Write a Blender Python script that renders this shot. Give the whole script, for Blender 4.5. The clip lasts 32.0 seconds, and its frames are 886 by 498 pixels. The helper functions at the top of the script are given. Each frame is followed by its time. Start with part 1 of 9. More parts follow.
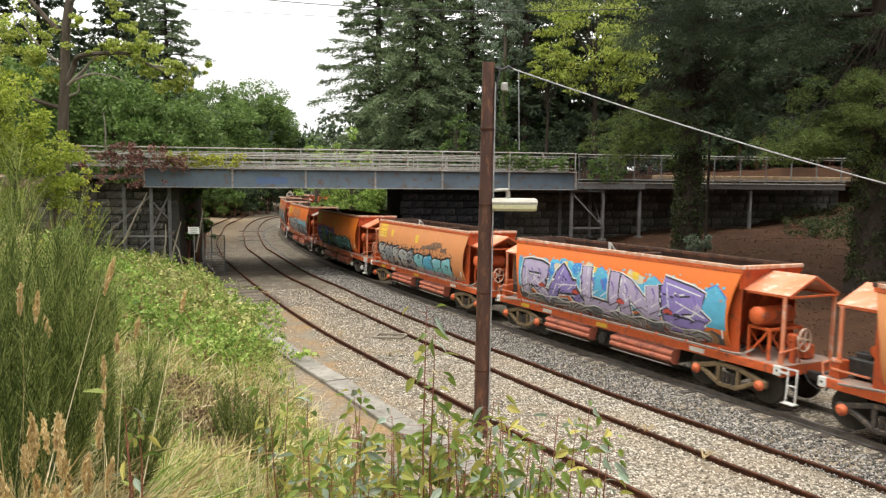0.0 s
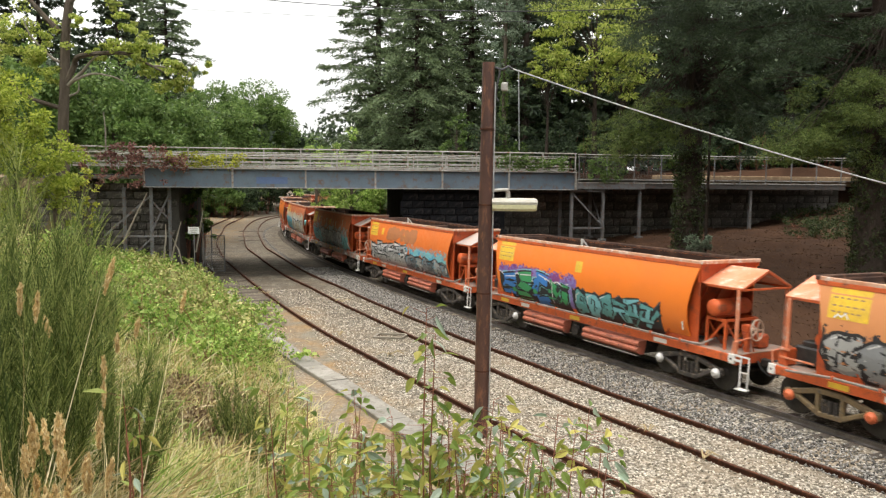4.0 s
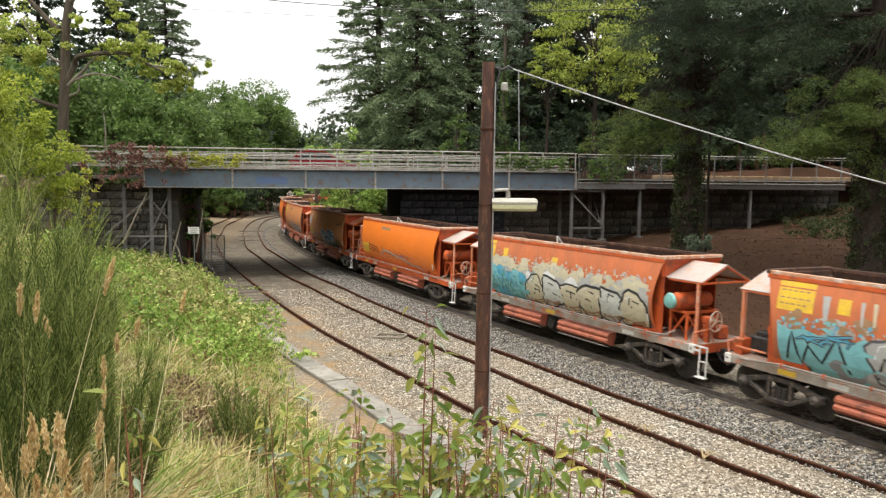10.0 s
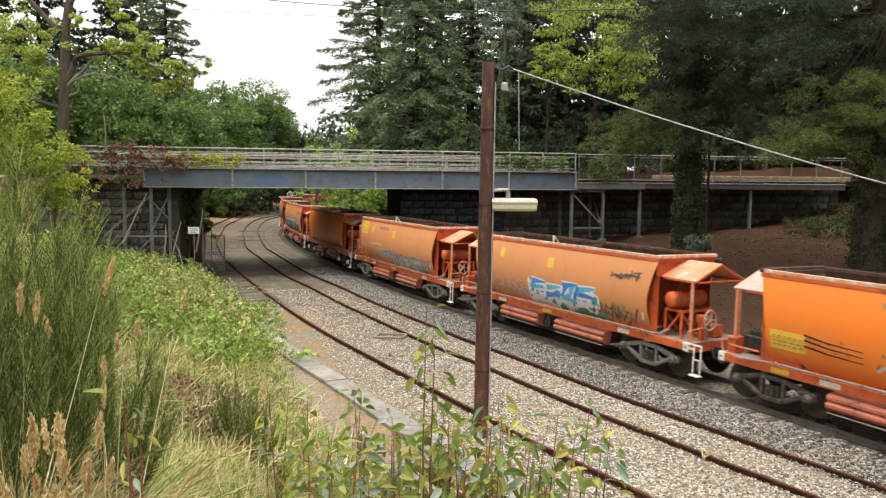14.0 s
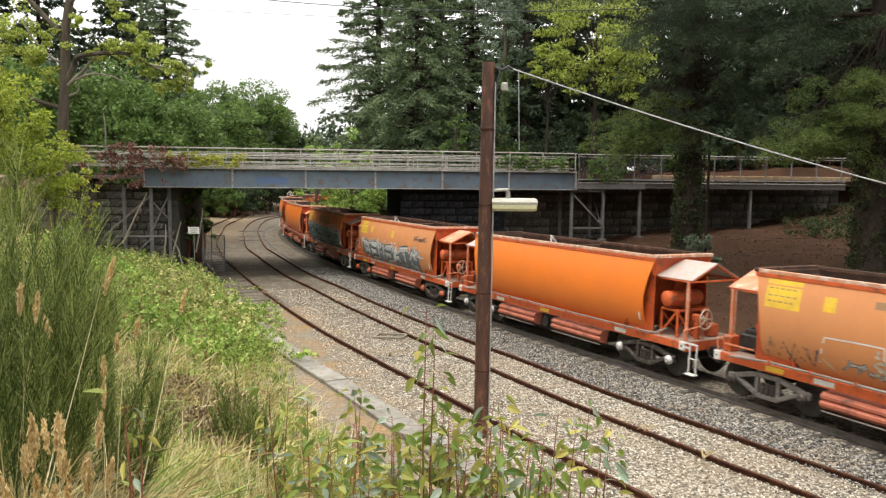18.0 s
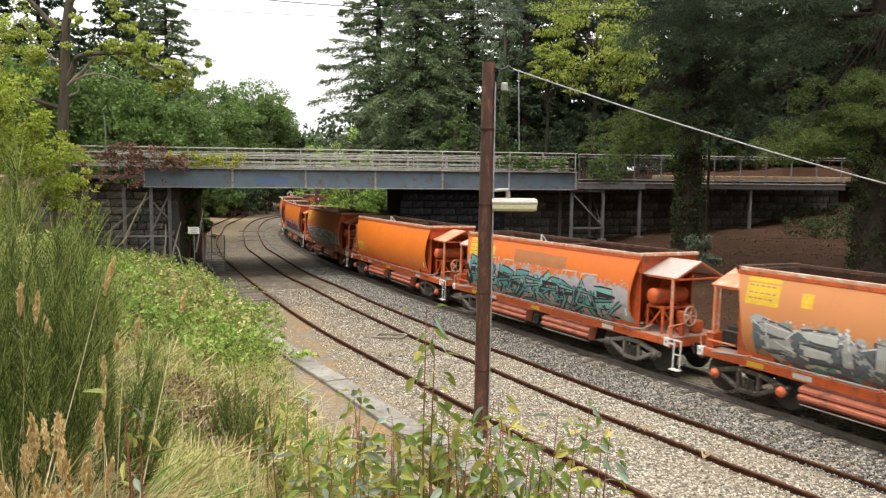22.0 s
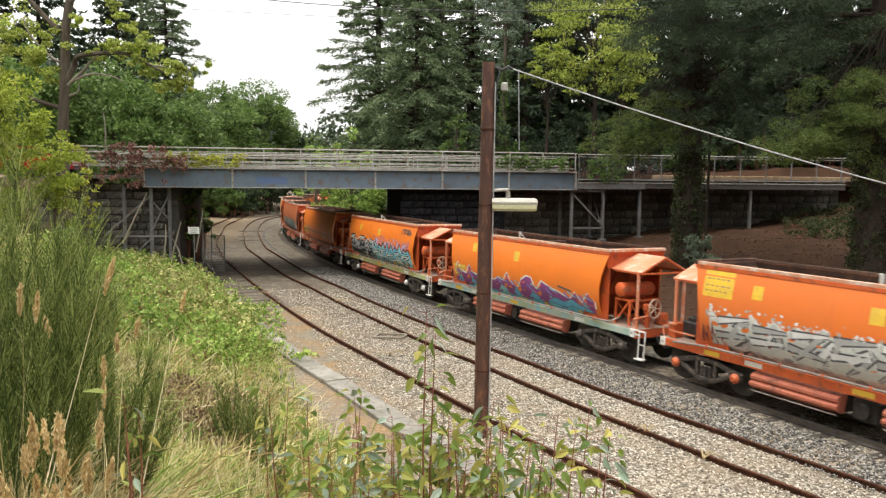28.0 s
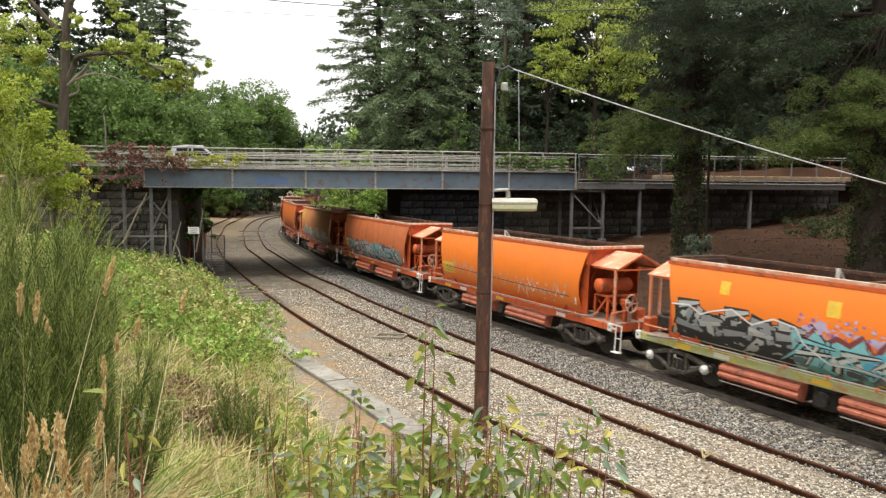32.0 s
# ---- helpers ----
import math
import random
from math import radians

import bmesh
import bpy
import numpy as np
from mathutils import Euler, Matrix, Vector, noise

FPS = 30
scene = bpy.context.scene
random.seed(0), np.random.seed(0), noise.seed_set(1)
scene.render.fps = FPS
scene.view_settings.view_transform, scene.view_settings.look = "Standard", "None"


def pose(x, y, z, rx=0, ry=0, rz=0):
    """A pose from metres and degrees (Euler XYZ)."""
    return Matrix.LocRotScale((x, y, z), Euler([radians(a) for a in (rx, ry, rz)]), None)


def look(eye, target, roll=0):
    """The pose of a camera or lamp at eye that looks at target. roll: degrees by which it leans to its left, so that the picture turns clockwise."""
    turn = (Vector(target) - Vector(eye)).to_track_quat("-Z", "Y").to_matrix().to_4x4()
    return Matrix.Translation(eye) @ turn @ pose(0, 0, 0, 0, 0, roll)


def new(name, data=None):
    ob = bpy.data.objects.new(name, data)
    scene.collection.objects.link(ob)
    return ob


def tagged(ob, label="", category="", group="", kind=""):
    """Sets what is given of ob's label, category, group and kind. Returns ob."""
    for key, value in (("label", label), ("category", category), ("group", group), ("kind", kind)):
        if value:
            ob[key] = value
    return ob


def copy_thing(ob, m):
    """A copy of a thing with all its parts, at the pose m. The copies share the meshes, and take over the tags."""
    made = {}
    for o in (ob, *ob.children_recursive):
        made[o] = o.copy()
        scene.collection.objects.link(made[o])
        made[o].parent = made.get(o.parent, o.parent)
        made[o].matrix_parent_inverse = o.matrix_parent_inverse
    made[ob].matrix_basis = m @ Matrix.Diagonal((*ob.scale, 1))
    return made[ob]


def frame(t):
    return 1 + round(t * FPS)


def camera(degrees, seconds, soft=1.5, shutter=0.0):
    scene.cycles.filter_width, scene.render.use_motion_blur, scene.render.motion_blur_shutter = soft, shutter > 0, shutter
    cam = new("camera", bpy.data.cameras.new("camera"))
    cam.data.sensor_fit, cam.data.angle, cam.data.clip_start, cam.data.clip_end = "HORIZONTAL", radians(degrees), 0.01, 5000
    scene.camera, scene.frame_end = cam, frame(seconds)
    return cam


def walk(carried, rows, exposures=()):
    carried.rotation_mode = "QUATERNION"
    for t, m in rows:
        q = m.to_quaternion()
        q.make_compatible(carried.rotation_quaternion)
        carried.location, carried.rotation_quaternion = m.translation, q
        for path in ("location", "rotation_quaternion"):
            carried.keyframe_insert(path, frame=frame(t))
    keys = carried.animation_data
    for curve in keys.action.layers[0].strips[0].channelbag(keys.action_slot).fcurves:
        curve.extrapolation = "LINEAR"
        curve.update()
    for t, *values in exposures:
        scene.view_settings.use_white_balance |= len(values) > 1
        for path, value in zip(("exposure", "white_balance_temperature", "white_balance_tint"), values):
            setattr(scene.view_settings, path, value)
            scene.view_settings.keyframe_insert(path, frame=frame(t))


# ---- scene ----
EYE = Vector((0.0, 0.0, 5.546))
PITCH = 0.0915
cam = camera(60.65, 32.0, soft=1.3, shutter=0.3)
CAM_POSE = look(EYE, EYE + Vector((0, math.cos(PITCH), -math.sin(PITCH))), 0.53)
walk(cam, [(0.0, CAM_POSE), (32.0, CAM_POSE)], exposures=[(0.0, 0.4), (32.0, 0.4)])

# ---- light: a bright overcast day ----
world = bpy.data.worlds.new("overcast_sky")
scene.world = world
world.use_nodes = True
wt = world.node_tree
wt.nodes.clear()
SUN_EL, SUN_AZ = radians(72), radians(215)
sky = wt.nodes.new("ShaderNodeTexSky")
sky.sky_type = "NISHITA"
sky.sun_disc = False
sky.sun_elevation, sky.sun_rotation = SUN_EL, SUN_AZ
sky.dust_density = 4.0
sky_dim = wt.nodes.new("ShaderNodeVectorMath")
sky_dim.operation = "SCALE"
sky_dim.inputs["Scale"].default_value = 0.06
cloud_noise = wt.nodes.new("ShaderNodeTexNoise")
cloud_noise.inputs["Scale"].default_value = 2.2
cloud_noise.inputs["Detail"].default_value = 5.0
cloud_ramp = wt.nodes.new("ShaderNodeValToRGB")
cloud_ramp.color_ramp.elements[0].position, cloud_ramp.color_ramp.elements[0].color = 0.3, (0.95, 0.945, 0.92, 1)
cloud_ramp.color_ramp.elements[1].position, cloud_ramp.color_ramp.elements[1].color = 0.7, (1.14, 1.13, 1.1, 1)
sky_coord = wt.nodes.new("ShaderNodeTexCoord")
sky_sep = wt.nodes.new("ShaderNodeSeparateXYZ")
sky_grad = wt.nodes.new("ShaderNodeValToRGB")
sky_grad.color_ramp.elements[0].position, sky_grad.color_ramp.elements[0].color = 0.0, (0.78, 0.78, 0.78, 1)
sky_grad.color_ramp.elements[1].position, sky_grad.color_ramp.elements[1].color = 1.0, (2.4, 2.4, 2.4, 1)
sky_over = wt.nodes.new("ShaderNodeMix")
sky_over.data_type, sky_over.blend_type = "RGBA", "MULTIPLY"
sky_over.inputs["Factor"].default_value = 1.0
wt.links.new(sky_coord.outputs["Generated"], sky_sep.inputs["Vector"])
wt.links.new(sky_sep.outputs["Z"], sky_grad.inputs["Fac"])
sky_mix = wt.nodes.new("ShaderNodeMix")
sky_mix.data_type = "RGBA"
sky_mix.inputs["Factor"].default_value = 0.85
sky_bg = wt.nodes.new("ShaderNodeBackground")
sky_bg.inputs["Strength"].default_value = 1.15
sky_out = wt.nodes.new("ShaderNodeOutputWorld")
wt.links.new(sky.outputs["Color"], sky_dim.inputs[0])
wt.links.new(cloud_noise.outputs["Fac"], cloud_ramp.inputs["Fac"])
wt.links.new(sky_dim.outputs["Vector"], sky_mix.inputs["A"])
wt.links.new(cloud_ramp.outputs["Color"], sky_over.inputs["A"])
wt.links.new(sky_grad.outputs["Color"], sky_over.inputs["B"])
wt.links.new(sky_over.outputs["Result"], sky_mix.inputs["B"])
wt.links.new(sky_mix.outputs["Result"], sky_bg.inputs["Color"])
wt.links.new(sky_bg.outputs["Background"], sky_out.inputs["Surface"])
sun = new("sun", bpy.data.lights.new("sun", "SUN"))
sun.data.energy, sun.data.angle, sun.data.color = 1.9, radians(24), (1.0, 0.95, 0.86)
sun.matrix_basis = look((0, 0, 60), Vector((0, 0, 60)) - 10 * Vector((math.sin(SUN_AZ) * math.cos(SUN_EL), math.cos(SUN_AZ) * math.cos(SUN_EL), math.sin(SUN_EL))))


# ---- materials ----
def nodes_of(name):
    m = bpy.data.materials.new(name)
    m.use_nodes = True
    t = m.node_tree
    return m, t, t.nodes["Principled BSDF"]


def noise_tex(t, scale, detail=4.0, rough=0.6, coord="Object", stretch=None):
    c = t.nodes.new("ShaderNodeTexCoord")
    n = t.nodes.new("ShaderNodeTexNoise")
    n.inputs["Scale"].default_value, n.inputs["Detail"].default_value, n.inputs["Roughness"].default_value = scale, detail, rough
    if stretch:
        mp = t.nodes.new("ShaderNodeMapping")
        mp.inputs["Scale"].default_value = stretch
        t.links.new(c.outputs[coord], mp.inputs["Vector"])
        t.links.new(mp.outputs["Vector"], n.inputs["Vector"])
    else:
        t.links.new(c.outputs[coord], n.inputs["Vector"])
    return n.outputs["Fac"]


def ramp(t, fac, stops):
    r = t.nodes.new("ShaderNodeValToRGB")
    e = r.color_ramp.elements
    while len(e) < len(stops):
        e.new(0.5)
    for el, (p, c) in zip(e, stops):
        el.position, el.color = p, (*c, 1) if len(c) == 3 else c
    t.links.new(fac, r.inputs["Fac"])
    return r.outputs["Color"]


def blend(t, fac, a, b, kind="MIX"):
    m = t.nodes.new("ShaderNodeMix")
    m.data_type, m.blend_type = "RGBA", kind
    for sock, v in (("Factor", fac), ("A", a), ("B", b)):
        if isinstance(v, (tuple, list)):
            m.inputs[sock].default_value = (*v, 1) if len(v) == 3 else v
        elif isinstance(v, float):
            m.inputs[sock].default_value = v
        else:
            t.links.new(v, m.inputs[sock])
    return m.outputs["Result"]


def bump(t, bsdf, height, strength=0.3, dist=0.02):
    b = t.nodes.new("ShaderNodeBump")
    b.inputs["Strength"].default_value, b.inputs["Distance"].default_value = strength, dist
    t.links.new(height, b.inputs["Height"])
    t.links.new(b.outputs["Normal"], bsdf.inputs["Normal"])


def surface(name, base, vary, rough=0.7, metal=0.0, coarse=1.2, fine=22.0, relief=0.25, dist=0.01, stain=None, coord="Object", stretch=None, rand=0.0):
    """Base colour mottled towards `vary` at two scales, optional stain colour in patches."""
    m, t, b = nodes_of(name)
    c = blend(t, ramp(t, noise_tex(t, coarse, 5, 0.65, coord, stretch), [(0.35, (0, 0, 0)), (0.68, (1, 1, 1))]), base, vary)
    f = noise_tex(t, fine, 3, 0.7, coord, stretch)
    c = blend(t, 0.35, c, ramp(t, f, [(0.25, (0.55, 0.55, 0.55)), (0.75, (1.25, 1.25, 1.25))]), "MULTIPLY")
    if stain:
        s = ramp(t, noise_tex(t, coarse * 2.7, 6, 0.7, coord, stretch), [(0.52, (0, 0, 0)), (0.66, (1, 1, 1))])
        c = blend(t, s, c, stain)
    if rand:
        o = t.nodes.new("ShaderNodeObjectInfo")
        c = blend(t, 1.0, c, ramp(t, o.outputs["Random"], [(0, (1 - rand,) * 3), (1, (1 + rand,) * 3)]), "MULTIPLY")
    t.links.new(c, b.inputs["Base Color"])
    b.inputs["Roughness"].default_value, b.inputs["Metallic"].default_value = rough, metal
    b.inputs["Specular IOR Level"].default_value = 0.08 if rough > 0.82 else 0.4
    if relief:
        bump(t, b, f, relief, dist)
    return m


def foliage(name, dark, mid, light, trans=0.35, rough=0.55):
    """Leaf colour picked leaf by leaf, with some light through the blade."""
    m, t, b = nodes_of(name)
    g = t.nodes.new("ShaderNodeNewGeometry")
    c = ramp(t, g.outputs["Random Per Island"], [(0.0, dark), (0.5, mid), (1.0, light)])
    big = ramp(t, noise_tex(t, 0.5, 3), [(0.35, (0.7, 0.7, 0.7)), (0.7, (1.2, 1.2, 1.15))])
    c = blend(t, 1.0, c, big, "MULTIPLY")
    t.links.new(c, b.inputs["Base Color"])
    b.inputs["Roughness"].default_value = rough
    b.inputs["Specular IOR Level"].default_value = 0.25
    tr = t.nodes.new("ShaderNodeBsdfTranslucent")
    t.links.new(c, tr.inputs["Color"])
    mx = t.nodes.new("ShaderNodeMixShader")
    mx.inputs["Fac"].default_value = trans
    t.links.new(b.outputs["BSDF"], mx.inputs[1])
    t.links.new(tr.outputs["BSDF"], mx.inputs[2])
    t.links.new(mx.outputs["Shader"], t.nodes["Material Output"].inputs["Surface"])
    return m


def paint(name, base, dirt, dirt_amount, rough=0.42):
    """Wagon paint: faded patches, streaks running down, soot."""
    m, t, b = nodes_of(name)
    fade = ramp(t, noise_tex(t, 0.55, 5, 0.6), [(0.3, (0, 0, 0)), (0.75, (1, 1, 1))])
    c = blend(t, fade, base, tuple(min(1, v * 0.86 + 0.012) for v in base))
    streak = ramp(t, noise_tex(t, 1.3, 8, 0.75, "Object", (1.5, 1.0, 0.55)), [(0.66 - 0.4 * dirt_amount, (0, 0, 0)), (0.86 - 0.2 * dirt_amount, (1, 1, 1))])
    c = blend(t, blend(t, 1.0, streak, (min(1.0, 0.25 + dirt_amount),) * 3, "MULTIPLY"), c, dirt)
    spot = ramp(t, noise_tex(t, 9.0, 5, 0.75), [(0.66, (0, 0, 0)), (0.74, (1, 1, 1))])
    c = blend(t, blend(t, 1.0, spot, (0.12 + 0.5 * dirt_amount,) * 3, "MULTIPLY"), c, (0.12, 0.05, 0.025))
    t.links.new(c, b.inputs["Base Color"])
    t.links.new(ramp(t, noise_tex(t, 5.0), [(0.3, (rough - 0.06,) * 3), (0.7, (rough + 0.2,) * 3)]), b.inputs["Roughness"])
    bump(t, b, noise_tex(t, 2.0, 2), 0.12, 0.02)
    return m


def plain(name, col, rough=0.5, metal=0.0, spec=0.5):
    m, t, b = nodes_of(name)
    n = noise_tex(t, 6.0, 5, 0.7)
    t.links.new(blend(t, ramp(t, n, [(0.35, (0, 0, 0)), (0.75, (1, 1, 1))]), col, tuple(v * 0.72 for v in col)), b.inputs["Base Color"])
    b.inputs["Roughness"].default_value, b.inputs["Metallic"].default_value, b.inputs["Specular IOR Level"].default_value = rough, metal, spec
    return m


def spray(name, col):
    """Spray paint, slightly uneven."""
    m, t, b = nodes_of(name)
    n = noise_tex(t, 3.5, 5, 0.75)
    t.links.new(blend(t, ramp(t, n, [(0.3, (0, 0, 0)), (0.8, (1, 1, 1))]), col, tuple(v * 0.66 + 0.02 for v in col)), b.inputs["Base Color"])
    b.inputs["Roughness"].default_value = 0.6
    return m


def gravel(name, dark, mid, light, scale=26.0, tint=None):
    m, t, b = nodes_of(name)
    c = t.nodes.new("ShaderNodeTexCoord")
    v = t.nodes.new("ShaderNodeTexVoronoi")
    v.inputs["Scale"].default_value = scale
    t.links.new(c.outputs["Object"], v.inputs["Vector"])
    sep = t.nodes.new("ShaderNodeSeparateColor")
    t.links.new(v.outputs["Color"], sep.inputs["Color"])
    col = ramp(t, sep.outputs["Red"], [(0.0, dark), (0.5, mid), (1.0, light)])
    col = blend(t, 1.0, col, ramp(t, v.outputs["Distance"], [(0.2, (1.1, 1.1, 1.1)), (0.75, (0.35, 0.35, 0.35))]), "MULTIPLY")
    if tint:
        patch = ramp(t, noise_tex(t, 0.45, 6, 0.7), [(0.42, (0, 0, 0)), (0.66, (1, 1, 1))])
        col = blend(t, blend(t, 1.0, patch, (0.75, 0.75, 0.75), "MULTIPLY"), col, tint)
    t.links.new(col, b.inputs["Base Color"])
    b.inputs["Roughness"].default_value, b.inputs["Specular IOR Level"].default_value = 0.95, 0.1
    inv = ramp(t, v.outputs["Distance"], [(0.0, (1, 1, 1)), (0.8, (0, 0, 0))])
    bump(t, b, inv, 0.7, 0.03)
    return m


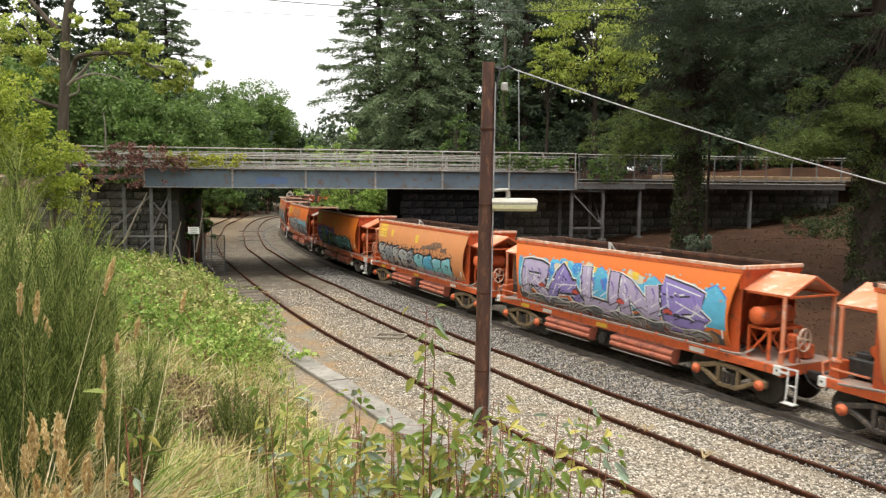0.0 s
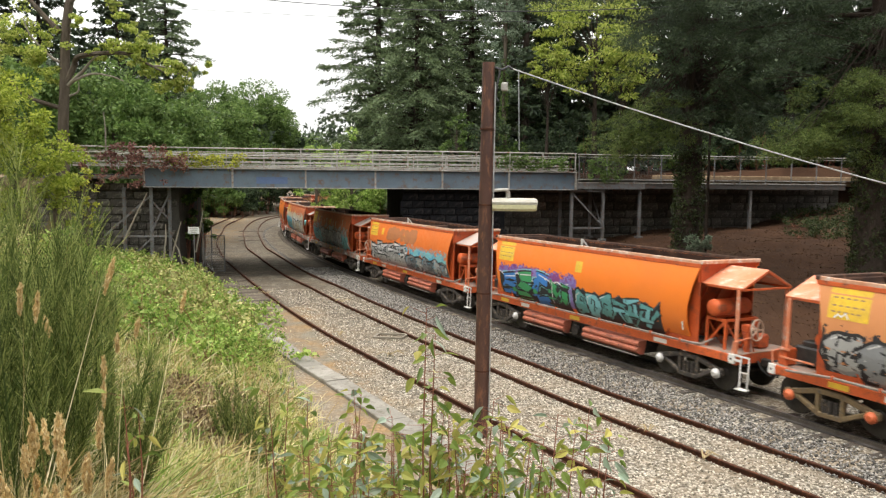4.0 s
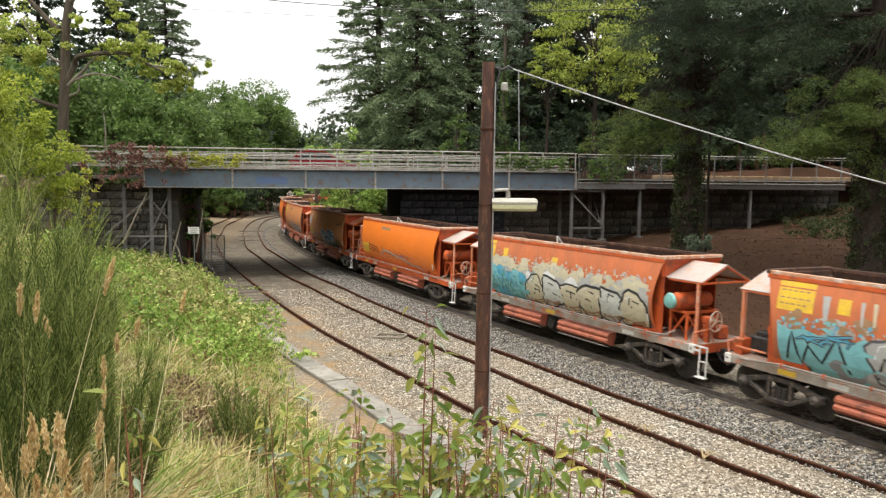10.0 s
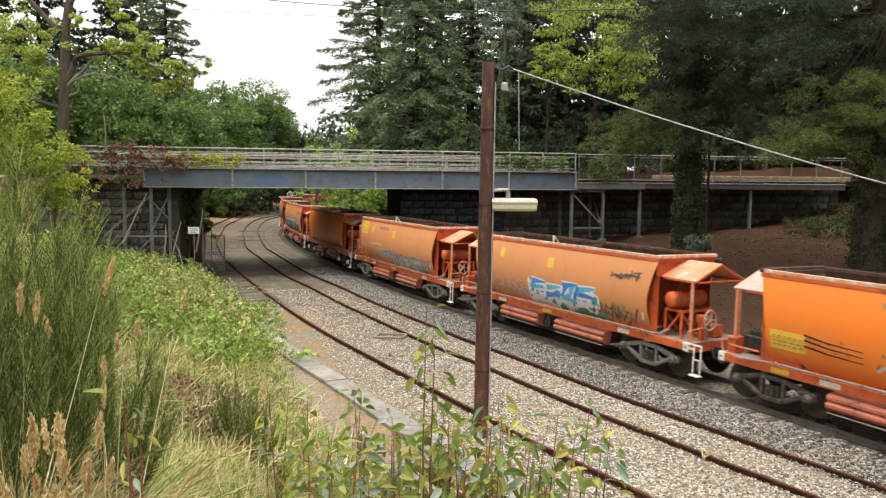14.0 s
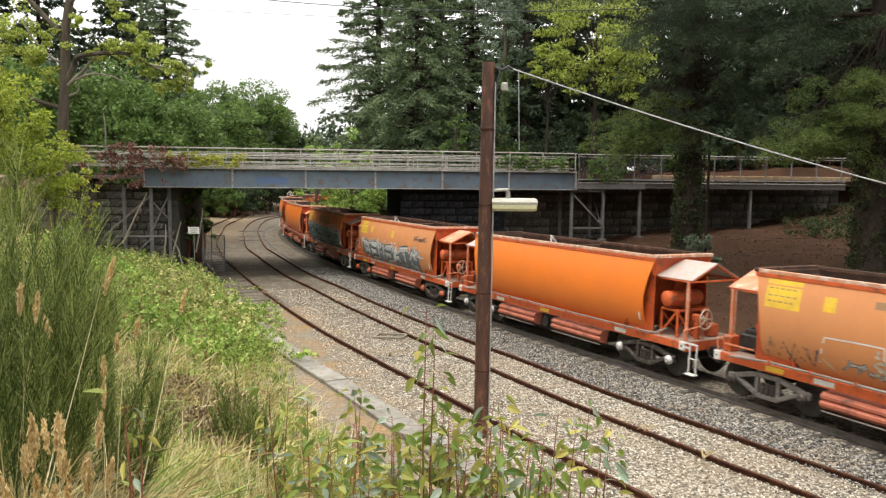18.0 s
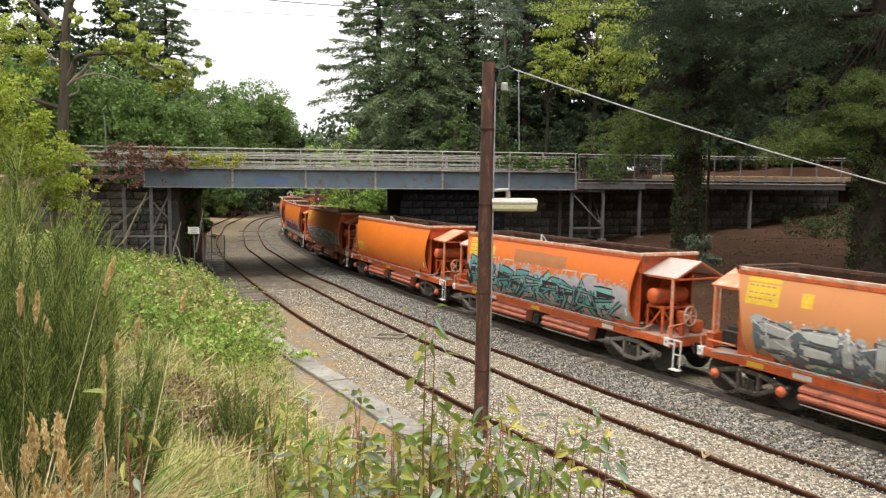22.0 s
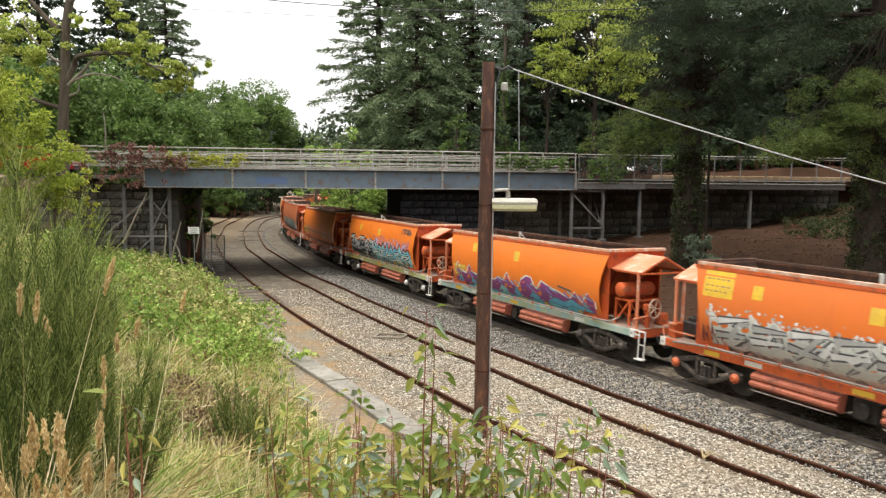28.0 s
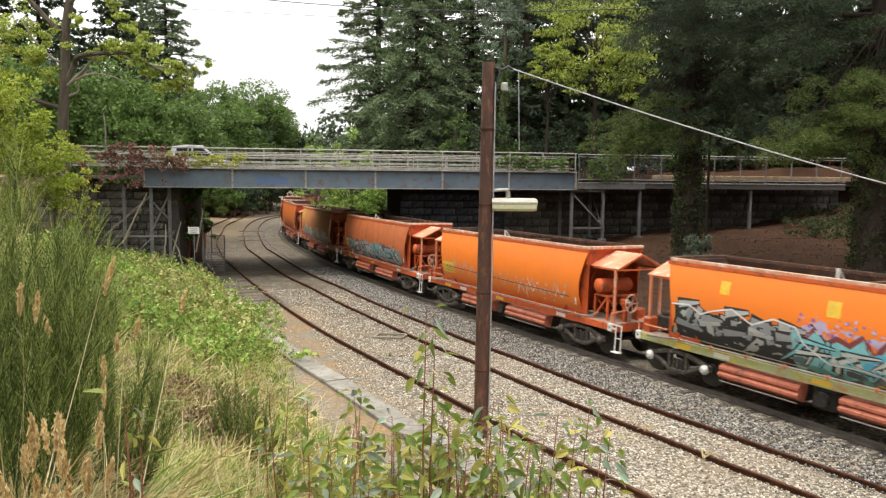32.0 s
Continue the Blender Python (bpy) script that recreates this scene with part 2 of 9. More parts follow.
MAT = {
    "rust": surface("rusty_rail_steel", (0.085, 0.038, 0.024), (0.05, 0.024, 0.017), 0.85, 0.1, 3.0, 40.0, stain=(0.14, 0.06, 0.03)),
    "railhead": surface("worn_rail_steel", (0.2, 0.18, 0.17), (0.3, 0.28, 0.27), 0.35, 0.9, 3.0, 30.0, 0.1),
    "sleeper": surface("weathered_sleeper_timber", (0.12, 0.1, 0.085), (0.07, 0.06, 0.05), 0.9, 0, 2.0, 30.0, rand=0.25),
    "girder": surface("blue_grey_girder_paint", (0.135, 0.175, 0.215), (0.1, 0.135, 0.17), 0.55, 0.0, 0.9, 18.0, 0.12, stain=(0.13, 0.09, 0.07)),
    "galv": surface("weathered_galvanised_steel", (0.42, 0.41, 0.38), (0.3, 0.28, 0.25), 0.55, 0.4, 2.0, 25.0, 0.12, stain=(0.24, 0.14, 0.09)),
    "trestle": surface("grey_trestle_steel", (0.19, 0.195, 0.2), (0.13, 0.13, 0.13), 0.6, 0.2, 2.0, 25.0, 0.12, stain=(0.16, 0.09, 0.06)),
    "dark_beam": surface("darker_beam_steel", (0.075, 0.072, 0.07), (0.05, 0.046, 0.042), 0.7, 0.2, 2.0, 25.0, 0.15, stain=(0.1, 0.06, 0.04)),
    "concrete": surface("stained_concrete", (0.29, 0.272, 0.24), (0.2, 0.185, 0.16), 0.9, 0, 1.4, 30.0, 0.4, stain=(0.14, 0.125, 0.1), rand=0.15),
    "deckslab": surface("dark_deck_concrete", (0.2, 0.19, 0.17), (0.13, 0.125, 0.12), 0.9, 0, 0.7, 20.0, 0.3),
    "stone": surface("dark_weathered_stone", (0.12, 0.112, 0.1), (0.065, 0.06, 0.053), 0.9, 0, 1.5, 14.0, 0.7, 0.03, stain=(0.2, 0.185, 0.16), rand=0.35),
    # near-black base: the shade under the bridge is put into this stone's colour
    "shade_stone": surface("shade_darkened_stone", (0.019, 0.02, 0.023), (0.011, 0.011, 0.013), 0.88, 0, 1.2, 12.0, 0.6, 0.03, stain=(0.045, 0.043, 0.042), rand=0.3),
    "litter": None,
    "mortar": surface("dark_mortar", (0.085, 0.08, 0.07), (0.06, 0.054, 0.048), 0.95, 0, 2.0, 25.0, 0.4),
    "asphalt": surface("road_asphalt", (0.06, 0.06, 0.06), (0.045, 0.045, 0.045), 0.9, 0, 0.6, 45.0, 0.3),
    "bark": surface("grey_brown_bark", (0.14, 0.115, 0.09), (0.08, 0.065, 0.05), 0.95, 0, 1.5, 16.0, 0.9, 0.05, coord="Object", stretch=(3, 3, 0.6)),
    "bark_dark": surface("dark_pine_bark", (0.06, 0.045, 0.036), (0.035, 0.028, 0.022), 0.95, 0, 1.5, 12.0, 0.9, 0.06, stretch=(3, 3, 0.5)),
    "bark_pale": surface("pale_dead_bark", (0.3, 0.27, 0.22), (0.2, 0.175, 0.14), 0.95, 0, 2.0, 20.0, 0.6),
    "pole": surface("rusty_brown_steel_pole", (0.095, 0.046, 0.034), (0.065, 0.032, 0.025), 0.6, 0.15, 1.6, 18.0, 0.25, stain=(0.2, 0.09, 0.05), stretch=(2, 2, 0.5)),
    "wire": plain("pale_cable_sheath", (0.42, 0.42, 0.42), 0.5, 0.3),
    "wire_dark": plain("dark_cable_sheath", (0.05, 0.05, 0.055), 0.6),
    "lamp_shell": surface("weathered_lamp_shell", (0.5, 0.48, 0.42), (0.38, 0.36, 0.3), 0.6, 0, 3.0, 20.0, 0.1),
    "lamp_lens": surface("yellowed_lamp_lens", (0.6, 0.57, 0.36), (0.5, 0.48, 0.3), 0.35, 0, 3.0, 20.0, 0.05),
    "black_steel": surface("grimy_black_steel", (0.022, 0.02, 0.019), (0.04, 0.035, 0.03), 0.65, 0.3, 3.0, 20.0, 0.2, stain=(0.07, 0.05, 0.04)),
    "cast": surface("grimy_cast_steel", (0.08, 0.068, 0.06), (0.04, 0.035, 0.032), 0.7, 0.3, 3.0, 22.0, 0.25, stain=(0.2, 0.15, 0.1)),
    "wheel": surface("oily_wheel_steel", (0.05, 0.045, 0.042), (0.09, 0.08, 0.07), 0.55, 0.6, 3.0, 20.0, 0.1),
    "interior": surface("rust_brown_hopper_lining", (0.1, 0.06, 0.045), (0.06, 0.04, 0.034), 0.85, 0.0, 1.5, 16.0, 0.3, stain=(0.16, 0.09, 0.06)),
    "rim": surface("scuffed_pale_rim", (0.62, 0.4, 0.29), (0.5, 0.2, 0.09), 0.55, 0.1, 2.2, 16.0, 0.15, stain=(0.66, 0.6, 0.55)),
    "deck": surface("dusty_deck_plate", (0.34, 0.27, 0.23), (0.25, 0.16, 0.12), 0.8, 0.1, 2.0, 22.0, 0.25, stain=(0.4, 0.15, 0.06)),
    "white": surface("scuffed_white_paint", (0.72, 0.71, 0.68), (0.55, 0.53, 0.5), 0.5, 0, 4.0, 25.0, 0.1),
    "yellow": surface("yellow_panel_paint", (0.78, 0.5, 0.04), (0.62, 0.4, 0.06), 0.5, 0, 3.0, 20.0, 0.05),
    "ink": plain("dark_stencil_paint", (0.04, 0.03, 0.025), 0.6),
    "pipe": surface("grey_brake_pipe", (0.34, 0.31, 0.28), (0.24, 0.18, 0.15), 0.5, 0.4, 3.0, 20.0, 0.1),
    "orange_part": surface("worn_orange_paint", (0.62, 0.12, 0.03), (0.5, 0.095, 0.03), 0.5, 0, 1.4, 16.0, 0.12, stain=(0.2, 0.07, 0.04)),
    "orange_pale": surface("sun_faded_orange_paint", (0.66, 0.26, 0.15), (0.6, 0.17, 0.07), 0.55, 0, 1.4, 14.0, 0.12, stain=(0.6, 0.42, 0.34)),
    "door_paint": surface("dusty_pink_orange_paint", (0.46, 0.15, 0.085), (0.36, 0.1, 0.06), 0.6, 0, 1.8, 16.0, 0.2, stain=(0.14, 0.06, 0.045)),
    "grey_roof": surface("scuffed_bare_roof_sheet", (0.42, 0.37, 0.34), (0.36, 0.3, 0.27), 0.5, 0.1, 1.2, 14.0, 0.12, stain=(0.55, 0.24, 0.13)),
    "wheel_pale": surface("dusty_pale_wheel_paint", (0.52, 0.4, 0.32), (0.42, 0.26, 0.17), 0.6, 0, 4.0, 22.0, 0.1),
    "engine": surface("greasy_engine_black", (0.025, 0.025, 0.025), (0.06, 0.055, 0.05), 0.5, 0.3, 6.0, 30.0, 0.2),
    "hub_white": surface("white_axle_cap", (0.62, 0.61, 0.6), (0.5, 0.48, 0.46), 0.45, 0.2, 6.0, 30.0, 0.1),
    "hub_orange": surface("orange_axle_cap", (0.6, 0.14, 0.05), (0.45, 0.1, 0.04), 0.5, 0.1, 6.0, 30.0, 0.1),
    "teal": plain("teal_tank_end", (0.2, 0.45, 0.42), 0.5),
    "sign": plain("pale_notice_board", (0.7, 0.72, 0.7), 0.5),
    "car_red": plain("red_car_paint", (0.42, 0.018, 0.022), 0.25, 0, 0.6),
    "car_maroon": plain("dark_red_car_paint", (0.2, 0.015, 0.02), 0.18, 0, 0.8),
    "car_white": plain("white_car_paint", (0.75, 0.76, 0.77), 0.25, 0, 0.6),
    "glass_dark": plain("dark_car_glass", (0.03, 0.035, 0.04), 0.08, 0, 0.8),
    "tyre": plain("tyre_rubber", (0.02, 0.02, 0.02), 0.9),
    "ballast_pale": gravel("pale_siding_gravel", (0.16, 0.145, 0.12), (0.32, 0.29, 0.245), (0.52, 0.48, 0.42), 24.0, (0.3, 0.235, 0.16)),
    "ballast_grey": gravel("grey_main_line_ballast", (0.05, 0.046, 0.042), (0.15, 0.142, 0.13), (0.33, 0.31, 0.28), 17.0, (0.085, 0.075, 0.064)),
    "ballast_dark": gravel("near_black_ballast", (0.016, 0.014, 0.013), (0.045, 0.041, 0.037), (0.11, 0.1, 0.09), 17.0, (0.03, 0.026, 0.022)),
    "pebble": None, "pebble_grey": None,
    "l_lime": foliage("lime_maple_leaf", (0.14, 0.2, 0.02), (0.29, 0.36, 0.045), (0.46, 0.5, 0.1), 0.48),
    "l_maple": foliage("yellow_lime_maple_leaf", (0.15, 0.21, 0.03), (0.33, 0.4, 0.075), (0.56, 0.58, 0.17), 0.5),
    "l_green": foliage("mid_green_leaf", (0.06, 0.11, 0.025), (0.11, 0.18, 0.045), (0.2, 0.28, 0.08), 0.35),
    "l_bright": foliage("bright_bramble_leaf", (0.1, 0.19, 0.03), (0.29, 0.43, 0.085), (0.55, 0.66, 0.22), 0.48),
    "l_nettle": foliage("yellowing_weed_leaf", (0.13, 0.18, 0.04), (0.34, 0.39, 0.11), (0.64, 0.58, 0.28), 0.35),
    "broom_wood": foliage("dark_broom_stem", (0.035, 0.055, 0.014), (0.1, 0.14, 0.038), (0.24, 0.3, 0.1), 0.25),
    "l_conifer": foliage("deep_green_conifer_needle", (0.05, 0.08, 0.038), (0.12, 0.165, 0.078), (0.21, 0.265, 0.13), 0.22),
    "l_dark": foliage("dark_pine_needle", (0.022, 0.036, 0.02), (0.045, 0.07, 0.034), (0.085, 0.118, 0.055), 0.2),
    "l_olive": foliage("olive_pine_needle", (0.045, 0.075, 0.02), (0.11, 0.155, 0.04), (0.2, 0.24, 0.07), 0.3),
    "l_grey": foliage("grey_green_poplar_leaf", (0.09, 0.13, 0.085), (0.16, 0.21, 0.14), (0.25, 0.3, 0.22), 0.3),
    "l_red": foliage("dull_red_leaf", (0.13, 0.055, 0.045), (0.23, 0.11, 0.09), (0.34, 0.19, 0.15), 0.35),
    "l_yellow": foliage("yellow_green_leaf", (0.22, 0.24, 0.02), (0.38, 0.4, 0.05), (0.5, 0.5, 0.1), 0.4),
    "l_broom": foliage("broom_stem_green", (0.035, 0.065, 0.014), (0.15, 0.2, 0.05), (0.46, 0.5, 0.18), 0.42),
    "l_ivy": foliage("dark_ivy_leaf", (0.02, 0.034, 0.012), (0.045, 0.066, 0.02), (0.1, 0.12, 0.045), 0.2),
    "sill_pale": surface("overpainted_pale_sill", (0.4, 0.36, 0.32), (0.26, 0.2, 0.16), 0.7, 0, 1.5, 18.0, 0.2, stain=(0.5, 0.13, 0.05)),
    "sill_lime": surface("overpainted_lime_sill", (0.42, 0.4, 0.1), (0.36, 0.4, 0.3), 0.7, 0, 1.2, 18.0, 0.2, stain=(0.45, 0.2, 0.05)),
    "sill_cyan": surface("overpainted_cyan_sill", (0.42, 0.48, 0.46), (0.3, 0.34, 0.16), 0.7, 0, 1.0, 18.0, 0.2, stain=(0.16, 0.4, 0.5)),
    "ochre_cast": surface("ochre_dusted_cast_steel", (0.2, 0.14, 0.07), (0.13, 0.09, 0.05), 0.8, 0.1, 3.0, 22.0, 0.25, stain=(0.1, 0.08, 0.06)),
    "pale_cast": surface("pale_dusted_cast_steel", (0.19, 0.17, 0.155), (0.12, 0.105, 0.095), 0.8, 0.1, 3.0, 22.0, 0.25, stain=(0.08, 0.07, 0.06)),
    "l_grass": foliage("green_and_straw_grass", (0.1, 0.15, 0.03), (0.44, 0.46, 0.14), (0.85, 0.76, 0.42), 0.42),
    "l_straw": foliage("dry_straw_grass", (0.3, 0.21, 0.08), (0.66, 0.53, 0.26), (0.88, 0.79, 0.54), 0.4),
    "l_seed": foliage("tan_seed_head", (0.52, 0.36, 0.15), (0.76, 0.57, 0.28), (0.88, 0.75, 0.47), 0.35),
    "l_wither": foliage("withered_brown_leaf", (0.09, 0.055, 0.03), (0.24, 0.165, 0.09), (0.46, 0.37, 0.22), 0.2),
    "l_gum": foliage("young_gum_leaf", (0.1, 0.16, 0.035), (0.26, 0.34, 0.075), (0.56, 0.49, 0.14), 0.42, 0.45),
    "l_gumpale": foliage("pale_gum_leaf", (0.26, 0.34, 0.26), (0.34, 0.42, 0.33), (0.42, 0.48, 0.4), 0.3, 0.4),
    "stem_red": plain("reddish_sapling_stem", (0.24, 0.085, 0.05), 0.7),
    "stem_tan": plain("dry_stalk", (0.36, 0.28, 0.15), 0.8),
}


def pebble_mat(name, dark, mid, light):
    m, t, b = nodes_of(name)
    g = t.nodes.new("ShaderNodeNewGeometry")
    t.links.new(ramp(t, g.outputs["Random Per Island"], [(0.0, dark), (0.5, mid), (1.0, light)]), b.inputs["Base Color"])
    b.inputs["Roughness"].default_value, b.inputs["Specular IOR Level"].default_value = 0.9, 0.1
    return m


MAT["litter"] = pebble_mat("fallen_leaf_litter", (0.035, 0.02, 0.012), (0.075, 0.043, 0.024), (0.15, 0.092, 0.05))
MAT["pebble"] = pebble_mat("pale_loose_stone", (0.085, 0.072, 0.055), (0.33, 0.285, 0.225), (0.68, 0.61, 0.51))
MAT["pebble_grey"] = pebble_mat("grey_loose_stone", (0.05, 0.048, 0.045), (0.18, 0.17, 0.157), (0.46, 0.43, 0.39))

WAGON_PAINT = {
    "bright": paint("bright_orange_wagon_paint", (0.82, 0.2, 0.018), (0.4, 0.1, 0.02), 0.05, 0.36),
    "orange": paint("orange_wagon_paint", (0.72, 0.17, 0.025), (0.36, 0.1, 0.04), 0.2),
    "faded": paint("faded_tan_orange_wagon_paint", (0.62, 0.25, 0.09), (0.42, 0.17, 0.08), 0.35, 0.5),
    "rusty": paint("rusty_brown_orange_wagon_paint", (0.56, 0.15, 0.05), (0.24, 0.1, 0.055), 0.55, 0.55),
    "sooty": paint("sooty_orange_wagon_paint", (0.5, 0.13, 0.035), (0.12, 0.06, 0.04), 0.5, 0.55),
}
END_PAINT = surface("dark_orange_end_sheet", (0.5, 0.085, 0.02), (0.38, 0.065, 0.02), 0.5, 0, 1.2, 14.0, 0.1, stain=(0.22, 0.06, 0.03))
SPRAY = {k: spray(k + "_spray_paint", c) for k, c in {
    "black": (0.015, 0.015, 0.018), "white": (0.75, 0.75, 0.74), "silver": (0.44, 0.44, 0.43), "pale": (0.6, 0.62, 0.58), "slate": (0.13, 0.16, 0.18), "scuff": (0.46, 0.17, 0.06), "rust": (0.3, 0.12, 0.06), "grey": (0.28, 0.29, 0.3), "dark": (0.08, 0.08, 0.09),
    "purple": (0.2, 0.13, 0.4), "lilac": (0.45, 0.38, 0.55), "plum": (0.26, 0.05, 0.22), "blue": (0.04, 0.22, 0.62), "sky": (0.1, 0.42, 0.62), "cyan": (0.22, 0.55, 0.6),
    "teal": (0.12, 0.36, 0.36), "green": (0.06, 0.25, 0.1), "yellow": (0.75, 0.52, 0.05), "cream": (0.6, 0.54, 0.38), "maroon": (0.2, 0.04, 0.04), "violet": (0.26, 0.2, 0.5), "mauve": (0.46, 0.42, 0.47), "mint": (0.24, 0.5, 0.47), "leaf": (0.05, 0.36, 0.13), "tan": (0.35, 0.2, 0.1), "red": (0.5, 0.06, 0.04)}.items()}


# ---- mesh building ----
class Shape:
    """Vertices and faces gathered piece by piece, made into one mesh."""

    def __init__(self):
        self.v, self.f, self.mi = [], [], []

    def add(self, verts, faces, mi=0):
        o = len(self.v)
        self.v += [tuple(p) for p in verts]
        self.f += [tuple(i + o for i in f) for f in faces]
        self.mi += [mi] * len(faces)
        return self

    def box(self, c, s, bev=0.0, m=None, mi=0):
        """A box at c of full size s, with chamfered edges, turned by m about its middle."""
        h = [d / 2 for d in s]
        b = min(bev, min(h) * 0.9)
        if b <= 0:
            vs = [Vector((x * h[0], y * h[1], z * h[2])) for x in (-1, 1) for y in (-1, 1) for z in (-1, 1)]
            fs = [(0, 1, 3, 2), (4, 6, 7, 5), (0, 4, 5, 1), (2, 3, 7, 6), (0, 2, 6, 4), (1, 5, 7, 3)]
        else:
            vs, idx = [], {}
            for x in (-1, 1):
                for y in (-1, 1):
                    for z in (-1, 1):
                        for a in range(3):
                            p = [x * (h[0] - b), y * (h[1] - b), z * (h[2] - b)]
                            p[a] = (x, y, z)[a] * h[a]
                            idx[x, y, z, a] = len(vs)
                            vs.append(Vector(p))
            fs = []
            for a in range(3):
                u, w = (a + 1) % 3, (a + 2) % 3
                for sg in (-1, 1):
                    ring = []
                    for su, sw in ((-1, -1), (1, -1), (1, 1), (-1, 1)):
                        k = [0, 0, 0]
                        k[a], k[u], k[w] = sg, su, sw
                        ring.append(idx[k[0], k[1], k[2], a])
                    fs.append(tuple(ring if sg > 0 else ring[::-1]))
                for su in (-1, 1):
                    for sw in (-1, 1):
                        lo, hi = [0, 0, 0], [0, 0, 0]
                        lo[a], hi[a] = -1, 1
                        for k in (lo, hi):
                            k[u], k[w] = su, sw
                        q = [idx[(*lo, u)], idx[(*hi, u)], idx[(*hi, w)], idx[(*lo, w)]]
                        fs.append(tuple(q if su * sw < 0 else q[::-1]))
            for x in (-1, 1):
                for y in (-1, 1):
                    for z in (-1, 1):
                        tri = [idx[x, y, z, a] for a in range(3)]
                        fs.append(tuple(tri if x * y * z > 0 else tri[::-1]))
        m = m or Matrix()
        return self.add([Vector(c) + m.to_3x3() @ p for p in vs], fs, mi)

    def bar(self, a, b, w, h=None, bev=0.0, mi=0):
        """A straight bar of cross-section w by h from a to b."""
        a, b = Vector(a), Vector(b)
        d = b - a
        q = d.to_track_quat("X", "Z").to_matrix().to_4x4()
        return self.box((a + b) / 2, (d.length, w, h or w), bev, q, mi)

    def tube(self, pts, r, n=8, caps=True, mi=0):
        """A round tube along points; r a number or one per point."""
        pts = [Vector(p) for p in pts]
        rs = r if isinstance(r, (list, tuple)) else [r] * len(pts)
        vs, fs = [], []
        side = None
        for i, p in enumerate(pts):
            d = (pts[min(i + 1, len(pts) - 1)] - pts[max(i - 1, 0)]).normalized()
            if side is None:
                side = d.orthogonal().normalized()
            side = (side - d * side.dot(d)).normalized()
            up = d.cross(side)
            vs += [p + rs[i] * (math.cos(2 * math.pi * k / n) * side + math.sin(2 * math.pi * k / n) * up) for k in range(n)]
        for i in range(len(pts) - 1):
            fs += [(i * n + k, i * n + (k + 1) % n, (i + 1) * n + (k + 1) % n, (i + 1) * n + k) for k in range(n)]
        if caps:
            fs += [tuple(range(n - 1, -1, -1)), tuple((len(pts) - 1) * n + k for k in range(n))]
        return self.add(vs, fs, mi)

    def prism(self, outline, depth, place, mi=0):
        """A flat outline in the xz plane, thickened along y by depth, set by the pose place."""
        n = len(outline)
        vs = [place @ Vector((x, s * depth / 2, z)) for s in (-1, 1) for x, z in outline]
        fs = [tuple(range(n)), tuple(range(2 * n - 1, n - 1, -1))]
        fs += [(i, i + n, (i + 1) % n + n, (i + 1) % n) for i in range(n)]
        return self.add(vs, fs, mi)

    def sweep(self, rows, closed=False, mi=0):
        """Skin over rows of equally many points; closed joins each row round."""
        n = len(rows[0])
        vs = [p for r in rows for p in r]
        fs = []
        for i in range(len(rows) - 1):
            for k in range(n if closed else n - 1):
                j = (k + 1) % n
                fs.append((i * n + k, i * n + j, (i + 1) * n + j, (i + 1) * n + k))
        if closed:
            fs += [tuple(range(n - 1, -1, -1)), tuple((len(rows) - 1) * n + k for k in range(n))]
        return self.add(vs, fs, mi)

    def mesh(self, name, mats, smooth=False):
        me = bpy.data.meshes.new(name)
        me.from_pydata(self.v, [], self.f)
        for m in mats if isinstance(mats, (list, tuple)) else [mats]:
            me.materials.append(m)
        if any(self.mi):
            me.polygons.foreach_set("material_index", self.mi)
        if smooth:
            me.polygons.foreach_set("use_smooth", [True] * len(self.f))
            me.set_sharp_from_angle(angle=radians(40))
        bm = bmesh.new()
        bm.from_mesh(me)
        bmesh.ops.recalc_face_normals(bm, faces=bm.faces)
        bm.to_mesh(me)
        bm.free()
        return me


def part(name, shape, material, parent=None, label="", smooth=False, place=None):
    me = shape.mesh(name, material, smooth) if isinstance(shape, Shape) else shape
    ob = new(name, me)
    ob.parent = parent
    if place is not None:
        ob.matrix_basis = place
    if label:
        tagged(ob, label)
    return ob


def thing(name, place, label, category, group="", kind=""):
    ob = new(name)
    ob.empty_display_size = 0.2
    ob.matrix_basis = place if isinstance(place, Matrix) else Matrix.Translation(place)
    return tagged(ob, label, category, group, kind)


def cloud_mesh(name, verts, faces, mat):
    """A mesh from arrays: verts (n,3), faces (m,k)."""
    verts, faces = np.asarray(verts, np.float32), np.asarray(faces, np.int32)
    me = bpy.data.meshes.new(name)
    m, k = faces.shape
    me.vertices.add(len(verts))
    me.vertices.foreach_set("co", verts.ravel())
    me.loops.add(m * k)
    me.loops.foreach_set("vertex_index", faces.ravel())
    me.polygons.add(m)
    me.polygons.foreach_set("loop_start", np.arange(0, m * k, k, dtype=np.int32))
    me.update(calc_edges=True)
    me.materials.append(mat)
    return me


# ---- the plan: the main line's curve ----
CANT = 0.018
DS = 0.5


def main_line():
    """Bearing and curvature along s, which counts backwards from the train's near end; straight beyond both ends."""
    s = np.arange(-260.0, 340.0, DS)
    u = np.clip(s, -20, 68) / 50
    k = -0.00170971 - 0.02317873 * u + 0.05078801 * u ** 2 - 0.03245580 * u ** 3
    k = np.where(s < -20, 0.0, k)
    h = np.maximum(1.94259555 + np.cumsum(k) * DS, 0.95)
    i0 = np.argmin(abs(s))
    x, y = np.cumsum(np.cos(h)) * DS, np.cumsum(np.sin(h)) * DS
    # the track's middle lies a little nearer than the wagons' first reckoned middle
    return s, x - x[i0] + 5.26294827 - 0.22 * np.sin(h), y - y[i0] + 24.8018596 + 0.22 * np.cos(h)


LINE_S, LINE_X, LINE_Y = main_line()


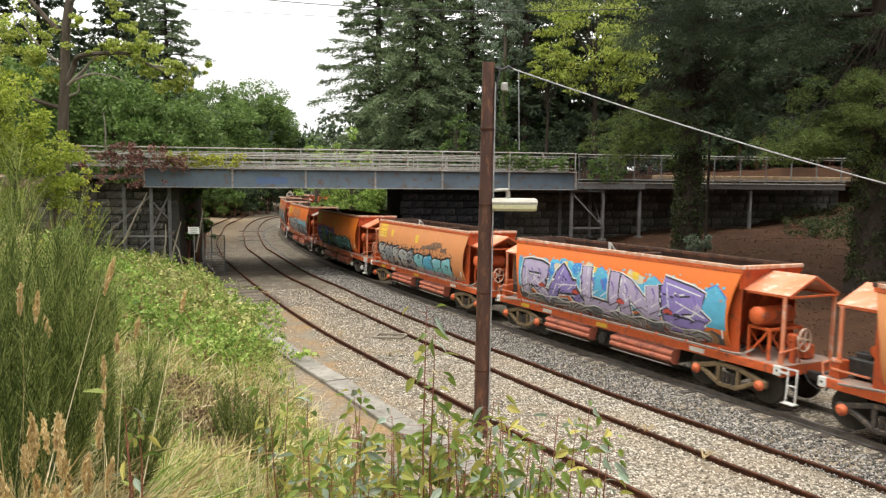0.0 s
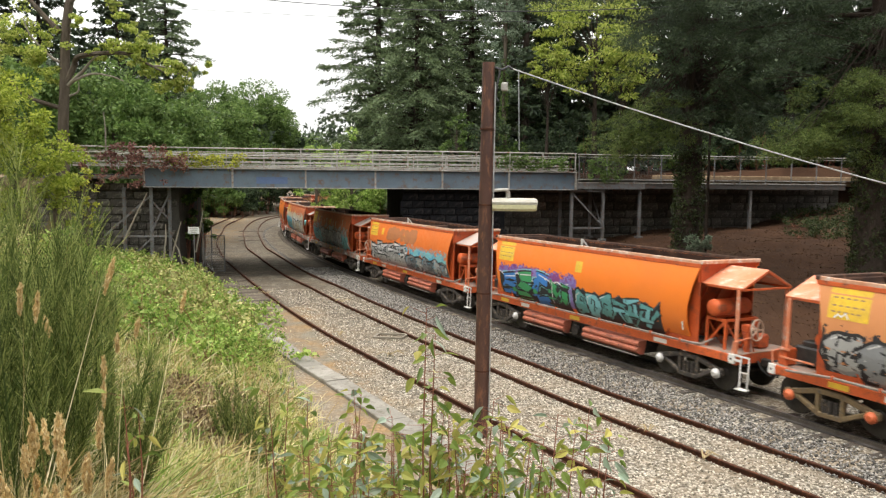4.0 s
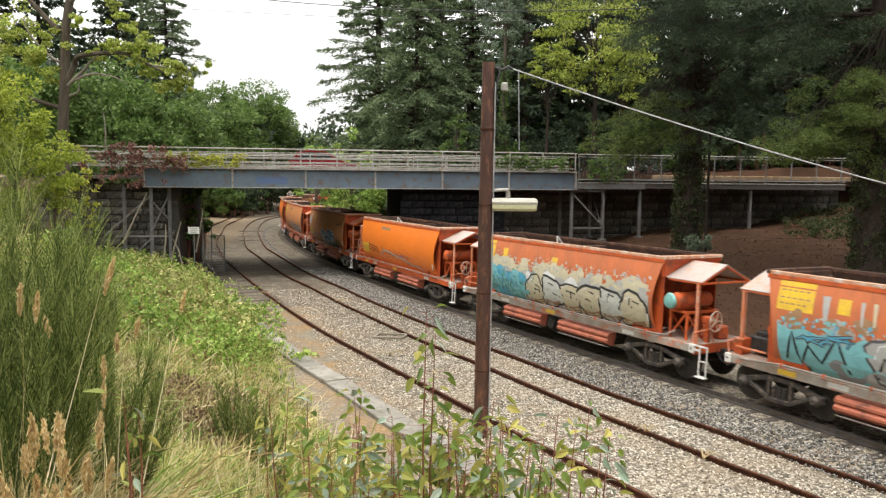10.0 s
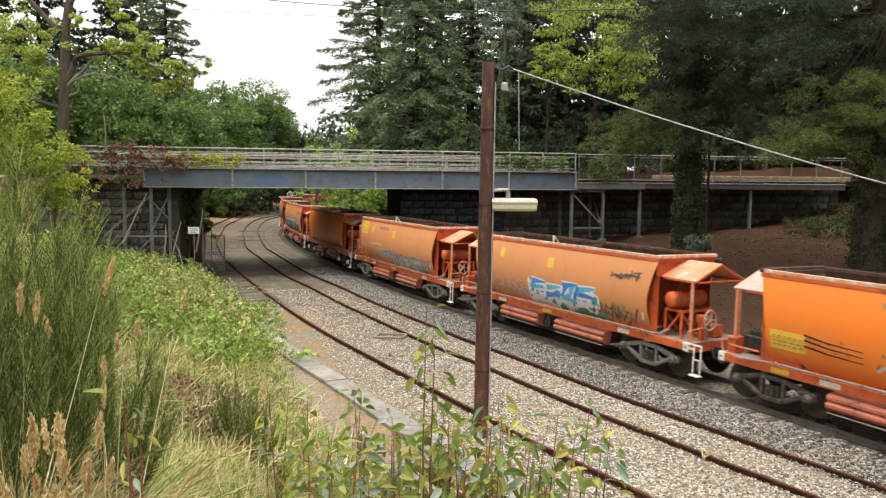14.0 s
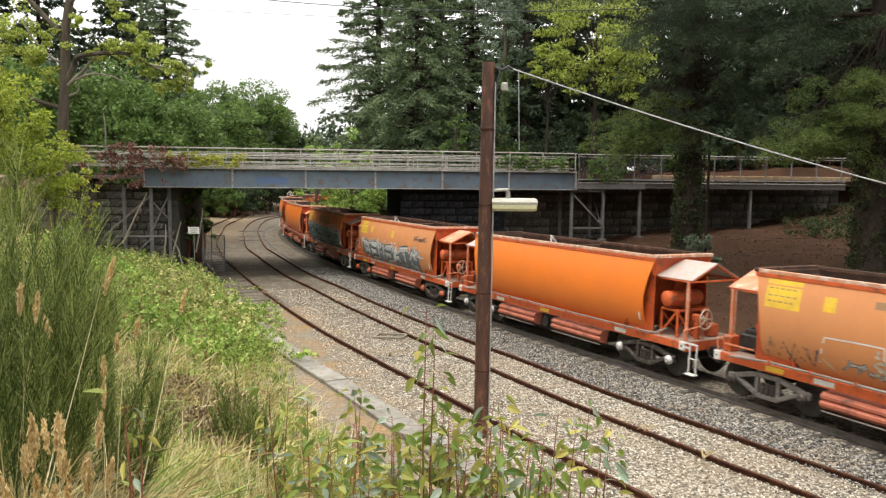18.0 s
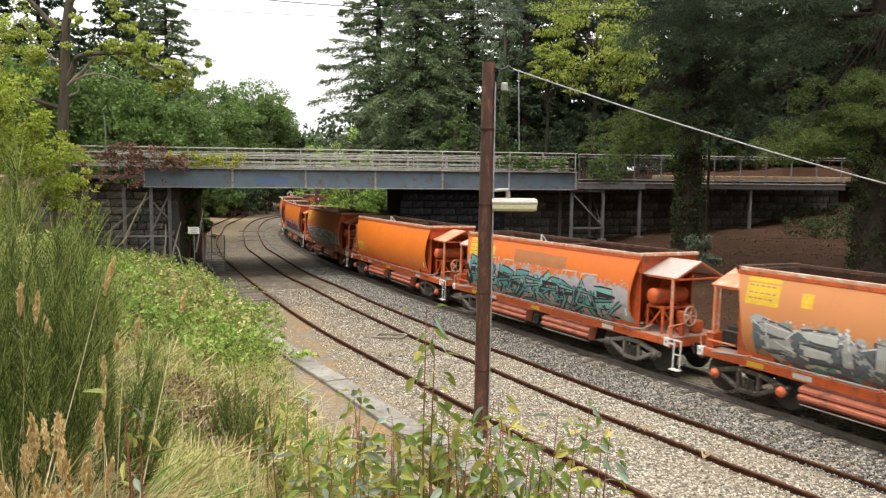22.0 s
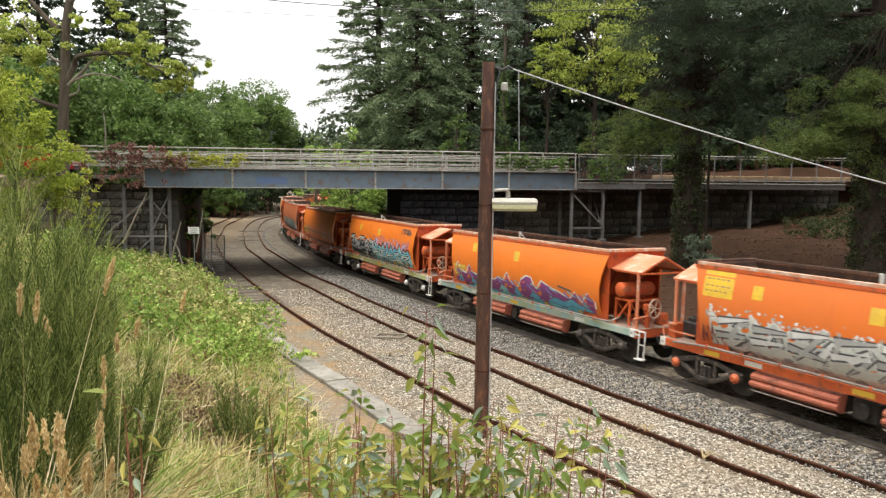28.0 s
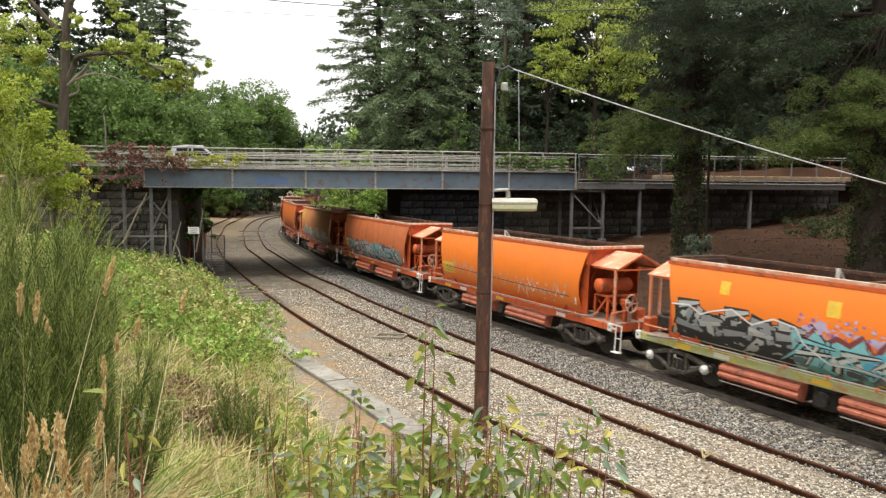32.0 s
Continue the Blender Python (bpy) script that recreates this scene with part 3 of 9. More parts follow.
def on_line(s):
    return Vector((float(np.interp(s, LINE_S, LINE_X)), float(np.interp(s, LINE_S, LINE_Y)), 0.0))


def travelled(t):
    """How far the train has come at t seconds."""
    u = (t - 16) / 16
    return float(np.polyval((-1.5492, -1.2969, 0.3848, 0.1619, 4.3473, 2.9875, -5.6077, -1.9095, 105.765, -14.54), u))


PITCH_WAGON, PIVOT = 13.282, 4.572


def wagon_frame(s):
    """The pose of a wagon whose middle is at s: x along the travel, z up and leaning with the cant."""
    a, b = on_line(s - PIVOT), on_line(s + PIVOT)
    d = (a - b).normalized()
    # the near side is the wagon's right (-y); it stands higher
    m = Matrix.Rotation(math.atan2(d.y, d.x), 4, "Z") @ Matrix.Rotation(-CANT, 4, "X")
    return Matrix.Translation((a + b) / 2 + 0.09 * Vector((-d.y, d.x, 0)) + Vector((0, 0, 0.085))) @ m


def line_heading(s):
    d = on_line(s - 0.9) - on_line(s + 0.9)
    return math.atan2(d.y, d.x)


# ---- the lie of the land ----
BANK_FOOT = [(-60, 150), (-44, 112), (-34, 85), (-25, 62), (-15.6, 45), (-10.9, 37.7), (-7.6, 30.3), (-4.9, 21.4), (-3.9, 18), (-2.6, 15.5), (-1.3, 13.2), (0.2, 11.4), (3, 8.4), (6.5, 3.5), (10, -4), (30, -44), (120, -220)]
BR_K = 0.93  # the bridge's own unit of length along it, in metres
BR_A, BR_E, BR_N = Vector((-15.996, 40.455)), Vector((0.985, 0.173)).normalized(), Vector((-0.173, 0.985)).normalized()


def seg_distance(px, py, line):
    """Signed distance of arrays of points to a polyline: positive on its left, looking along it."""
    best, sign = np.full(px.shape, 1e9), np.ones(px.shape)
    for (ax, ay), (bx, by) in zip(line[:-1], line[1:]):
        dx, dy = bx - ax, by - ay
        l2 = dx * dx + dy * dy
        t = np.clip(((px - ax) * dx + (py - ay) * dy) / l2, 0, 1)
        d = np.hypot(px - ax - t * dx, py - ay - t * dy)
        c = dx * (py - ay) - dy * (px - ax)
        near = d < best - 1e-9
        sign = np.where(near, np.where(c > 0, 1.0, -1.0), sign)
        best = np.where(near, d, best)
    return best * sign


LINE_COARSE = [(float(LINE_X[i]), float(LINE_Y[i])) for i in range(0, len(LINE_S), 10)]


def wave(x, y, f, p):
    return np.sin(x * f + p) * np.cos(y * f * 1.13 + p * 1.7) + 0.5 * np.sin(x * f * 2.3 + y * f * 1.7 + p)


def land(x, y):
    x, y = np.asarray(x, float), np.asarray(y, float)
    dl = -seg_distance(x, y, BANK_FOOT)  # positive up the near bank
    dr = -seg_distance(x, y, LINE_COARSE)  # positive on the far side of the main line
    t = ((x - BR_A.x) * BR_E.x + (y - BR_A.y) * BR_E.y) / BR_K
    n = (x - BR_A.x) * BR_N.x + (y - BR_A.y) * BR_N.y
    far = np.clip((y - 50) / 12, 0, 1)
    mid = np.clip((y - 22) / 12, 0, 1)
    left = np.clip(dl, 0, None) * (0.4 - 0.12 * np.maximum(far, mid))
    left = left + np.clip(dl - 4, 0, None) * 0.24 * (1 - mid)
    left = np.minimum(left, 4.05 + 2.0 * far + 0.02 * np.clip(dl - 12, 0, 80))
    right = np.clip(dr - 3.0, 0, None)
    slope = np.where(y > 56, 0.62, 0.17)
    right = np.minimum(right * slope, np.where(y > 56, 6.0, 2.45) + 0.03 * np.clip(right - 14, 0, 100))
    right = right + np.where(dr > 3.0, 1.3 * np.exp(-((x - 27.9) ** 2 + (y - 49.5) ** 2) / 30.0), 0)  # the bank at the walkway's end
    left = np.where(dl > -0.5, left, 0)
    h = np.maximum(left, np.where(dr > 0, right, 0))
    rough = 0.5 + 0.5 * np.clip(h / 2, 0, 1)
    h = h + np.where(h > 0.15, 0.11 * rough * wave(x, y, 0.9, 0.4) + 0.06 * wave(x, y, 2.6, 1.9), 0.0)
    band = (n > 3.9) & (n < 12) & (t > 21.5)
    h = np.where(band, np.maximum(h, 5.5), h)
    band_l = (n > 1.2) & (n < 12) & (t < -5)
    h = np.where(band_l, np.maximum(h, 5.5), h)
    return h - 0.07


def axis(lo, hi, step, reach, growth=1.18):
    core = list(np.arange(lo, hi, step))
    out, d = [], step
    v = hi
    while v < reach:
        out.append(v)
        d *= growth
        v += d
    out.append(reach)
    inn, d, v = [], step, lo - step
    while v > -reach:
        inn.append(v)
        d *= growth
        v -= d
    inn.append(-reach)
    return np.array(inn[::-1] + core + out)


GX, GY = axis(-34, 34, 0.5, 1800), axis(-4, 66, 0.5, 1800)
gx, gy = np.meshgrid(GX, GY, indexing="ij")
gz = land(gx, gy)
nxg, nyg = gx.shape
GXL, GYL, GZL = GX.tolist(), GY.tolist(), gz.tolist()


def ground_z(x, y):
    """Height of the ground sheet at a place."""
    i = min(max(int(np.searchsorted(GX, x)) - 1, 0), nxg - 2)
    j = min(max(int(np.searchsorted(GY, y)) - 1, 0), nyg - 2)
    a, b = (x - GXL[i]) / (GXL[i + 1] - GXL[i]), (y - GYL[j]) / (GYL[j + 1] - GYL[j])
    return (GZL[i][j] * (1 - a) + GZL[i + 1][j] * a) * (1 - b) + (GZL[i][j + 1] * (1 - a) + GZL[i + 1][j + 1] * a) * b


ids = np.arange(nxg * nyg).reshape(nxg, nyg)
quads = np.stack([ids[:-1, :-1], ids[1:, :-1], ids[1:, 1:], ids[:-1, 1:]], -1).reshape(-1, 4)


def ground_material():
    """Gravel on the level, dry grass and leaf mould on the slopes, bare brown earth on the far bank."""
    m, t, b = nodes_of("ground_earth")
    c = t.nodes.new("ShaderNodeTexCoord")
    at = t.nodes.new("ShaderNodeAttribute")
    at.attribute_name = "cover"
    sep = t.nodes.new("ShaderNodeSeparateColor")
    t.links.new(at.outputs["Color"], sep.inputs["Color"])
    v = t.nodes.new("ShaderNodeTexVoronoi")
    v.inputs["Scale"].default_value = 15.0
    t.links.new(c.outputs["Object"], v.inputs["Vector"])
    vs = t.nodes.new("ShaderNodeSeparateColor")
    t.links.new(v.outputs["Color"], vs.inputs["Color"])
    stones = ramp(t, vs.outputs["Red"], [(0.0, (0.1, 0.088, 0.07)), (0.5, (0.29, 0.26, 0.21)), (1.0, (0.58, 0.53, 0.45))])
    stones = blend(t, 1.0, stones, ramp(t, v.outputs["Distance"], [(0.2, (1.1, 1.1, 1.1)), (0.75, (0.4, 0.4, 0.4))]), "MULTIPLY")
    dust = ramp(t, noise_tex(t, 0.5, 6, 0.7), [(0.42, (0, 0, 0)), (0.68, (1, 1, 1))])
    stones = blend(t, blend(t, 1.0, dust, (0.7, 0.7, 0.7), "MULTIPLY"), stones, (0.25, 0.185, 0.12))
    oil = ramp(t, noise_tex(t, 0.22, 6, 0.75), [(0.5, (0, 0, 0)), (0.7, (1, 1, 1))])
    stones = blend(t, blend(t, 1.0, oil, (0.5, 0.5, 0.5), "MULTIPLY"), stones, (0.11, 0.095, 0.075))
    far_mottle = ramp(t, noise_tex(t, 1.3, 7, 0.75), [(0.3, (0.3, 0.3, 0.3)), (0.62, (1.0, 1.0, 1.0))])
    stones = blend(t, blend(t, 1.0, at.outputs["Alpha"], far_mottle, "MULTIPLY"), stones, (0.085, 0.07, 0.053))
    straw = blend(t, ramp(t, noise_tex(t, 1.1, 6, 0.7), [(0.35, (0, 0, 0)), (0.65, (1, 1, 1))]), (0.13, 0.1, 0.05), (0.06, 0.055, 0.027))
    earth = blend(t, ramp(t, noise_tex(t, 0.7, 6, 0.7), [(0.35, (0, 0, 0)), (0.68, (1, 1, 1))]), (0.06, 0.031, 0.018), (0.036, 0.02, 0.013))
    litter = ramp(t, noise_tex(t, 14, 4, 0.8), [(0.6, (0, 0, 0)), (0.72, (1, 1, 1))])
    earth = blend(t, blend(t, 1.0, litter, (0.3, 0.3, 0.3), "MULTIPLY"), earth, (0.12, 0.075, 0.045))
    sand = blend(t, ramp(t, noise_tex(t, 0.8, 6, 0.7), [(0.4, (0, 0, 0)), (0.65, (1, 1, 1))]), (0.185, 0.165, 0.13), (0.27, 0.165, 0.075))
    sand = blend(t, 0.6, sand, ramp(t, vs.outputs["Green"], [(0.0, (0.45, 0.45, 0.45)), (1.0, (1.3, 1.3, 1.3))]), "MULTIPLY")
    col = blend(t, sep.outputs["Red"], stones, straw)
    col = blend(t, sep.outputs["Green"], col, earth)
    col = blend(t, sep.outputs["Blue"], col, sand)
    t.links.new(col, b.inputs["Base Color"])
    b.inputs["Roughness"].default_value, b.inputs["Specular IOR Level"].default_value = 0.95, 0.08
    bump(t, b, ramp(t, v.outputs["Distance"], [(0.0, (1, 1, 1)), (0.8, (0, 0, 0))]), 0.55, 0.03)
    return m


ground = new("ground", cloud_mesh("ground", np.stack([gx.ravel(), gy.ravel(), gz.ravel()], 1), quads, ground_material()))
tagged(ground, "gravel track bed between grassy and earthen banks", "ground", kind="structure")
cover = ground.data.color_attributes.new("cover", "FLOAT_COLOR", "POINT")
c_dl = -seg_distance(gx.ravel(), gy.ravel(), BANK_FOOT)
c_dr = -seg_distance(gx.ravel(), gy.ravel(), LINE_COARSE)
c_straw = np.clip((c_dl + 0.3) / 1.2, 0, 1)
c_earth = np.clip((c_dr - 3.0) / 2.0, 0, 1)
c_far = np.clip((gy.ravel() - 60) / 6, 0, 1) * np.clip((-gx.ravel() - 19 + (gy.ravel() - 75) * -0.2) / 3, 0, 1)
c_sand = np.clip(1 - np.abs(c_dl + 1.7) / 1.6, 0, 1) * (gy.ravel() < 33) * (gy.ravel() > 8)
c_sand = np.maximum(c_sand, c_far)
c_straw = c_straw * (1 - c_far)
c_darken = np.clip((gy.ravel() - 18) / 15, 0, 0.95)  # the gravel turns darker towards the bridge
ground.data.color_attributes["cover"].data.foreach_set("color", np.stack([c_straw, c_earth, c_sand, c_darken], 1).astype(np.float32).ravel())
for pl in (ground.data.polygons,):
    pl.foreach_set("use_smooth", [True] * len(pl))


# ---- railway tracks ----
def rail_rows(points, z):
    """The section of a rail, carried along points."""
    sec = [(-0.07, 0), (-0.07, 0.012), (-0.012, 0.035), (-0.012, 0.105), (-0.036, 0.115), (-0.036, 0.145), (-0.026, 0.152), (0.026, 0.152), (0.036, 0.145), (0.036, 0.115), (0.012, 0.105), (0.012, 0.035), (0.07, 0.012), (0.07, 0)]
    rows = []
    for i, p in enumerate(points):
        d = (points[min(i + 1, len(points) - 1)] - points[max(i - 1, 0)])
        d.z = 0
        d.normalize()
        side = Vector((d.y, -d.x, 0))
        rows.append([p + side * a + Vector((0, 0, b + z)) for a, b in sec])
    return rows


def spline(pts, step=0.8):
    """Points at even steps along a smooth curve through pts (x, y)."""
    p = [Vector((a, b, 0)) for a, b in pts]
    out = []
    for i in range(len(p) - 1):
        p0, p1, p2, p3 = p[max(i - 1, 0)], p[i], p[i + 1], p[min(i + 2, len(p) - 1)]
        n = max(2, int((p2 - p1).length / step))
        for k in range(n):
            t = k / n
            out.append(0.5 * ((2 * p1) + (p2 - p0) * t + (2 * p0 - 5 * p1 + 4 * p2 - p3) * t * t + (3 * p1 - p0 - 3 * p2 + p3) * t ** 3))
    out.append(p[-1])
    return out


main_track = thing("railway_track", (0, 0, 0), "main line track of worn steel rails on timber sleepers", "railway track")
for sgn in (-1, 1):
    pts = []
    for s in np.arange(-90, 130, 1.0):
        p = on_line(s)
        h = line_heading(s)
        side = Vector((math.sin(h), -math.cos(h), 0))  # towards the near side
        pts.append(p + side * (sgn * 0.69) + Vector((0, 0, sgn * 0.69 * math.sin(CANT))))
    part("rail", Shape().sweep(rail_rows(pts, -0.07), True), MAT["railhead"], main_track)
slp = Shape().box((0, 0, 0), (0.23, 2.5, 0.14), 0.012).mesh("sleeper", MAT["sleeper"])
rng = random.Random(4)
for i, s in enumerate(np.arange(-32, 76, 0.66)):
    p, h = on_line(s), line_heading(s)
    part("sleeper", slp, None, main_track, place=Matrix.Translation(p + Vector((0, 0, -0.14))) @ Matrix.Rotation(h + rng.uniform(-0.02, 0.02), 4, "Z") @ Matrix.Rotation(-CANT, 4, "X"))
bed = []
for s in np.arange(-90, 130, 1.0):
    p, h = on_line(s), line_heading(s)
    side = Vector((math.sin(h), -math.cos(h), 0))
    bed.append([p + side * a + Vector((0, 0, z + a * math.sin(CANT) * (abs(a) < 1.9))) for a, z in ((-3.0, -0.3), (-1.8, -0.13), (-1.0, -0.1), (0, -0.11), (1.0, -0.1), (1.8, -0.15), (2.75, -0.055), (3.0, -0.2))])
# a near-black ballast strip laid just over the bed, between the rails
dark_strip = []
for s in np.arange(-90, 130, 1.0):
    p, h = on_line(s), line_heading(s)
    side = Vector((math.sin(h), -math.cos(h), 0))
    dark_strip.append([p + side * a + Vector((0, 0, z + a * math.sin(CANT))) for a, z in ((-1.25, -0.1), (-0.95, -0.088), (0, -0.096), (0.95, -0.088), (1.2, -0.096))])
tagged(part("oily_ballast", Shape().sweep(dark_strip), MAT["ballast_dark"], smooth=True), "near-black ballast between the running rails", "ballast", kind="structure")
ballast = part("ballast_bed", Shape().sweep(bed), MAT["ballast_grey"], smooth=True)
tagged(ballast, "grey crushed-stone ballast under the main line", "ballast", kind="structure")

RAIL_A = [(-30, 118), (-27.4, 102), (-25.2, 88), (-22.4, 76.5), (-19.8, 66), (-17.2, 58), (-14.6, 50.7), (-9.8, 39.1), (-6.95, 32.6), (-5.0, 28.45), (-3.5, 25.5), (-2.35, 23.4), (-1.34, 21.55), (-0.47, 20.0), (1.02, 17.3), (2.0, 15.5), (2.95, 14.0), (3.8, 12.55), (6.2, 8.0), (9.2, 2.0), (13, -6), (30, -40)]
RAIL_B = [(-22.0, 121), (-24.6, 112), (-25.0, 103), (-23.4, 91.3), (-20.7, 78.4), (-18.3, 69.4), (-15.7, 60.3), (-13.6, 54.7), (-9.35, 43.8), (-6.7, 38.2), (-4.65, 33.65), (-3.05, 30.4), (-1.75, 27.8), (-0.63, 25.55), (0.33, 23.85), (1.0, 22.7), (1.9, 21.0), (2.52, 19.85), (3.12, 18.72), (4.13, 17.0), (5.0, 15.6), (5.73, 14.32), (6.65, 12.87), (9.5, 7.6), (12.5, 1.6), (17, -7), (34, -40)]
sidings = thing("railway_track", (0, 0, 0), "rusty disused siding rails sunk in pale gravel", "railway track")


def shifted(points, off):
    out = []
    for i, p in enumerate(points):
        d = (points[min(i + 1, len(points) - 1)] - points[max(i - 1, 0)]).normalized()
        out.append(p + Vector((-d.y, d.x, 0)) * off)
    return out


line_b = spline(RAIL_B)
line_a = spline(RAIL_A)
part("rail", Shape().sweep(rail_rows(line_b, -0.1), True), MAT["rust"], sidings)
part("rail", Shape().sweep(rail_rows(shifted(line_b, 1.46), -0.1), True), MAT["rust"], sidings)
side_track = thing("railway_track", (0, 0, 0), "rusty single siding rail beside the old platform edge", "railway track")
part("rail", Shape().sweep(rail_rows(line_a, -0.088), True), MAT["rust"], side_track)
far_a = [p for p in line_a if p.y > 44]
part("rail", Shape().sweep(rail_rows(shifted(far_a, -1.5), -0.085), True), MAT["rust"], side_track)
old_sl = Shape().box((0, 0, 0), (0.23, 2.5, 0.12), 0.015).mesh("sleeper", MAT["sleeper"])
for path, off, lo, hi, own in ((line_b, 0.73, 66, 80, sidings), (line_a, -0.95, 33, 60, side_track)):
    mid = shifted(path, off)
    acc = 0.0
    for a, b in zip(mid[:-1], mid[1:]):
        acc += (b - a).length
        if acc > 0.7 and lo < a.y < hi:
            acc = 0.0
            d = b - a
            if rng.random() < (0.85 if own is side_track else 0.5):
                part("sleeper", old_sl, None, own, place=Matrix.Translation(a + Vector((0, 0, -0.118 + 0.02 * rng.random()))) @ Matrix.Rotation(math.atan2(d.y, d.x) + rng.uniform(-0.03, 0.03), 4, "Z"))

# the old platform's edge: a strip of concrete slabs along the siding
KERB = spline([(-12.2, 40.0), (-9.3, 34.3), (-7.35, 29.6), (-5.45, 25.6), (-3.8, 22.55), (-2.5, 20.35), (-1.42, 18.4), (-0.5, 16.7), (0.9, 14.3), (2.2, 12.2), (4.2, 8.6), (7, 3)], 0.25)
kerb = thing("platform_edge", (0, 0, 0), "worn concrete edge strip of a disused platform", "platform edge", kind="structure")
i = 0
while i + 8 < len(KERB):
    a, b = KERB[i], KERB[i + 7]
    d = (b - a).normalized()
    side = Vector((d.y, -d.x, 0))
    jig = rng.uniform(-0.02, 0.015)
    rows = []
    for p in (a + d * 0.012, b - d * 0.0):
        rows.append([p + side * w + Vector((0, 0, z + jig)) for w, z in ((-0.02, -0.12), (-0.02, 0.01), (0.0, 0.03), (0.62, 0.035), (0.64, 0.015), (0.64, -0.12))])
    part("slab", Shape().sweep(rows, True), MAT["concrete"], kerb)
    i += 7


def strew(name, mat, where, size, seed):
    """Loose stones: small eight-sided lumps at places (n,3), in one mesh."""
    r = np.random.RandomState(seed)
    n = len(where)
    oct_v = np.array([(1, 0, 0), (-1, 0, 0), (0, 1, 0), (0, -1, 0), (0, 0, 1), (0, 0, -1)], float)
    oct_f = np.array([(0, 2, 4), (2, 1, 4), (1, 3, 4), (3, 0, 4), (2, 0, 5), (1, 2, 5), (3, 1, 5), (0, 3, 5)])
    v = oct_v[None] * (size * r.uniform(0.5, 1.4, (n, 1, 3)))
    a = r.uniform(0, 6.28, (n, 1))
    x, y = v[..., 0] * np.cos(a) - v[..., 1] * np.sin(a), v[..., 0] * np.sin(a) + v[..., 1] * np.cos(a)
    z = v[..., 2] * 0.7 + x * r.uniform(-0.5, 0.5, (n, 1))
    verts = np.stack([x, y, z], -1) + where[:, None, :]
    faces = oct_f[None] + 6 * np.arange(n)[:, None, None]
    return new(name, cloud_mesh(name, verts.reshape(-1, 3), faces.reshape(-1, 3), mat))


r0 = np.random.RandomState(3)
ss = r0.uniform(-14, 26, 17000) ** 1.0
ww = r0.uniform(1.15, 2.95, 17000)
bx, by = np.interp(ss, LINE_S, LINE_X), np.interp(ss, LINE_S, LINE_Y)
hx, hy = np.gradient(LINE_X, DS), np.gradient(LINE_Y, DS)
nx_, ny_ = -np.interp(ss, LINE_S, hy), np.interp(ss, LINE_S, hx)
stones = np.stack([bx + nx_ * ww, by + ny_ * ww, -0.06 + 0.03 * r0.rand(17000) + np.where(ww < 1.7, 0.045 - 0.05 * (ww > 1.2), 0.0)], 1)
tagged(strew("ballast_stones", MAT["pebble_grey"], stones, 0.033, 5), "loose grey crushed stones on the ballast shoulder", "stones", kind="stuff")
px_, py_ = r0.uniform(-15, 12, 110000), 11 + 27 * r0.rand(110000) ** 1.6
keep = (-seg_distance(px_, py_, BANK_FOOT) < -1.9) & (-seg_distance(px_, py_, LINE_COARSE) < -2.6)
px_, py_ = px_[keep], py_[keep]
tagged(strew("gravel_stones", MAT["pebble"], np.stack([px_, py_, np.full(len(px_), -0.065)], 1), 0.028, 6), "pale loose gravel between the siding rails", "gravel", kind="stuff")


# ---- the road bridge ----
def br(t, n, z):
    """A point of the bridge: t along it, n back from its near face."""
    p = BR_A + BR_E * (t * BR_K) + BR_N * n
    return Vector((p.x, p.y, z if z < 4.9 else 5.546 + (z - 5.546) * BR_K))


BR_TURN = Matrix.Rotation(math.atan2(BR_E.y, BR_E.x), 4, "Z")


def br_box(sh, t0, t1, n0, n1, z0, z1, bev=0.01):
    a, b = br(t0, n0, z0), br(t1, n1, z1)
    return sh.box((a + b) / 2, ((t1 - t0) * BR_K, n1 - n0, b.z - a.z), bev, BR_TURN)


Z_LOW, Z_TOP, SPAN = 4.98, 6.04, 26.0
bridge = thing("road_bridge", br(0, 0, 0), "blue-grey steel girder road bridge with pipe railings", "bridge")


def br_part(name, sh, mat, parent=bridge, label=""):
    ob = part(name, sh, mat, parent, label)
    ob.matrix_parent_inverse = bridge.matrix_basis.inverted() if parent is bridge else Matrix()
    return ob


for n0, nm in ((0.0, "near"), (10.2, "far")):
    g = Shape()
    br_box(g, 0, SPAN, n0 + 0.14, n0 + 0.17, Z_LOW, Z_TOP, 0)
    br_box(g, 0, SPAN, n0 - 0.02, n0 + 0.33, Z_LOW - 0.03, Z_LOW + 0.012, 0.004)
    br_box(g, 0, SPAN, n0 - 0.02, n0 + 0.33, Z_TOP - 0.012, Z_TOP + 0.03, 0.004)
    girder = br_part("girder", g, MAT["girder"])
    if n0 == 0:
        for t in (0.03, 4.95, 9.16, 13.3, 17.4, 21.6, 25.95):
            st = Shape()
            br_box(st, t - 0.05, t + 0.05, 0.0, 0.14, Z_LOW + 0.012, Z_TOP - 0.012, 0.004)
            br_part("stiffener", st, MAT["galv"])
        fl = Shape()
        br_box(fl, 0, SPAN, -0.05, 0.0, Z_TOP + 0.0, Z_TOP + 0.06, 0.006)
        br_part("kerb_strip", fl, MAT["galv"], label="pale weathered kerb strip along the deck edge")
        lf = Shape()
        br_box(lf, 0, SPAN, -0.045, -0.02, Z_LOW - 0.035, Z_LOW + 0.012, 0.004)
        br_part("flange_edge", lf, MAT["galv"])
blot = Shape()
br_box(blot, 6.3, 8.1, 0.133, 0.139, Z_LOW + 0.22, Z_LOW + 0.62, 0)
br_part("paint_patch", blot, plain("blue_paint_patch", (0.09, 0.14, 0.26), 0.6))
dk = Shape()
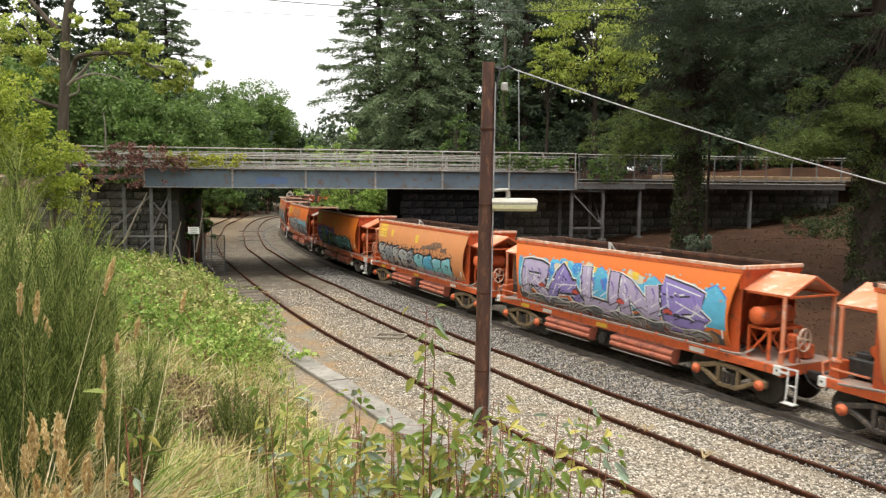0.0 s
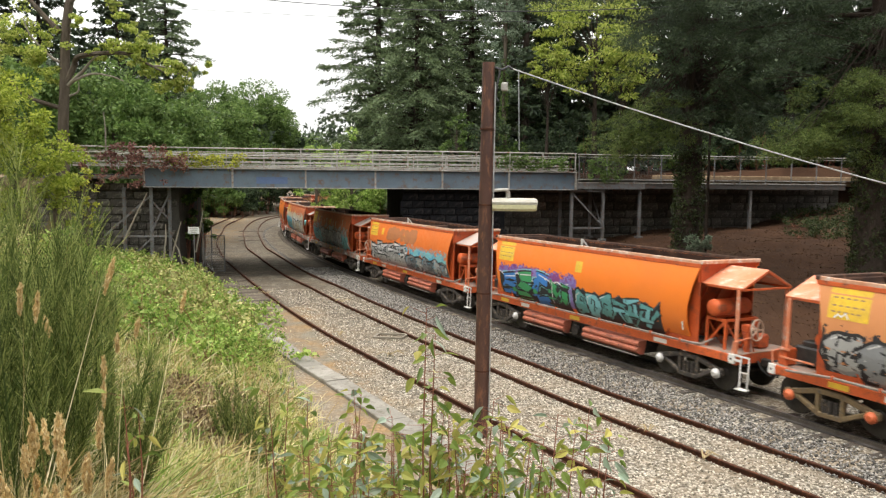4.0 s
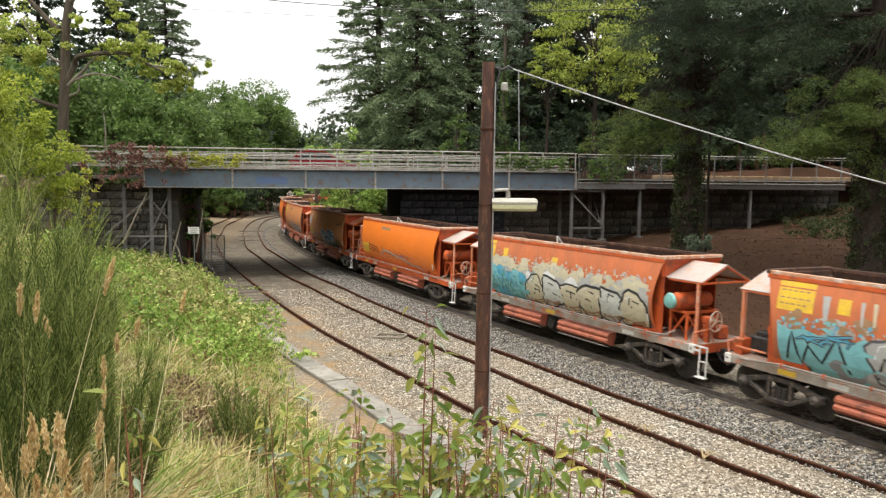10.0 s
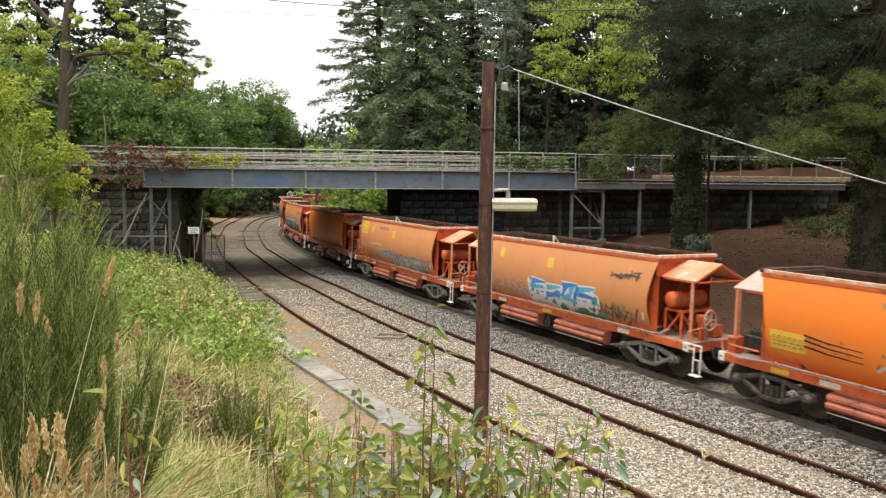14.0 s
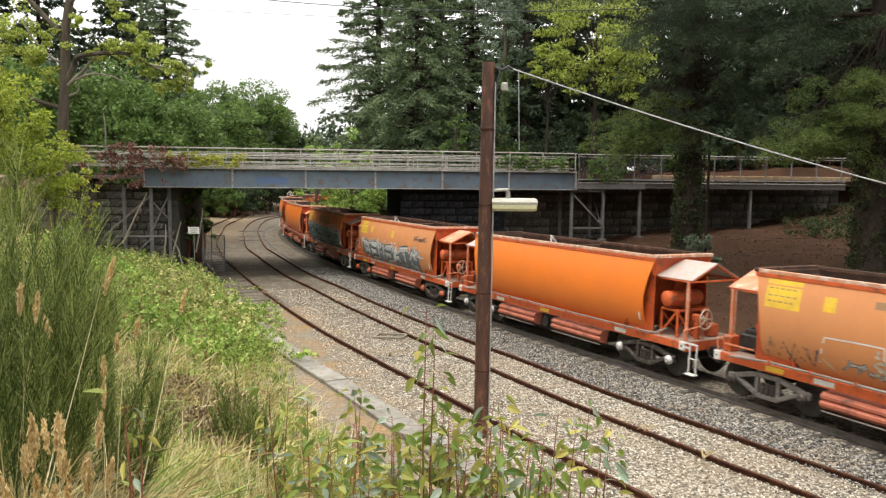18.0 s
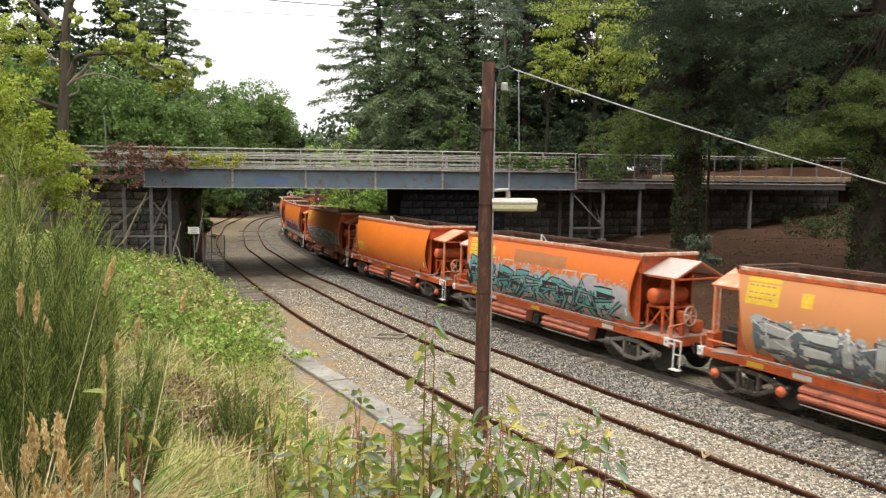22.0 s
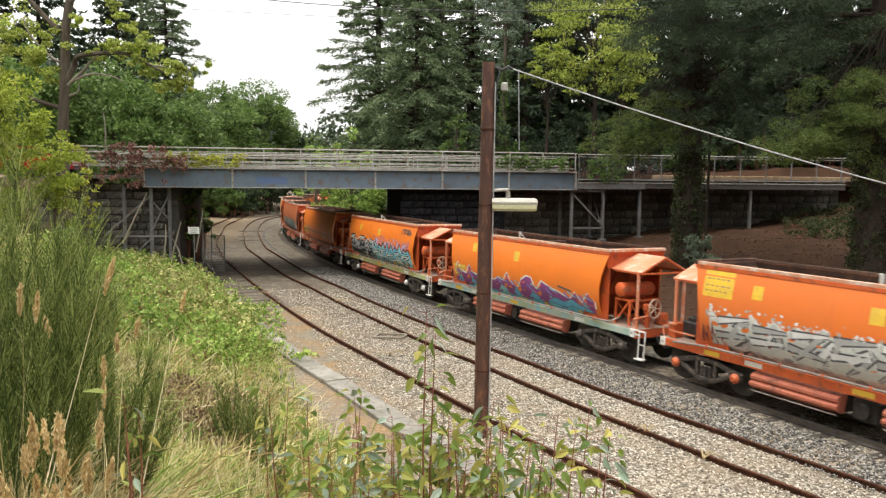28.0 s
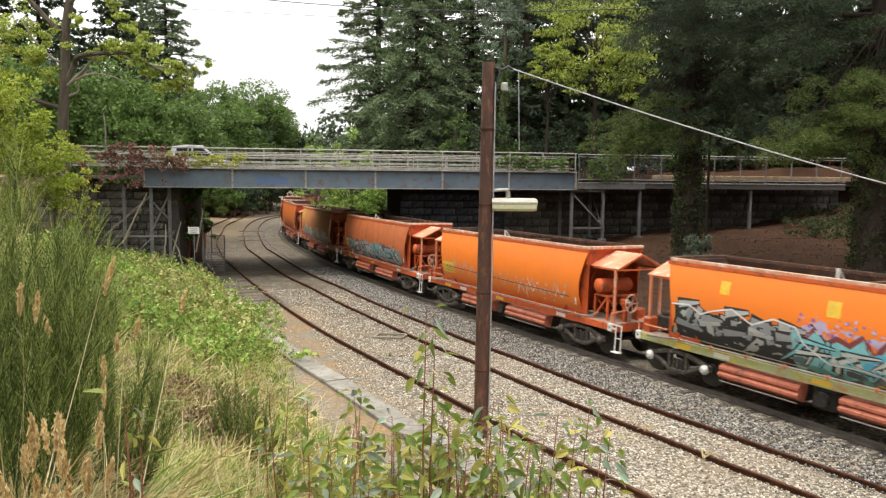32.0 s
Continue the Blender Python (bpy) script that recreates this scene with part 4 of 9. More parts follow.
br_box(dk, -5.5, 26, 0.34, 10.15, Z_TOP - 0.62, Z_TOP - 0.42, 0.01)
br_box(dk, 26, 33, 2.65, 10.15, Z_TOP - 0.9, Z_TOP - 0.42, 0.01)
br_part("deck", dk, MAT["deckslab"])
for t in np.arange(1.2, 26, 2.6):
    cb = Shape()
    br_box(cb, t - 0.09, t + 0.09, 0.2, 10.2, Z_TOP - 0.95, Z_TOP - 0.63, 0.01)
    br_part("cross_beam", cb, MAT["girder"])


def railing(name, t0, t1, n, zb, zt, posts, rails, mat, label):
    r = thing(name, br(t0, n, zb), label, "railing")
    inv = r.matrix_basis.inverted()
    for t in posts:
        p = Shape()
        br_box(p, t - 0.035, t + 0.035, n - 0.03, n + 0.03, zb, zt, 0.006)
        part("post", p, mat, r).matrix_parent_inverse = inv
    for k, (z, rad) in enumerate(rails):
        if rad > 0.05:  # pressed beam: a flat plank of steel
            p = br_box(Shape(), t0, t1, n - 0.02, n + 0.02, z - rad, z + rad, 0.012)
        else:
            p = Shape().tube([br(t0, n, z), br(t1, n, z)], rad, 8)
        part("rail", p, mat, r, smooth=True).matrix_parent_inverse = inv
    return r


railing("bridge_railing", -4.2, 26.0, 0.12, Z_TOP + 0.03, Z_TOP + 1.2, [t for t in np.arange(-3.9, 26.1, 2.13)], [(Z_TOP + 1.2, 0.036), (Z_TOP + 0.98, 0.022), (Z_TOP + 0.25, 0.022)], MAT["galv"], "weathered pipe railing along the bridge's near edge")
railing("road_barrier", -4.2, 26.0, 1.5, Z_TOP - 0.42, Z_TOP + 0.9, [t + 0.55 for t in np.arange(-3.9, 25.2, 2.13)], [(Z_TOP + 0.93, 0.03), (Z_TOP + 0.7, 0.062), (Z_TOP + 0.43, 0.062), (Z_TOP + 0.16, 0.062)], MAT["galv"], "weathered rail barrier between footway and road")
railing("far_railing", -4.2, 26.0, 10.3, Z_TOP + 0.03, Z_TOP + 1.1, [t for t in np.arange(-3.9, 26.1, 2.13)], [(Z_TOP + 1.1, 0.036), (Z_TOP + 0.6, 0.022)], MAT["galv"], "weathered pipe railing along the bridge's far edge")
verge = Shape()
br_box(verge, 33.02, 62, 2.65, 3.9, 5.3, 5.97, 0.03)
tagged(part("verge", verge, surface("dry_leafy_verge", (0.26, 0.18, 0.11), (0.16, 0.11, 0.07), 0.95, 0, 1.2, 20.0, 0.6, stain=(0.34, 0.26, 0.17))), "tan leaf-strewn verge beside the road", "verge", kind="structure")
road = Shape()
br_box(road, -90, 85, 1.75, 9.6, Z_TOP - 0.414, Z_TOP - 0.34, 0.01)
road_ob = part("road", road, MAT["asphalt"])
tagged(road_ob, "grey asphalt road crossing the bridge", "road", kind="structure")


def stone_wall(name, t0, t1, n, z0, z1, depth, label, course=0.42, seed=1, face="near", limit=300, mat="stone"):
    """Courses of rough blocks on a backing wall; face near: looks at the camera's side, face track: looks along the bridge."""
    rr = random.Random(seed)
    w = tagged(new(name), label, "stone wall", kind="structure")
    back = Shape()
    if face == "near":
        br_box(back, t0, t1, n + 0.05, n + depth, z0, z1, 0)
    else:
        br_box(back, n + 0.05 if depth > 0 else n + depth, n + depth if depth > 0 else n - 0.05, t0, t1, z0, z1, 0)
    part("core", back, MAT["mortar"] if mat == "stone" else MAT["shade_stone"], w)
    shapes = []
    for L in (0.5, 0.75, 1.0):
        shapes.append((L, Shape().box((0, 0, 0), (L * BR_K - 0.03, 0.2, course - 0.03), 0.035).mesh("block", MAT[mat])))
    made, z = 0, z0
    while z < z1 - 0.1:
        t = t0 + rr.uniform(-0.4, 0)
        while t < t1 - 0.2:
            L, me = rr.choice(shapes)
            if t + L <= t1 + 0.15 and made < limit:
                wob = rr.uniform(-0.025, 0.025)
                if face == "near":
                    pl = Matrix.Translation(br(t + L / 2, n + wob, z + course / 2)) @ BR_TURN
                else:
                    pl = Matrix.Translation(br(n + wob * (1 if depth > 0 else -1), t + L / 2, z + course / 2)) @ BR_TURN @ Matrix.Rotation(math.pi / 2, 4, "Z")
                part("block", me, None, w, place=pl @ Matrix.Rotation(rr.uniform(-0.012, 0.012), 4, "Y"))
                made += 1
            t += L
        z += course
    return w


stone_wall("abutment_1", -6.0, 1.7, 1.2, -0.3, Z_LOW - 0.05, 9.0, "dark stone abutment under the bridge's end", seed=2)
stone_wall("abutment_2", 15.1, 21.6, 0.9, -0.3, Z_LOW - 0.05, 9.3, "stone abutment with the bridge's shade put into its colour", seed=3, mat="shade_stone")
stone_wall("wing_wall_1", 21.6, 47.0, 3.0, 1.2, 5.7, 0.6, "dark mossy stone retaining wall behind the walkway", course=0.5, seed=4)

# ---- the raised walkway beside the road ----
walkway = thing("walkway", br(26, 0, 5.3), "grey steel raised walkway with mesh-filled railing", "walkway")
winv = walkway.matrix_basis.inverted()
WK0, WK1 = 26.05, 45.0


def wk(name, sh, mat, label=""):
    ob = part(name, sh, mat, walkway, label)
    ob.matrix_parent_inverse = winv
    return ob


s_ = Shape()
br_box(s_, WK0, 30.6, 0.0, 0.1, 5.02, 5.42, 0.01)
wk("fascia", s_, MAT["trestle"])
# the right-hand segments are darker than the first
for t0, t1 in ((30.606, 36.8), (36.806, WK1)):
    s_ = Shape()
    br_box(s_, t0, t1, 0.0, 0.1, 5.06, 5.42, 0.01)
    wk("fascia", s_, MAT["dark_beam"], "dark steel edge beam")
s_ = Shape()
br_box(s_, WK0, WK1, 0.1, 2.6, 5.3, 5.4, 0.01)
wk("deck", s_, MAT["concrete"])
s_ = Shape()
br_box(s_, WK0, WK1, -0.03, 0.0, 5.4, 5.46, 0.006)
wk("edge_strip", s_, MAT["galv"])
for t in np.arange(WK0 + 0.1, WK1, 1.85):
    s_ = Shape()
    br_box(s_, t - 0.03, t + 0.03, 0.02, 0.08, 5.42, 7.2, 0.006)
    wk("post", s_, MAT["trestle"])
for z in (7.2, 7.05, 5.62):
    wk("rail", Shape().tube([br(WK0, 0.05, z), br(WK1, 0.05, z)], 0.03 if z > 7.1 else 0.018, 8), MAT["galv"])
mesh_s = Shape()
for t in np.arange(WK0 + 0.2, 32.0, 0.1):
    mesh_s.bar(br(t, 0.05, 5.62), br(t, 0.05, 7.05), 0.006)
for z in np.arange(5.7, 7.05, 0.1):
    mesh_s.bar(br(WK0 + 0.1, 0.05, z), br(32.0, 0.05, z), 0.006)
wk("mesh_infill", mesh_s, MAT["trestle"])


def trestle(name, legs, z_top, braces, label):
    t0 = legs[0]
    tr = thing(name, br(t0[0], t0[1], t0[2]), label, "support")
    inv = tr.matrix_basis.inverted()
    for t, n, zb in legs:
        s = Shape()
        c = br(t, n, (zb + z_top) / 2)
        for off, size in ((-0.085, (0.16, 0.014)), (0.085, (0.16, 0.014))):
            s.box(c + BR_TURN.to_3x3() @ Vector((0, off, 0)), (size[0], size[1], z_top - zb), 0, BR_TURN)
        s.box(c, (0.014, 0.16, z_top - zb), 0, BR_TURN)
        s.box(br(t, n, zb + 0.05), (0.4, 0.4, 0.12), 0.01, BR_TURN)
        part("leg", s, MAT["trestle"], tr).matrix_parent_inverse = inv
    for a, b, w in braces:
        part("brace", Shape().bar(br(*a), br(*b), w, w, 0.005), MAT["trestle"], tr).matrix_parent_inverse = inv
    return tr


trestle("steel_trestle", [(25.8, 0.3, 2.0), (27.9, 0.3, 2.0), (25.8, 2.4, 2.0), (27.9, 2.4, 2.0)], 5.05,
        [((25.85, 0.2, 4.75), (27.85, 0.2, 2.9), 0.09), ((25.8, 0.2, 2.75), (27.9, 0.2, 2.75), 0.1), ((25.8, 0.2, 4.9), (27.9, 0.2, 4.9), 0.1), ((27.9, 0.3, 2.75), (27.9, 2.4, 4.9), 0.08)], "grey steel trestle with diagonal bracing under the walkway")
for t in (30.4, 34.2, 38.2):
    trestle("walkway_post", [(t, 0.3, ground_z(*br(t, 0.3, 0).xy) - 0.05)], 5.05, [], "grey steel post carrying the walkway")
trestle("steel_trestle", [(0.35, 0.3, 1.3), (1.25, 0.9, 1.0), (-1.2, 0.6, 1.5)], 4.96,
        [((0.3, 0.15, 4.5), (-2.2, 0.15, 2.4), 0.1), ((0.35, 0.2, 4.3), (1.25, 0.8, 3.2), 0.08), ((1.25, 0.8, 4.6), (0.35, 0.2, 2.6), 0.08), ((-1.6, 0.2, 2.35), (1.3, 0.2, 2.35), 0.1), ((-0.6, 0.2, 1.4), (0.4, 0.2, 2.3), 0.09)], "rusty grey steel trestle at the bridge's end")


# ---- the hopper wagons ----
# wagon space: x along the travel, -y the side towards the camera, z up from the track's plane
HALF_DECK, HALF_RIM, Z_DECK, Z_RIM = 6.14, 4.95, 1.13, 3.33
PROFILE = [(1.06, 1.14), (1.24, 1.32), (1.38, 1.56), (1.465, 1.85), (1.495, 2.15), (1.485, 2.45), (1.44, 2.75), (1.365, 3.05), (1.28, 3.3)]
BODY_WIDTH, BOGIE_WIDTH = 0.83, 0.92  # the wagon is narrow for its length


def end_at(z):
    """How far the side sheet reaches at height z: it is cut back below the rim."""
    return HALF_RIM - 0.3 * min(1.0, max(0.0, (3.3 - z) / 1.2)) ** 0.8


ARC = [0.0]
for (a0, b0), (a1, b1) in zip(PROFILE[:-1], PROFILE[1:]):
    ARC.append(ARC[-1] + math.hypot(a1 - a0, b1 - b0))


SIDE_TABLE = []  # (half width, height, outward normal) at even steps up the side
for i in range(401):
    s_ = i / 400 * ARC[-1]
    w_ = [float(np.interp(s_ + d_, ARC, [p[0] for p in PROFILE])) for d_ in (-0.05, 0, 0.05)]
    z_ = [float(np.interp(s_ + d_, ARC, [p[1] for p in PROFILE])) for d_ in (-0.05, 0, 0.05)]
    L_ = math.hypot(w_[2] - w_[0], z_[2] - z_[0]) or 1
    SIDE_TABLE.append((w_[1], z_[1], (z_[2] - z_[0]) / L_, (w_[2] - w_[0]) / L_))


def on_side(u, v, lift=0.0):
    """A point on the wagon's near side sheet: u along it, v from 0 (bottom) to 1 (top), lifted off the sheet."""
    f = min(max(v, 0.0), 1.0) * 400
    i = min(int(f), 399)
    f -= i
    (wa, za, na, ma), (wb, zb, nb, mb) = SIDE_TABLE[i], SIDE_TABLE[i + 1]
    return Vector((u, -((wa + (wb - wa) * f) * BODY_WIDTH + lift * na), za + (zb - za) * f - lift * ma))


def build_bogie(parent, x, hub_mat):
    """A three-piece bogie: cast side frames, bolster, springs and two wheelsets."""
    bg = new("bogie")
    bg.parent = parent
    bg.matrix_basis = Matrix.Translation((x, 0, 0))
    bolster = Shape().box((0, 0, 0.72), (0.4, 1.9, 0.22), 0.03)
    part("bolster", bolster, MAT["black_steel"], bg)
    for sgn in (-1, 1):
        fr = Shape()
        y = sgn * 1.04
        # the frame as a ring of bars, so that its windows stay open
        for a, b, w in (((-1.12, 0.58), (-0.3, 0.8), 0.13), ((0.3, 0.8), (1.12, 0.58), 0.13), ((-0.32, 0.8), (0.32, 0.8), 0.13), ((-0.84, 0.56), (-0.3, 0.3), 0.11), ((0.84, 0.56), (0.3, 0.3), 0.11), ((-0.32, 0.285), (0.32, 0.285), 0.12), ((-0.3, 0.3), (-0.3, 0.8), 0.1), ((0.3, 0.3), (0.3, 0.8), 0.1)):
            fr.bar((a[0], y, a[1]), (b[0], y, b[1]), 0.13, w, 0.02)
        for k in (-0.985, 0.985):
            fr.box((k, y, 0.58), (0.34, 0.16, 0.2), 0.04)
        frame_ob = part("side_frame", fr, MAT["cast"], bg)
        for k in (-0.14, 0.0, 0.14):
            sp = Shape()
            sp.tube([(k, y, 0.3), (k, y, 0.62)], 0.055, 8)
            for zz in np.arange(0.33, 0.62, 0.06):
                sp.tube([(k, y, zz), (k, y, zz + 0.022)], 0.068, 8)
            part("coil_spring", sp, MAT["cast"], bg)
        for k in (-0.985, 0.985):
            cap = Shape().tube([(k, y + sgn * 0.06, 0.54), (k, y + sgn * 0.13, 0.54), (k, y + sgn * 0.16, 0.54), (k, y + sgn * 0.2, 0.54)], [0.13, 0.13, 0.1, 0.06], 12)
            part("axle_cap", cap, hub_mat, bg, smooth=True)
    for k in (-0.985, 0.985):
        ws = Shape()
        ws.tube([(0, -1.1, 0), (0, 1.1, 0)], 0.075, 10)
        for sgn in (-1, 1):
            y = sgn * 0.75
            ws.tube([(0, y - sgn * 0.07, 0), (0, y - sgn * 0.035, 0), (0, y - sgn * 0.03, 0), (0, y + sgn * 0.065, 0)], [0.487, 0.487, 0.458, 0.454], 28)
            ws.tube([(0, y + sgn * 0.064, 0), (0, y + sgn * 0.1, 0)], [0.15, 0.12], 14)
            for a in range(5):
                ang = a * 2 * math.pi / 5
                ws.tube([(0.28 * math.cos(ang), y + sgn * 0.064, 0.28 * math.sin(ang)), (0.28 * math.cos(ang), y + sgn * 0.07, 0.28 * math.sin(ang))], 0.06, 8)
        part("wheelset", ws, MAT["wheel"], bg, smooth=True, place=Matrix.Translation((k, 0, 0.54)))
    return bg


def build_wagon():
    wg = thing("hopper_wagon", Matrix(), "orange steel ballast hopper wagon", "railway wagon", "hopper wagons of the train")
    # side sheets and ends
    for sgn in (-1, 1):
        us = [-HALF_RIM, -2.5, 0.0, 2.5, HALF_RIM]
        rows = []
        for u in us:
            outer = [Vector((u / HALF_RIM * end_at(z), sgn * w, z)) for w, z in PROFILE]
            inner = [Vector((u / HALF_RIM * end_at(z), sgn * (w - 0.035), z)) for w, z in PROFILE[::-1]]
            rows.append(outer + inner)
        part("side_sheet", Shape().sweep(rows, True), WAGON_PAINT["orange"], wg, smooth=True)
        lin = Shape().sweep([[Vector((f * end_at(z) * 0.99, sgn * (w - 0.045), z)) for w, z in PROFILE] for f in (-1, 1)])
        part("lining", lin, MAT["interior"], wg, smooth=True)
        # sill, pipe, corner blocks
        y = sgn * 1.27
        sill = Shape().box((0, y, 1.03), (2 * HALF_DECK - 0.36, 0.05, 0.2), 0.008)
        sill.box((0, y - sgn * 0.05, 1.125), (2 * HALF_DECK - 0.36, 0.14, 0.02), 0.004).box((0, y - sgn * 0.05, 0.935), (2 * HALF_DECK - 0.36, 0.14, 0.02), 0.004)
        part("side_sill", sill, MAT["orange_part"], wg)
        pipe_y = sgn * 1.38
        pp = [(-5.6, pipe_y, 1.1), (-4.9, pipe_y, 1.16)] + [(u, pipe_y, 1.2) for u in np.arange(-4.4, 4.5, 1.1)] + [(4.75, pipe_y, 1.2), (5.0, sgn * 1.2, 1.2), (5.15, sgn * 0.9, 1.35)]
        part("pipe", Shape().tube(pp, 0.032, 8), MAT["pipe"], wg, smooth=True)
        clips = Shape()
        for u in np.arange(-4.4, 4.6, 1.1):
            clips.box((u, pipe_y, 1.2), (0.05, 0.1, 0.1), 0.01)
        tagged(part("pipe_clip", clips, MAT["orange_part"], wg), kind="stuff")
        for k in (-1, 1):
            blk = Shape().box((k * (HALF_DECK - 0.09), y, 1.03), (0.2, 0.08, 0.24), 0.015)
            part("corner_block", blk, MAT["white"], wg, "white-painted corner block")
            part("jacking_pad", Shape().box((k * (HALF_DECK - 0.09), y + sgn * 0.043, 1.03), (0.05, 0.01, 0.05), 0), MAT["ink"], wg)
        # plates on the sill
        for u, m in ((-4.3, "yellow"), (-3.0, "white"), (-0.2, "yellow"), (3.6, "white")):
            part("plate", Shape().box((u, y + sgn * 0.028, 1.03), (0.5, 0.006, 0.12), 0), MAT[m], wg)
        # discharge doors: fluted boxes hung under the sill
        for u0, u1 in ((-3.05, -0.75), (0.25, 2.75)):
            sec = [(1.12, 0.84), (1.24, 0.82), (1.33, 0.76), (1.33, 0.7), (1.27, 0.66), (1.36, 0.6), (1.36, 0.54), (1.3, 0.49), (1.2, 0.44), (1.0, 0.42), (0.9, 0.84)]
            part("discharge_door", Shape().sweep([[Vector((u, sgn * a, b)) for a, b in sec] for u in (u0, u1)], True), MAT["door_paint"], wg)
            part("door_lip", Shape().box(((u0 + u1) / 2, sgn * 1.28, 0.4), (u1 - u0 - 0.1, 0.14, 0.03), 0.005, Matrix.Rotation(sgn * 0.25, 4, "X")), MAT["pipe"], wg)
        part("roof_hinge", Shape().tube([(4.5, sgn * 1.4, 1.5), (4.5, sgn * 1.46, 1.72)], 0.02, 6), MAT["white"], wg)
        # the far top rail takes the darker lining material, the near one is pale
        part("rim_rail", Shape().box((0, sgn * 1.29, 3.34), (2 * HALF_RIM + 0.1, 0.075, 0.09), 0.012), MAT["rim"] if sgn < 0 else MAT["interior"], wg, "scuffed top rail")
        part("rim_flange", Shape().box((0, sgn * 1.318, 3.25), (2 * HALF_RIM + 0.04, 0.03, 0.1), 0.006), MAT["orange_part"], wg)
    for k in (-1, 1):
        slope = Shape()
        a, b = Vector((k * HALF_RIM, 0, 3.3)), Vector((k * 3.75, 0, 1.14))
        slope.box((a + b) / 2, ((a - b).length, 2.6, 0.03), 0, Matrix.Rotation(math.atan2(-(a - b).z * 1, (a - b).x * 1), 4, "Y"))
        part("end_sheet", slope, END_PAINT, wg)
        inner = Shape()
        inner.box((a + b) / 2 + Vector((-k * 0.04, 0, 0.05)), ((a - b).length * 0.98, 2.5, 0.012), 0, Matrix.Rotation(math.atan2(-(a - b).z, (a - b).x), 4, "Y"))
        part("end_lining", inner, MAT["interior"], wg)
        for sgn in (-1, 1):
            part("end_web", Shape().prism([(k * 4.9, 3.25), (k * 3.8, 1.16), (k * 4.9, 1.16)], 0.03, Matrix.Translation((0, sgn * 1.22, 0))), END_PAINT, wg)
        bulk = Shape().box((k * 4.86, 0, 3.05), (0.03, 2.62, 0.5), 0.004)
        part("bulkhead", bulk, END_PAINT, wg)
        part("end_lining", Shape().box((k * 4.825, 0, 3.06), (0.012, 2.5, 0.5), 0), MAT["interior"], wg)
        for y in (-0.7, 0, 0.7):
            part("end_rib", Shape().bar((k * 4.86, y, 2.9), (k * 3.95, y, 1.2), 0.08, 0.08, 0.01), END_PAINT, wg)
        part("rim_end", Shape().box((k * HALF_RIM, 0, 3.35), (0.12, 2.7, 0.1), 0.015), MAT["rim"] if k > 0 else MAT["interior"], wg, "scuffed pale top rail" if k > 0 else "dark brown top rail")
        # end platform
        part("deck", Shape().box((k * (HALF_DECK - 0.95), 0, 1.13), (1.9, 2.5, 0.025), 0.005), MAT["deck"], wg)
        part("end_sill", Shape().box((k * (HALF_DECK - 0.05), 0, 1.0), (0.1, 2.5, 0.26), 0.01), MAT["orange_part"], wg)
        # gabled shelter roof on two posts
        can = Shape()
        xm, ln = k * (5.52 if k > 0 else 5.4), 1.3 if k > 0 else 1.02
        for sgn in (-1, 1):
            e, r_ = Vector((xm, sgn * 1.12, 2.8)), Vector((xm, 0, 3.24))
            can.box((e + r_) / 2, (ln, math.hypot(1.12, 0.44) + 0.03, 0.02), 0.004, Matrix.Rotation(-sgn * math.atan2(0.44, 1.12), 4, "X"))
        part("shelter_roof", can, MAT["orange_pale"], wg, "sun-faded gabled sheet roof")
        fr = Shape()
        xo = k * (6.14 if k > 0 else 5.87)
        for a, b in (((xo, -1.1, 2.76), (xo, 0, 3.2)), ((xo, 1.1, 2.76), (xo, 0, 3.2)), ((xo, -1.1, 2.76), (xo, 1.1, 2.76)), ((k * 4.95, -1.1, 2.76), (xo, -1.1, 2.76)), ((k * 4.95, 1.1, 2.76), (xo, 1.1, 2.76))):
            fr.bar(a, b, 0.05, 0.05, 0.006)
        part("roof_frame", fr, MAT["orange_part"], wg)
        for sgn in (-1, 1):
            part("post", Shape().box((k * (6.04 if k > 0 else 5.78), sgn * 1.1, 1.95), (0.08, 0.08, 1.62), 0.008), MAT["orange_pale"], wg)
        # coupler
        cp = Shape().box((k * 6.35, 0, 0.86), (0.5, 0.2, 0.22), 0.03).box((k * 6.58, 0, 0.86), (0.18, 0.32, 0.3), 0.06)
        part("coupler", cp, MAT["black_steel"], wg)
        hose = Shape().tube([(k * 6.25, -0.4, 0.95), (k * 6.4, -0.42, 0.75), (k * 6.55, -0.3, 0.62), (k * 6.64, -0.15, 0.68)], 0.025, 6)
        part("brake_hose", hose, MAT["tyre"], wg)
        # steps at the corner
        for sgn in (-1, 1):
            if k == 1 or sgn == 1:
                stp = Shape()
                for x in (k * 6.6, k * 6.36):
                    stp.bar((x, sgn * 1.3, 1.14), (x, sgn * 1.34, 0.36), 0.035, 0.035, 0.004)
                stp.bar((k * 6.62, sgn * 1.32, 0.76), (k * 6.34, sgn * 1.32, 0.76), 0.03)
                stp.bar((k * 6.05, sgn * 1.27, 1.14), (k * 6.62, sgn * 1.3, 1.14), 0.04)
                stp.bar((k * 6.05, sgn * 1.27, 1.02), (k * 6.38, sgn * 1.3, 1.02), 0.05).box((k * 6.48, sgn * 1.38, 0.35), (0.32, 0.22, 0.03), 0.005)
                part("step", stp, MAT["white"], wg, "white-painted corner step")
        hr = Shape().tube([(k * 6.04, -1.26, 1.12), (k * 6.08, -1.27, 1.45), (k * 6.08, -0.5, 1.52), (k * 6.08, -0.35, 1.15)], 0.022, 6)
        part("handrail", hr, MAT["orange_pale"], wg)
    part("cross_tie", Shape().box((0.0, 0, 3.2), (0.14, 2.5, 0.12), 0.01), MAT["interior"], wg)
